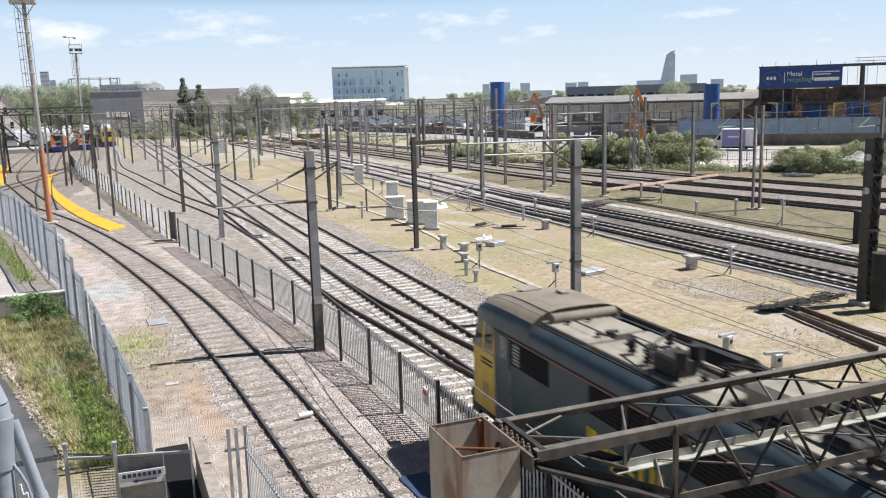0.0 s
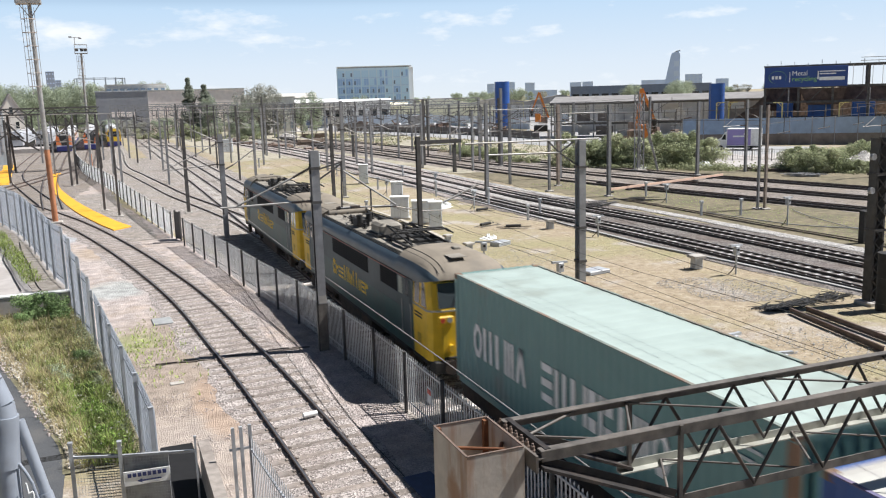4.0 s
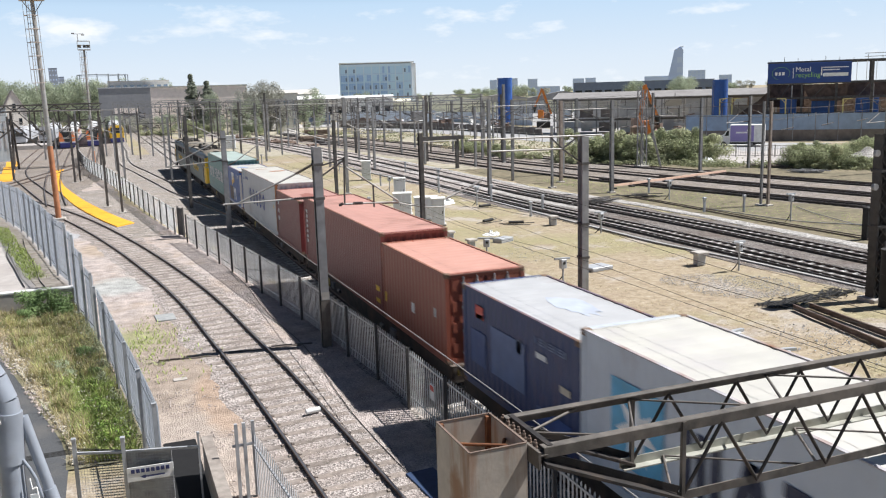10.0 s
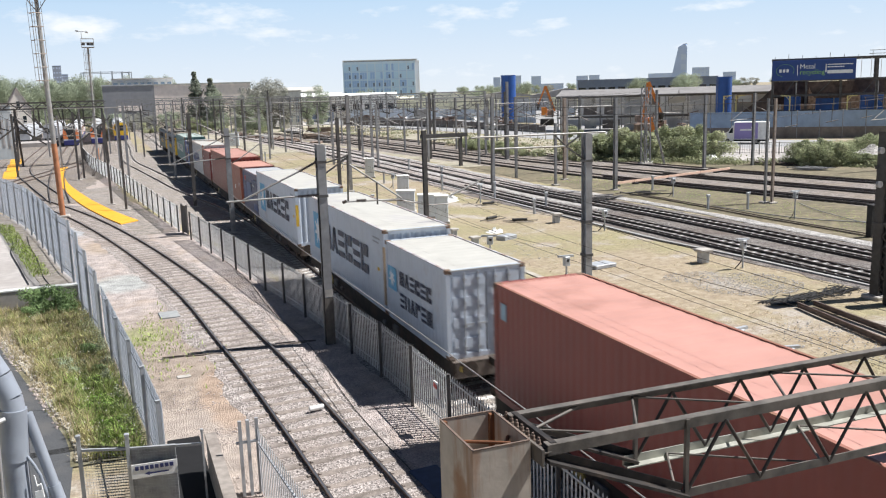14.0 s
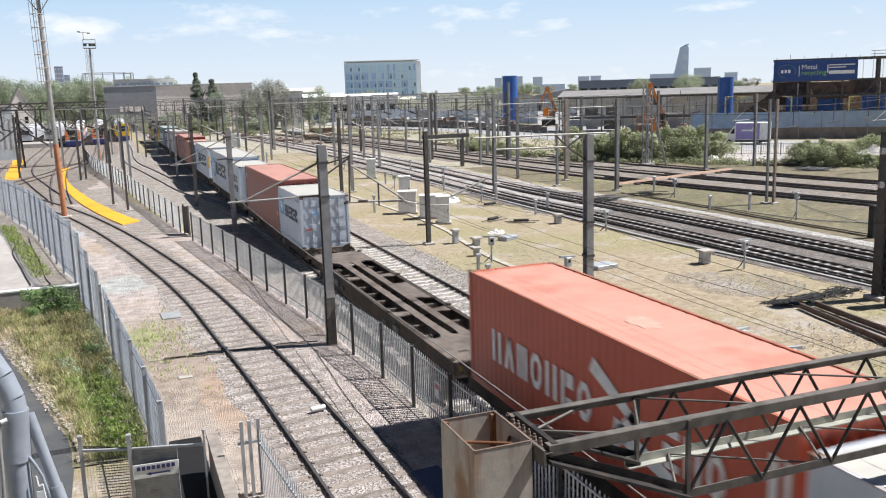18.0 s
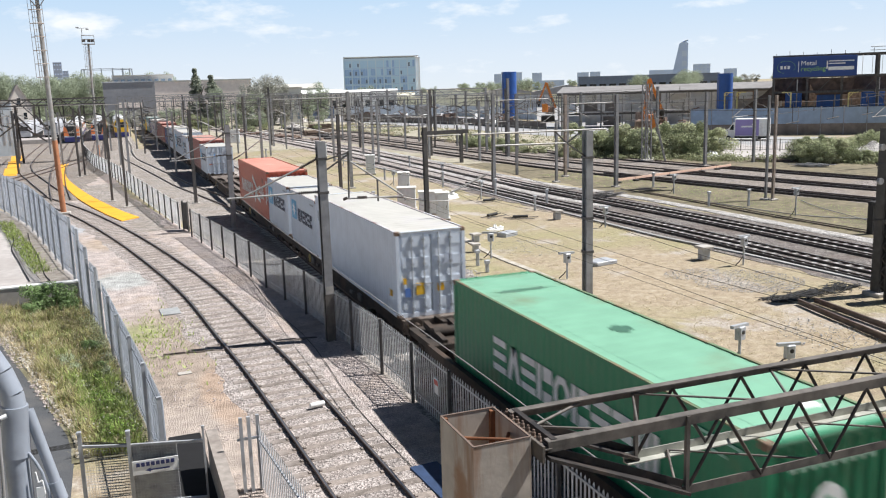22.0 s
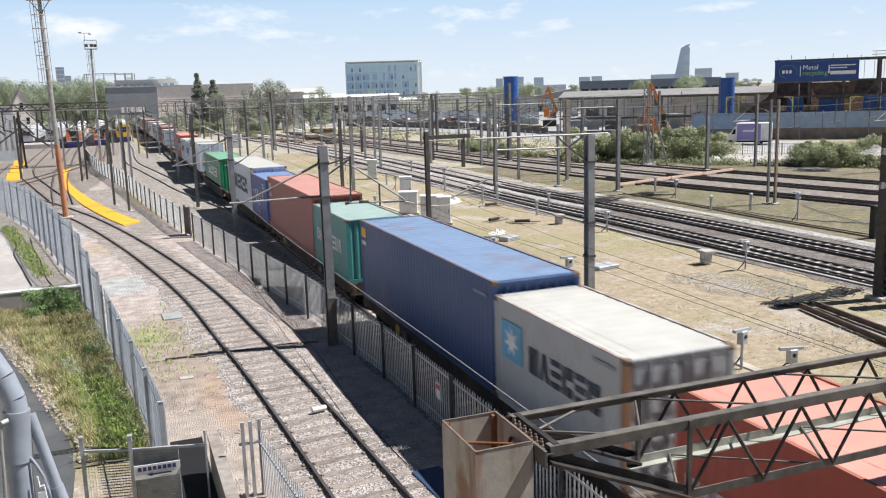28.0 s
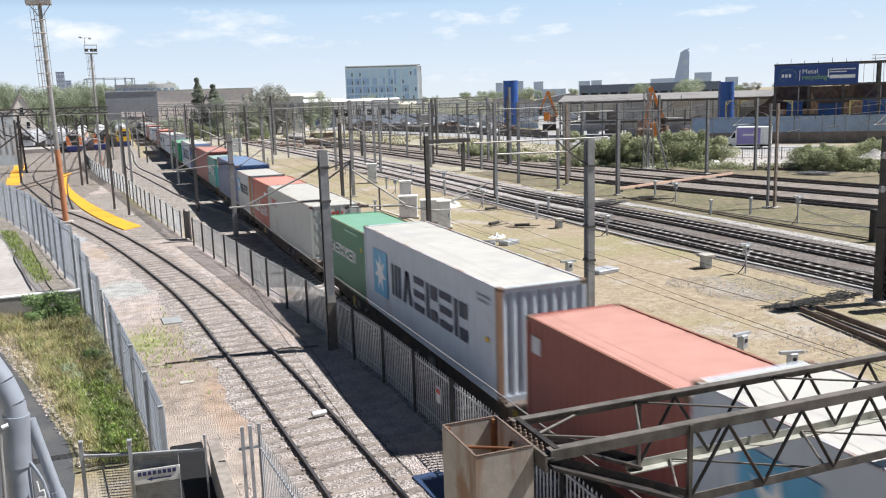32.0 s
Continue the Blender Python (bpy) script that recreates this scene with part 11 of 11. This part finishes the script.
ROUND_A = tree("round", 1, 10, 8.5, M_LEAF, "broad leafy green tree beyond the yard")
ROUND_B = tree("round", 2, 10, 9.5, M_LEAF, "broad leafy green tree beyond the yard")
ROUND_C = tree("round", 19, 10, 9.0, M_LEAF_GREY, "grey-green thin-crowned tree beyond the tracks")
CONE_A = tree("cone", 4, 10, 5.0, M_LEAF_DARK, "dark slender conifer beside the warehouse")
CONE_A.matrix_basis = Matrix.Translation((22.3, 239, 0)) @ Matrix.Diagonal((1.5, 1.5, 1.5, 1))


def plant_trees():
    rnd = random.Random(12)
    k1 = copy_thing(CONE_A, Matrix.Translation((26.2, 238, 0)) @ Matrix.Scale(1, 4))
    k1.scale = (1.7, 1.7, 1.32)
    used = {ROUND_A: False, ROUND_B: False, ROUND_C: False}

    def put(t, x, y, s, sz=None):
        if not used[t]:
            used[t] = True
            o = t
            o.matrix_basis = Matrix.Translation((x, y, 0)) @ Matrix.Rotation(rnd.uniform(0, 6), 4, "Z")
        else:
            o = copy_thing(t, Matrix.Translation((x, y, 0)) @ Matrix.Rotation(rnd.uniform(0, 6), 4, "Z"))
        o.scale = (s, s, sz or s)

    put(ROUND_B, 30.6, 213, 0.6, 0.85)
    put(ROUND_B, 34.5, 216, 0.5, 0.85)
    put(ROUND_A, 47.8, 220, 0.5, 0.95)
    put(ROUND_A, 53.7, 229, 0.5, 1.08)
    put(ROUND_B, 26.0, 226, 0.5, 1.0)
    put(ROUND_C, 39.0, 227, 1.1, 1.3)
    put(ROUND_C, 41.5, 224, 0.8, 1.1)
    put(ROUND_C, 36.6, 223, 0.7, 1.0)
    put(ROUND_C, 35.0, 231, 0.6, 1.1)
    put(ROUND_A, 57.8, 253, 0.95, 1.1)
    put(ROUND_A, -21.6, 292, 1.15, 1.55)
    put(ROUND_B, -12.8, 300, 1.2, 1.5)
    put(ROUND_B, -3.8, 296, 1.0, 1.52)
    put(ROUND_A, -8.0, 308, 1.1, 1.5)
    put(ROUND_C, 2.0, 330, 1.2, 1.6)
    for k in range(44):
        put(rnd.choice((ROUND_A, ROUND_B, ROUND_B)), rnd.uniform(-70, 12), rnd.uniform(315, 420), rnd.uniform(1.0, 1.5), rnd.uniform(1.2, 1.8))
    for k in range(10):
        put(rnd.choice((ROUND_A, ROUND_B)), rnd.uniform(8, 34), rnd.uniform(420, 500), rnd.uniform(1.0, 1.6), rnd.uniform(1.6, 2.1))
    for x, y, s in ((178, 358, 1.05), (208, 282, 0.95), (212, 286, 1.1), (150, 330, 0.95), (240, 360, 1.1), (300, 400, 1.3), (128, 300, 0.8), (95, 330, 0.9)):
        put(ROUND_B, x, y, s, s * 1.05)
    for k in range(46):
        put(rnd.choice((ROUND_A, ROUND_B, ROUND_C)), rnd.uniform(130, 900), rnd.uniform(560, 1000), rnd.uniform(1.0, 1.6), rnd.uniform(0.85, 1.25))
    for x, y, s, sz in ((14, 246, 0.45, 0.45), (2, 248, 0.6, 0.5), (6, 251, 0.7, 0.5), (9.5, 247, 0.5, 0.42), (17, 251, 0.6, 0.5), (24.5, 252, 0.6, 0.6), (31, 248, 0.6, 0.55), (37, 251, 0.7, 0.6), (42, 247, 0.6, 0.5), (28, 246, 0.5, 0.42), (34, 244, 0.45, 0.45), (-2, 252, 0.6, 0.5)):
        put((ROUND_C, ROUND_A, ROUND_B)[int(x) % 3], x, y, s, sz)


plant_trees()


def shrubs():
    """Bushes on the bank below the works road and scrap yard."""
    rnd = random.Random(7)
    made = []
    for v in range(4):
        th = thing("shrub", Matrix(), "unkempt green shrub on the bank", "shrub", "shrubs on the bank")
        blobs = []
        for k in range(18):
            s = rnd.uniform(0.25, 0.8)
            blobs.append((rnd.uniform(-1.7, 1.7), rnd.uniform(-1.4, 1.4), rnd.uniform(0.2, 2.6) * (0.5 + 0.5 * rnd.random()), s, s, s * rnd.uniform(0.7, 1.5)))
        st = Mesh()
        for k in range(6):
            st.tube((rnd.uniform(-0.4, 0.4), rnd.uniform(-0.4, 0.4), -0.1), (rnd.uniform(-1.2, 1.2), rnd.uniform(-1, 1), rnd.uniform(1.2, 2.2)), 0.05, 5, 0.02)
        part("stem", st, M_BARK, th)
        raw_part("foliage", leaf_cloud(Mesh(), rnd, blobs, 6000, 0.085), M_SHRUB if v % 2 else leaf_mat("pale_shrub_leaves", (0.455, 0.47, 0.305), 0.9, 0.3), th)
        made.append(th)
    spots = []
    for k in range(46):
        u = rnd.random()
        spots.append((52.5 + 11.5 * u + rnd.uniform(-1.2, 1.6), 91.5 - 9.5 * u + rnd.uniform(-1.6, 2.2), rnd.uniform(0.75, 1.4)))
    for k in range(30):
        u = rnd.random()
        spots.append((66.2 + 6 * u + rnd.uniform(-0.6, 1.6), 69 - 9 * u + rnd.uniform(-1, 1.5), rnd.uniform(0.75, 1.0) if u < 0.3 else rnd.uniform(0.3, 0.55)))
    for k in range(12):
        spots.append((49 + rnd.uniform(-1, 3), 106 + rnd.uniform(-10, 14), rnd.uniform(0.4, 0.8)))
    for k in range(12):
        spots.append((78 + rnd.uniform(-2, 6), 76 - rnd.uniform(0, 12), rnd.uniform(0.7, 1.1)))
    for k in range(18):
        spots.append((rnd.uniform(13, 44), rnd.uniform(190, 240), rnd.uniform(0.25, 0.6)))
    for k in range(20):
        spots.append((rnd.uniform(0, 40), rnd.uniform(226, 244), rnd.uniform(0.5, 1.3)))
    # the road to the scrap yard stays clear
    spots = [q for q in spots if not (q[1] > 60 and 0.80 < q[0] / q[1] < 0.915 and q[0] > 60)]
    for i, (x, y, s) in enumerate(spots):
        t = made[i % 4]
        m = Matrix.Translation((x, y, 0)) @ Matrix.Rotation(rnd.uniform(0, 6.28), 4, "Z")
        if i < 4:
            t.matrix_basis = m
            o = t
        else:
            o = copy_thing(t, m)
        o.scale = (s * 1.15, s * 1.15, s)


shrubs()


def bank_edge(y):
    """Left and right limits of the weedy bank at y."""
    left = [(21.4, -1.5), (22.6, -1.55), (23.5, -1.7), (29.5, -3.2), (33.0, -4.1), (41.0, -6.2)]
    right = [(21.4, 0.0), (22.9, -0.05), (26.5, -0.42), (31.6, -0.95), (40, -1.75), (41.5, -1.9)]

    def at(t):
        for (a, p), (b, q) in zip(t, t[1:]):
            if a <= y <= b:
                return p + (q - p) * (y - a) / (b - a)
        return t[-1][1]
    return at(left), at(right)


def blades(name, spots, material, label, rnd, hmin, hmax, lean=0.35, per=1, width=0.012):
    me = Mesh()
    for x, y, z0, k in spots:
        for j in range(per):
            h = rnd.uniform(hmin, hmax) * k
            a = rnd.uniform(0, 6.28)
            d = Vector((math.cos(a), math.sin(a), 0))
            r = Vector((-d.y, d.x, 0)) * width * rnd.uniform(0.6, 1.5)
            p = Vector((x + rnd.uniform(-0.08, 0.08), y + rnd.uniform(-0.08, 0.08), z0))
            m = p + d * lean * h * 0.4 + Vector((0, 0, h * 0.6))
            t = p + d * lean * h * rnd.uniform(0.7, 1.3) + Vector((0, 0, h))
            me.add([p - r, p + r, m + r * 0.8, m - r * 0.8, t], [(0, 1, 2, 3), (3, 2, 4)])
    data = bpy.data.meshes.new(name)
    data.from_pydata(me.v, [], me.f)
    data.materials.append(material)
    return tagged(new(name, data), label, "grass", kind="stuff")


def grasses():
    rnd = random.Random(31)
    soil = []
    for y in range(21, 39):
        a, b = bank_edge(y + 0.4)
        soil.append((a, b, y + 0.4))
    me = Mesh()
    me.add([(x, y, 0.012) for a, b, y in soil for x in (a - 0.1, (a + b) / 2, b + 0.25)], [(3 * i + k, 3 * i + k + 1, 3 * i + k + 4, 3 * i + k + 3) for i in range(len(soil) - 1) for k in (0, 1)])
    solid("bank_soil", me, mat("weedy_soil", (0.17, 0.155, 0.09), 0.95, 0, 0.35, 3, dirt=(0.32, 0.29, 0.22), dirt_amount=0.45, dirt_scale=1.2, bump=0.4), "weedy soil of the bank", "soil", kind="structure")
    green, olive, dry = [], [], []
    for k in range(15000):
        y = rnd.uniform(21.6, 39.1)
        a, b = bank_edge(y)
        u = rnd.random() ** 0.8
        x = a + (b - a) * u
        q = noise.noise(Vector((x * 0.7, y * 0.5, 1)))
        c = noise.noise(Vector((x * 2.1, y * 1.7, 4)))
        k = 0.55 + 1.1 * max(0.0, c + 0.35)
        if c < -0.3 or u < 0.16 + 0.25 * q:
            if rnd.random() < 0.55:
                dry.append((x, y, 0, 1))
        elif y < 28.2 + 3.5 * q and u > 0.34 + 0.15 * c:
            green.append((x, y, 0, k))
        else:
            olive.append((x, y, 0, k))
    m_olive = leaf_mat("olive_grass", (0.42, 0.405, 0.185), 0.85, 0.45)
    blades("bank_grass", green, M_GRASS, "rank green grass on the bank", rnd, 0.08, 0.34, 0.6, 3, 0.014)
    blades("bank_grass", olive, m_olive, "olive half-dry grass on the bank", rnd, 0.08, 0.34, 0.7, 3, 0.012)
    blades("bank_straw", dry + rnd.sample(green, len(green) // 3) + rnd.sample(olive, len(olive) * 3 // 4), M_STRAW, "dry straw stems on the bank", rnd, 0.06, 0.34, 0.8, 2, 0.009)
    clumps = rnd.sample(green, 60) + rnd.sample(olive, 90)
    tufts = [(x + rnd.gauss(0, 0.16), y + rnd.gauss(0, 0.16), 0, rnd.uniform(0.6, 1.1)) for x, y, z, q in clumps for k in range(14)]
    blades("tall_grass", tufts, leaf_mat("tall_grass_blades", (0.30, 0.34, 0.14), 0.8, 0.5), "taller green tussocks on the bank", rnd, 0.2, 0.55, 0.5, 2, 0.013)
    blades("seed_stems", rnd.sample(olive, 1500), leaf_mat("seed_stem_straw", (0.42, 0.34, 0.22), 0.85, 0.3), "tall brownish seed stems on the bank", rnd, 0.25, 0.55, 0.35, 1, 0.008)
    fl = Mesh()
    for x, y, z, q in rnd.sample(green, 160) + rnd.sample(olive, 260) + rnd.sample(dry, min(60, len(dry))):
        h = rnd.uniform(0.15, 0.35)
        fl.box((x, y, h), (0.03, 0.03, 0.02), rnd.random())
    solid("bank_flowers", fl, M_FLOWER, "pale flower heads on the bank", "flowers", kind="stuff")
    # low leafy weeds among the grass, and pale stones at the path edge
    for name, colour, count, (y0, y1), (u0, u1), (z0, z1), leaves, label in (
            ("bank_weeds", (0.33, 0.47, 0.13), 46, (22.2, 27.6), (0.42, 0.92), (0.14, 0.34), 17000, "fresh green leafy weeds on the bank"),
            ("bank_weeds", (0.35, 0.37, 0.18), 60, (26.5, 38.6), (0.2, 0.9), (0.08, 0.26), 13000, "olive leafy weeds on the bank"),
            ("fence_weeds", (0.33, 0.36, 0.24), 44, (22.0, 37.0), (0.88, 1.02), (0.2, 0.5), 9000, "grey-green tall weeds along the fence"),
            ("pale_weeds", (0.40, 0.46, 0.32), 7, (28.6, 30.0), (0.42, 0.6), (0.2, 0.36), 2600, "pale grey-green weed clump on the bank")):
        low = []
        for k in range(count):
            y = rnd.uniform(y0, y1)
            a, b = bank_edge(y)
            low.append((a + (b - a) * rnd.uniform(u0, u1), y, 0.1, rnd.uniform(0.12, 0.42), rnd.uniform(0.15, 0.5), rnd.uniform(z0, z1)))
        data = bpy.data.meshes.new(name)
        cloud = leaf_cloud(Mesh(), rnd, low, leaves, 0.034)
        data.from_pydata(cloud.v, [], cloud.f)
        data.materials.append(leaf_mat(name + "_leaves", colour, 0.85, 0.5))
        tagged(new(name, data), label, "weeds", kind="stuff")
    rubble = Mesh()
    for k in range(420):
        y = 21.6 + 13 * rnd.random() ** 1.4
        a, b = bank_edge(y)
        x = a + (b - a) * (0.02 + 0.24 * rnd.random() ** 1.5)
        s = rnd.uniform(0.03, 0.085)
        rubble.box((x, y, 0.03 + s * 0.3), (s * rnd.uniform(0.8, 1.6), s, s * 0.8), rnd.uniform(0, 3))
    solid("path_rubble", rubble, mat("pale_rubble", (0.58, 0.54, 0.47), 0.95, 0, 0.2, 12, per_island=0.3), "pale rubble along the path edge", "stones", kind="stuff")
    # weeds against the wall
    rw = random.Random(5)
    for k, (x, y, s) in enumerate(((-3.35, 38.4, 0.6), (-2.9, 38.6, 0.55), (-2.35, 38.3, 0.48), (-3.6, 37.6, 0.3), (-2.1, 37.6, 0.4), (-1.25, 31.0, 0.28), (-0.9, 28.6, 0.22))):
        th = thing("weed_bush", Matrix.Translation((x, y, 0)) @ Matrix.Scale(s, 4), "leafy green weed bush on the bank", "bush", "weed bushes")
        part("stem", Mesh().tube((0, 0, -0.1), (0.1, 0, 1.2), 0.05, 6, 0.02), M_BARK, th)
        raw_part("foliage", leaf_cloud(Mesh(), rw, [(rw.uniform(-0.8, 0.8), rw.uniform(-0.7, 0.7), rw.uniform(0.3, 1.6), 0.6, 0.6, 0.5) for i in range(7)], 2200, 0.085), M_WEED, th)
    # straw tufts over the dry ground between the lines
    spots = []
    for k in range(8000):
        x, y = rnd.uniform(15.4, 29.3), 17 + 48 * rnd.random() ** 1.3
        if noise.noise(Vector((x * 0.35, y * 0.35, 5))) > -0.12:
            spots.append((x, y, -0.03, 1))
    blades("dry_grass", spots, M_STRAW, "short dry straw grass between the tracks", rnd, 0.02, 0.06, 1.6, 3, 0.01)
    spots = []
    for k in range(9000):
        x, y = rnd.uniform(38.2, 45.5), rnd.uniform(30, 75)
        spots.append((x, y, -0.03, 0.45))
    for k in range(900):
        u = rnd.random()
        spots.append((-3.3 - 3.4 * u + rnd.uniform(-0.5, 0.3), 42 + 19 * u, 0.93, 1.6))
    for k in range(330):
        x, y = rnd.gauss(0.9, 0.8), rnd.gauss(31.5, 2.2)
        if x > -0.6:
            spots.append((x, y, 0.0, 1))
    blades("green_grass", spots, M_GRASS, "thin green grass and weeds", rnd, 0.05, 0.16, 1.1, 2, 0.014)


grasses()


def scrub():
    """Low scrub and rank weeds along the far tracks and the foot of the shrub bank."""
    rnd = random.Random(91)
    for name, n, lo, hi, box, colour, label in (("far_scrub", 150, 0.25, 0.9, ((37, 66), (100, 215)), (0.25, 0.27, 0.15), "low grey-green scrub beyond the far tracks"), ("far_straw", 120, 0.15, 0.5, ((37, 66), (96, 215)), (0.40, 0.35, 0.24), "pale dry weeds beyond the far tracks"), ("bank_scrub", 70, 0.3, 0.8, ((51, 70), (64, 96)), (0.30, 0.32, 0.19), "rank weeds at the foot of the shrubs")):
        blobs = []
        while len(blobs) < n:
            x, y = rnd.uniform(*box[0]), rnd.uniform(*box[1])
            if name == "bank_scrub":
                y = 91 - (x - 51) * 1.32 + rnd.uniform(-3.5, 1.5)
            elif x > 66 - (y - 150) * 0.12 or x < 50 - (y - 110) * 0.06:
                continue
            s = rnd.uniform(0.6, 2.2)
            blobs.append((x, y, 0.1, s, s, rnd.uniform(lo, hi)))
        data = bpy.data.meshes.new(name)
        cloud = leaf_cloud(Mesh(), rnd, blobs, 9000, 0.14)
        data.from_pydata(cloud.v, [], cloud.f)
        data.materials.append(leaf_mat(name + "_leaves", colour, 0.85, 0.3))
        tagged(new(name, data), label, "scrub", kind="stuff")


scrub()


def loose_stones():
    """Ballast stones lying loose where they can be told apart."""
    rnd = random.Random(77)
    base = [(1, 0, 0), (-1, 0, 0), (0, 1, 0), (0, -1, 0), (0, 0, 1), (0, 0, -1)]
    faces = [(0, 2, 4), (2, 1, 4), (1, 3, 4), (3, 0, 4), (2, 0, 5), (1, 2, 5), (3, 1, 5), (0, 3, 5)]

    def heap(name, n, xr, yr, material, label, smin=0.02, smax=0.05, keep=None):
        me = Mesh()
        for k in range(n):
            y = yr[0] + (yr[1] - yr[0]) * rnd.random() ** 1.5
            lo, hi = xr(y) if callable(xr) else xr
            x = rnd.uniform(lo, hi)
            if keep and not keep(x, y):
                continue
            s = rnd.uniform(smin, smax)
            v = []
            for p in base:
                q = Vector(p) * s * rnd.uniform(0.7, 1.3)
                v.append((x + q.x, y + q.y, 0.012 + s * 0.3 + q.z * 0.6))
            me.add(v, faces)
        data = bpy.data.meshes.new(name)
        data.from_pydata(me.v, [], me.f)
        data.materials.append(material)
        tagged(new(name, data), label, "stones", kind="stuff")

    heap("bank_stones", 1500, lambda y: (bank_edge(y)[0] - 0.15, bank_edge(y)[0] + 0.75), (21.6, 39), M_STONE, "pale stones along the edge of the path", 0.02, 0.06, lambda x, y: noise.noise(Vector((x, y * 0.7, 2))) > -0.1)
    heap("bank_stones", 260, lambda y: (-2.6, -1.75), (36.5, 39.0), M_WHITE, "white rubble against the fence", 0.03, 0.11)
    heap("loose_ballast", 15000, lambda y: (3.4 - 0.0011 * max(0, y - 14) ** 2, 7.0 - 0.0006 * max(0, y - 14) ** 2), (13.5, 44), M_STONE, "loose pinkish ballast stones along the siding", 0.012, 0.027)
    heap("loose_ballast", 3500, lambda y: (0.4, 3.2), (14, 34), M_STONE, "loose pinkish stones on the gravel yard", 0.012, 0.034, lambda x, y: noise.noise(Vector((x * 0.8, y * 0.8, 9))) > 0.0)
    heap("loose_ballast", 9000, lambda y: (8.0, 15.6), (14, 48), M_STONE_GREY, "loose grey ballast stones along the main lines", 0.02, 0.05)
    heap("loose_ballast", 3400, lambda y: (22.5, 27.4), (26.5, 32.5), M_STONE_GREY, "grey stones scattered in dry grass", 0.014, 0.038, lambda x, y: ((x - 25.2) / 2.4) ** 2 + ((y - 29.3) / 2.2) ** 2 < 1 or ((x - 24.1) / 1.6) ** 2 + ((y - 31.4) / 1.2) ** 2 < 1)
    heap("loose_ballast", 3600, lambda y: (18.6, 24.0), (18.0, 43.6), M_STONE_GREY, "grey stones scattered in dry grass", 0.016, 0.04, lambda x, y: ((x - 22.2) / 1.7) ** 2 + ((y - 21) / 2.8) ** 2 < 1 or ((x - 20.5) / 2.1) ** 2 + ((y - 41) / 2.5) ** 2 < 1)


loose_stones()


# ---- movement ----
def motions():
    times = [float(k) for k in range(0, 33, 2)]
    for th, offset, z in MOVERS:
        walk(th, [(t, train_pose(offset + ran(t), z)) for t in times])


motions()
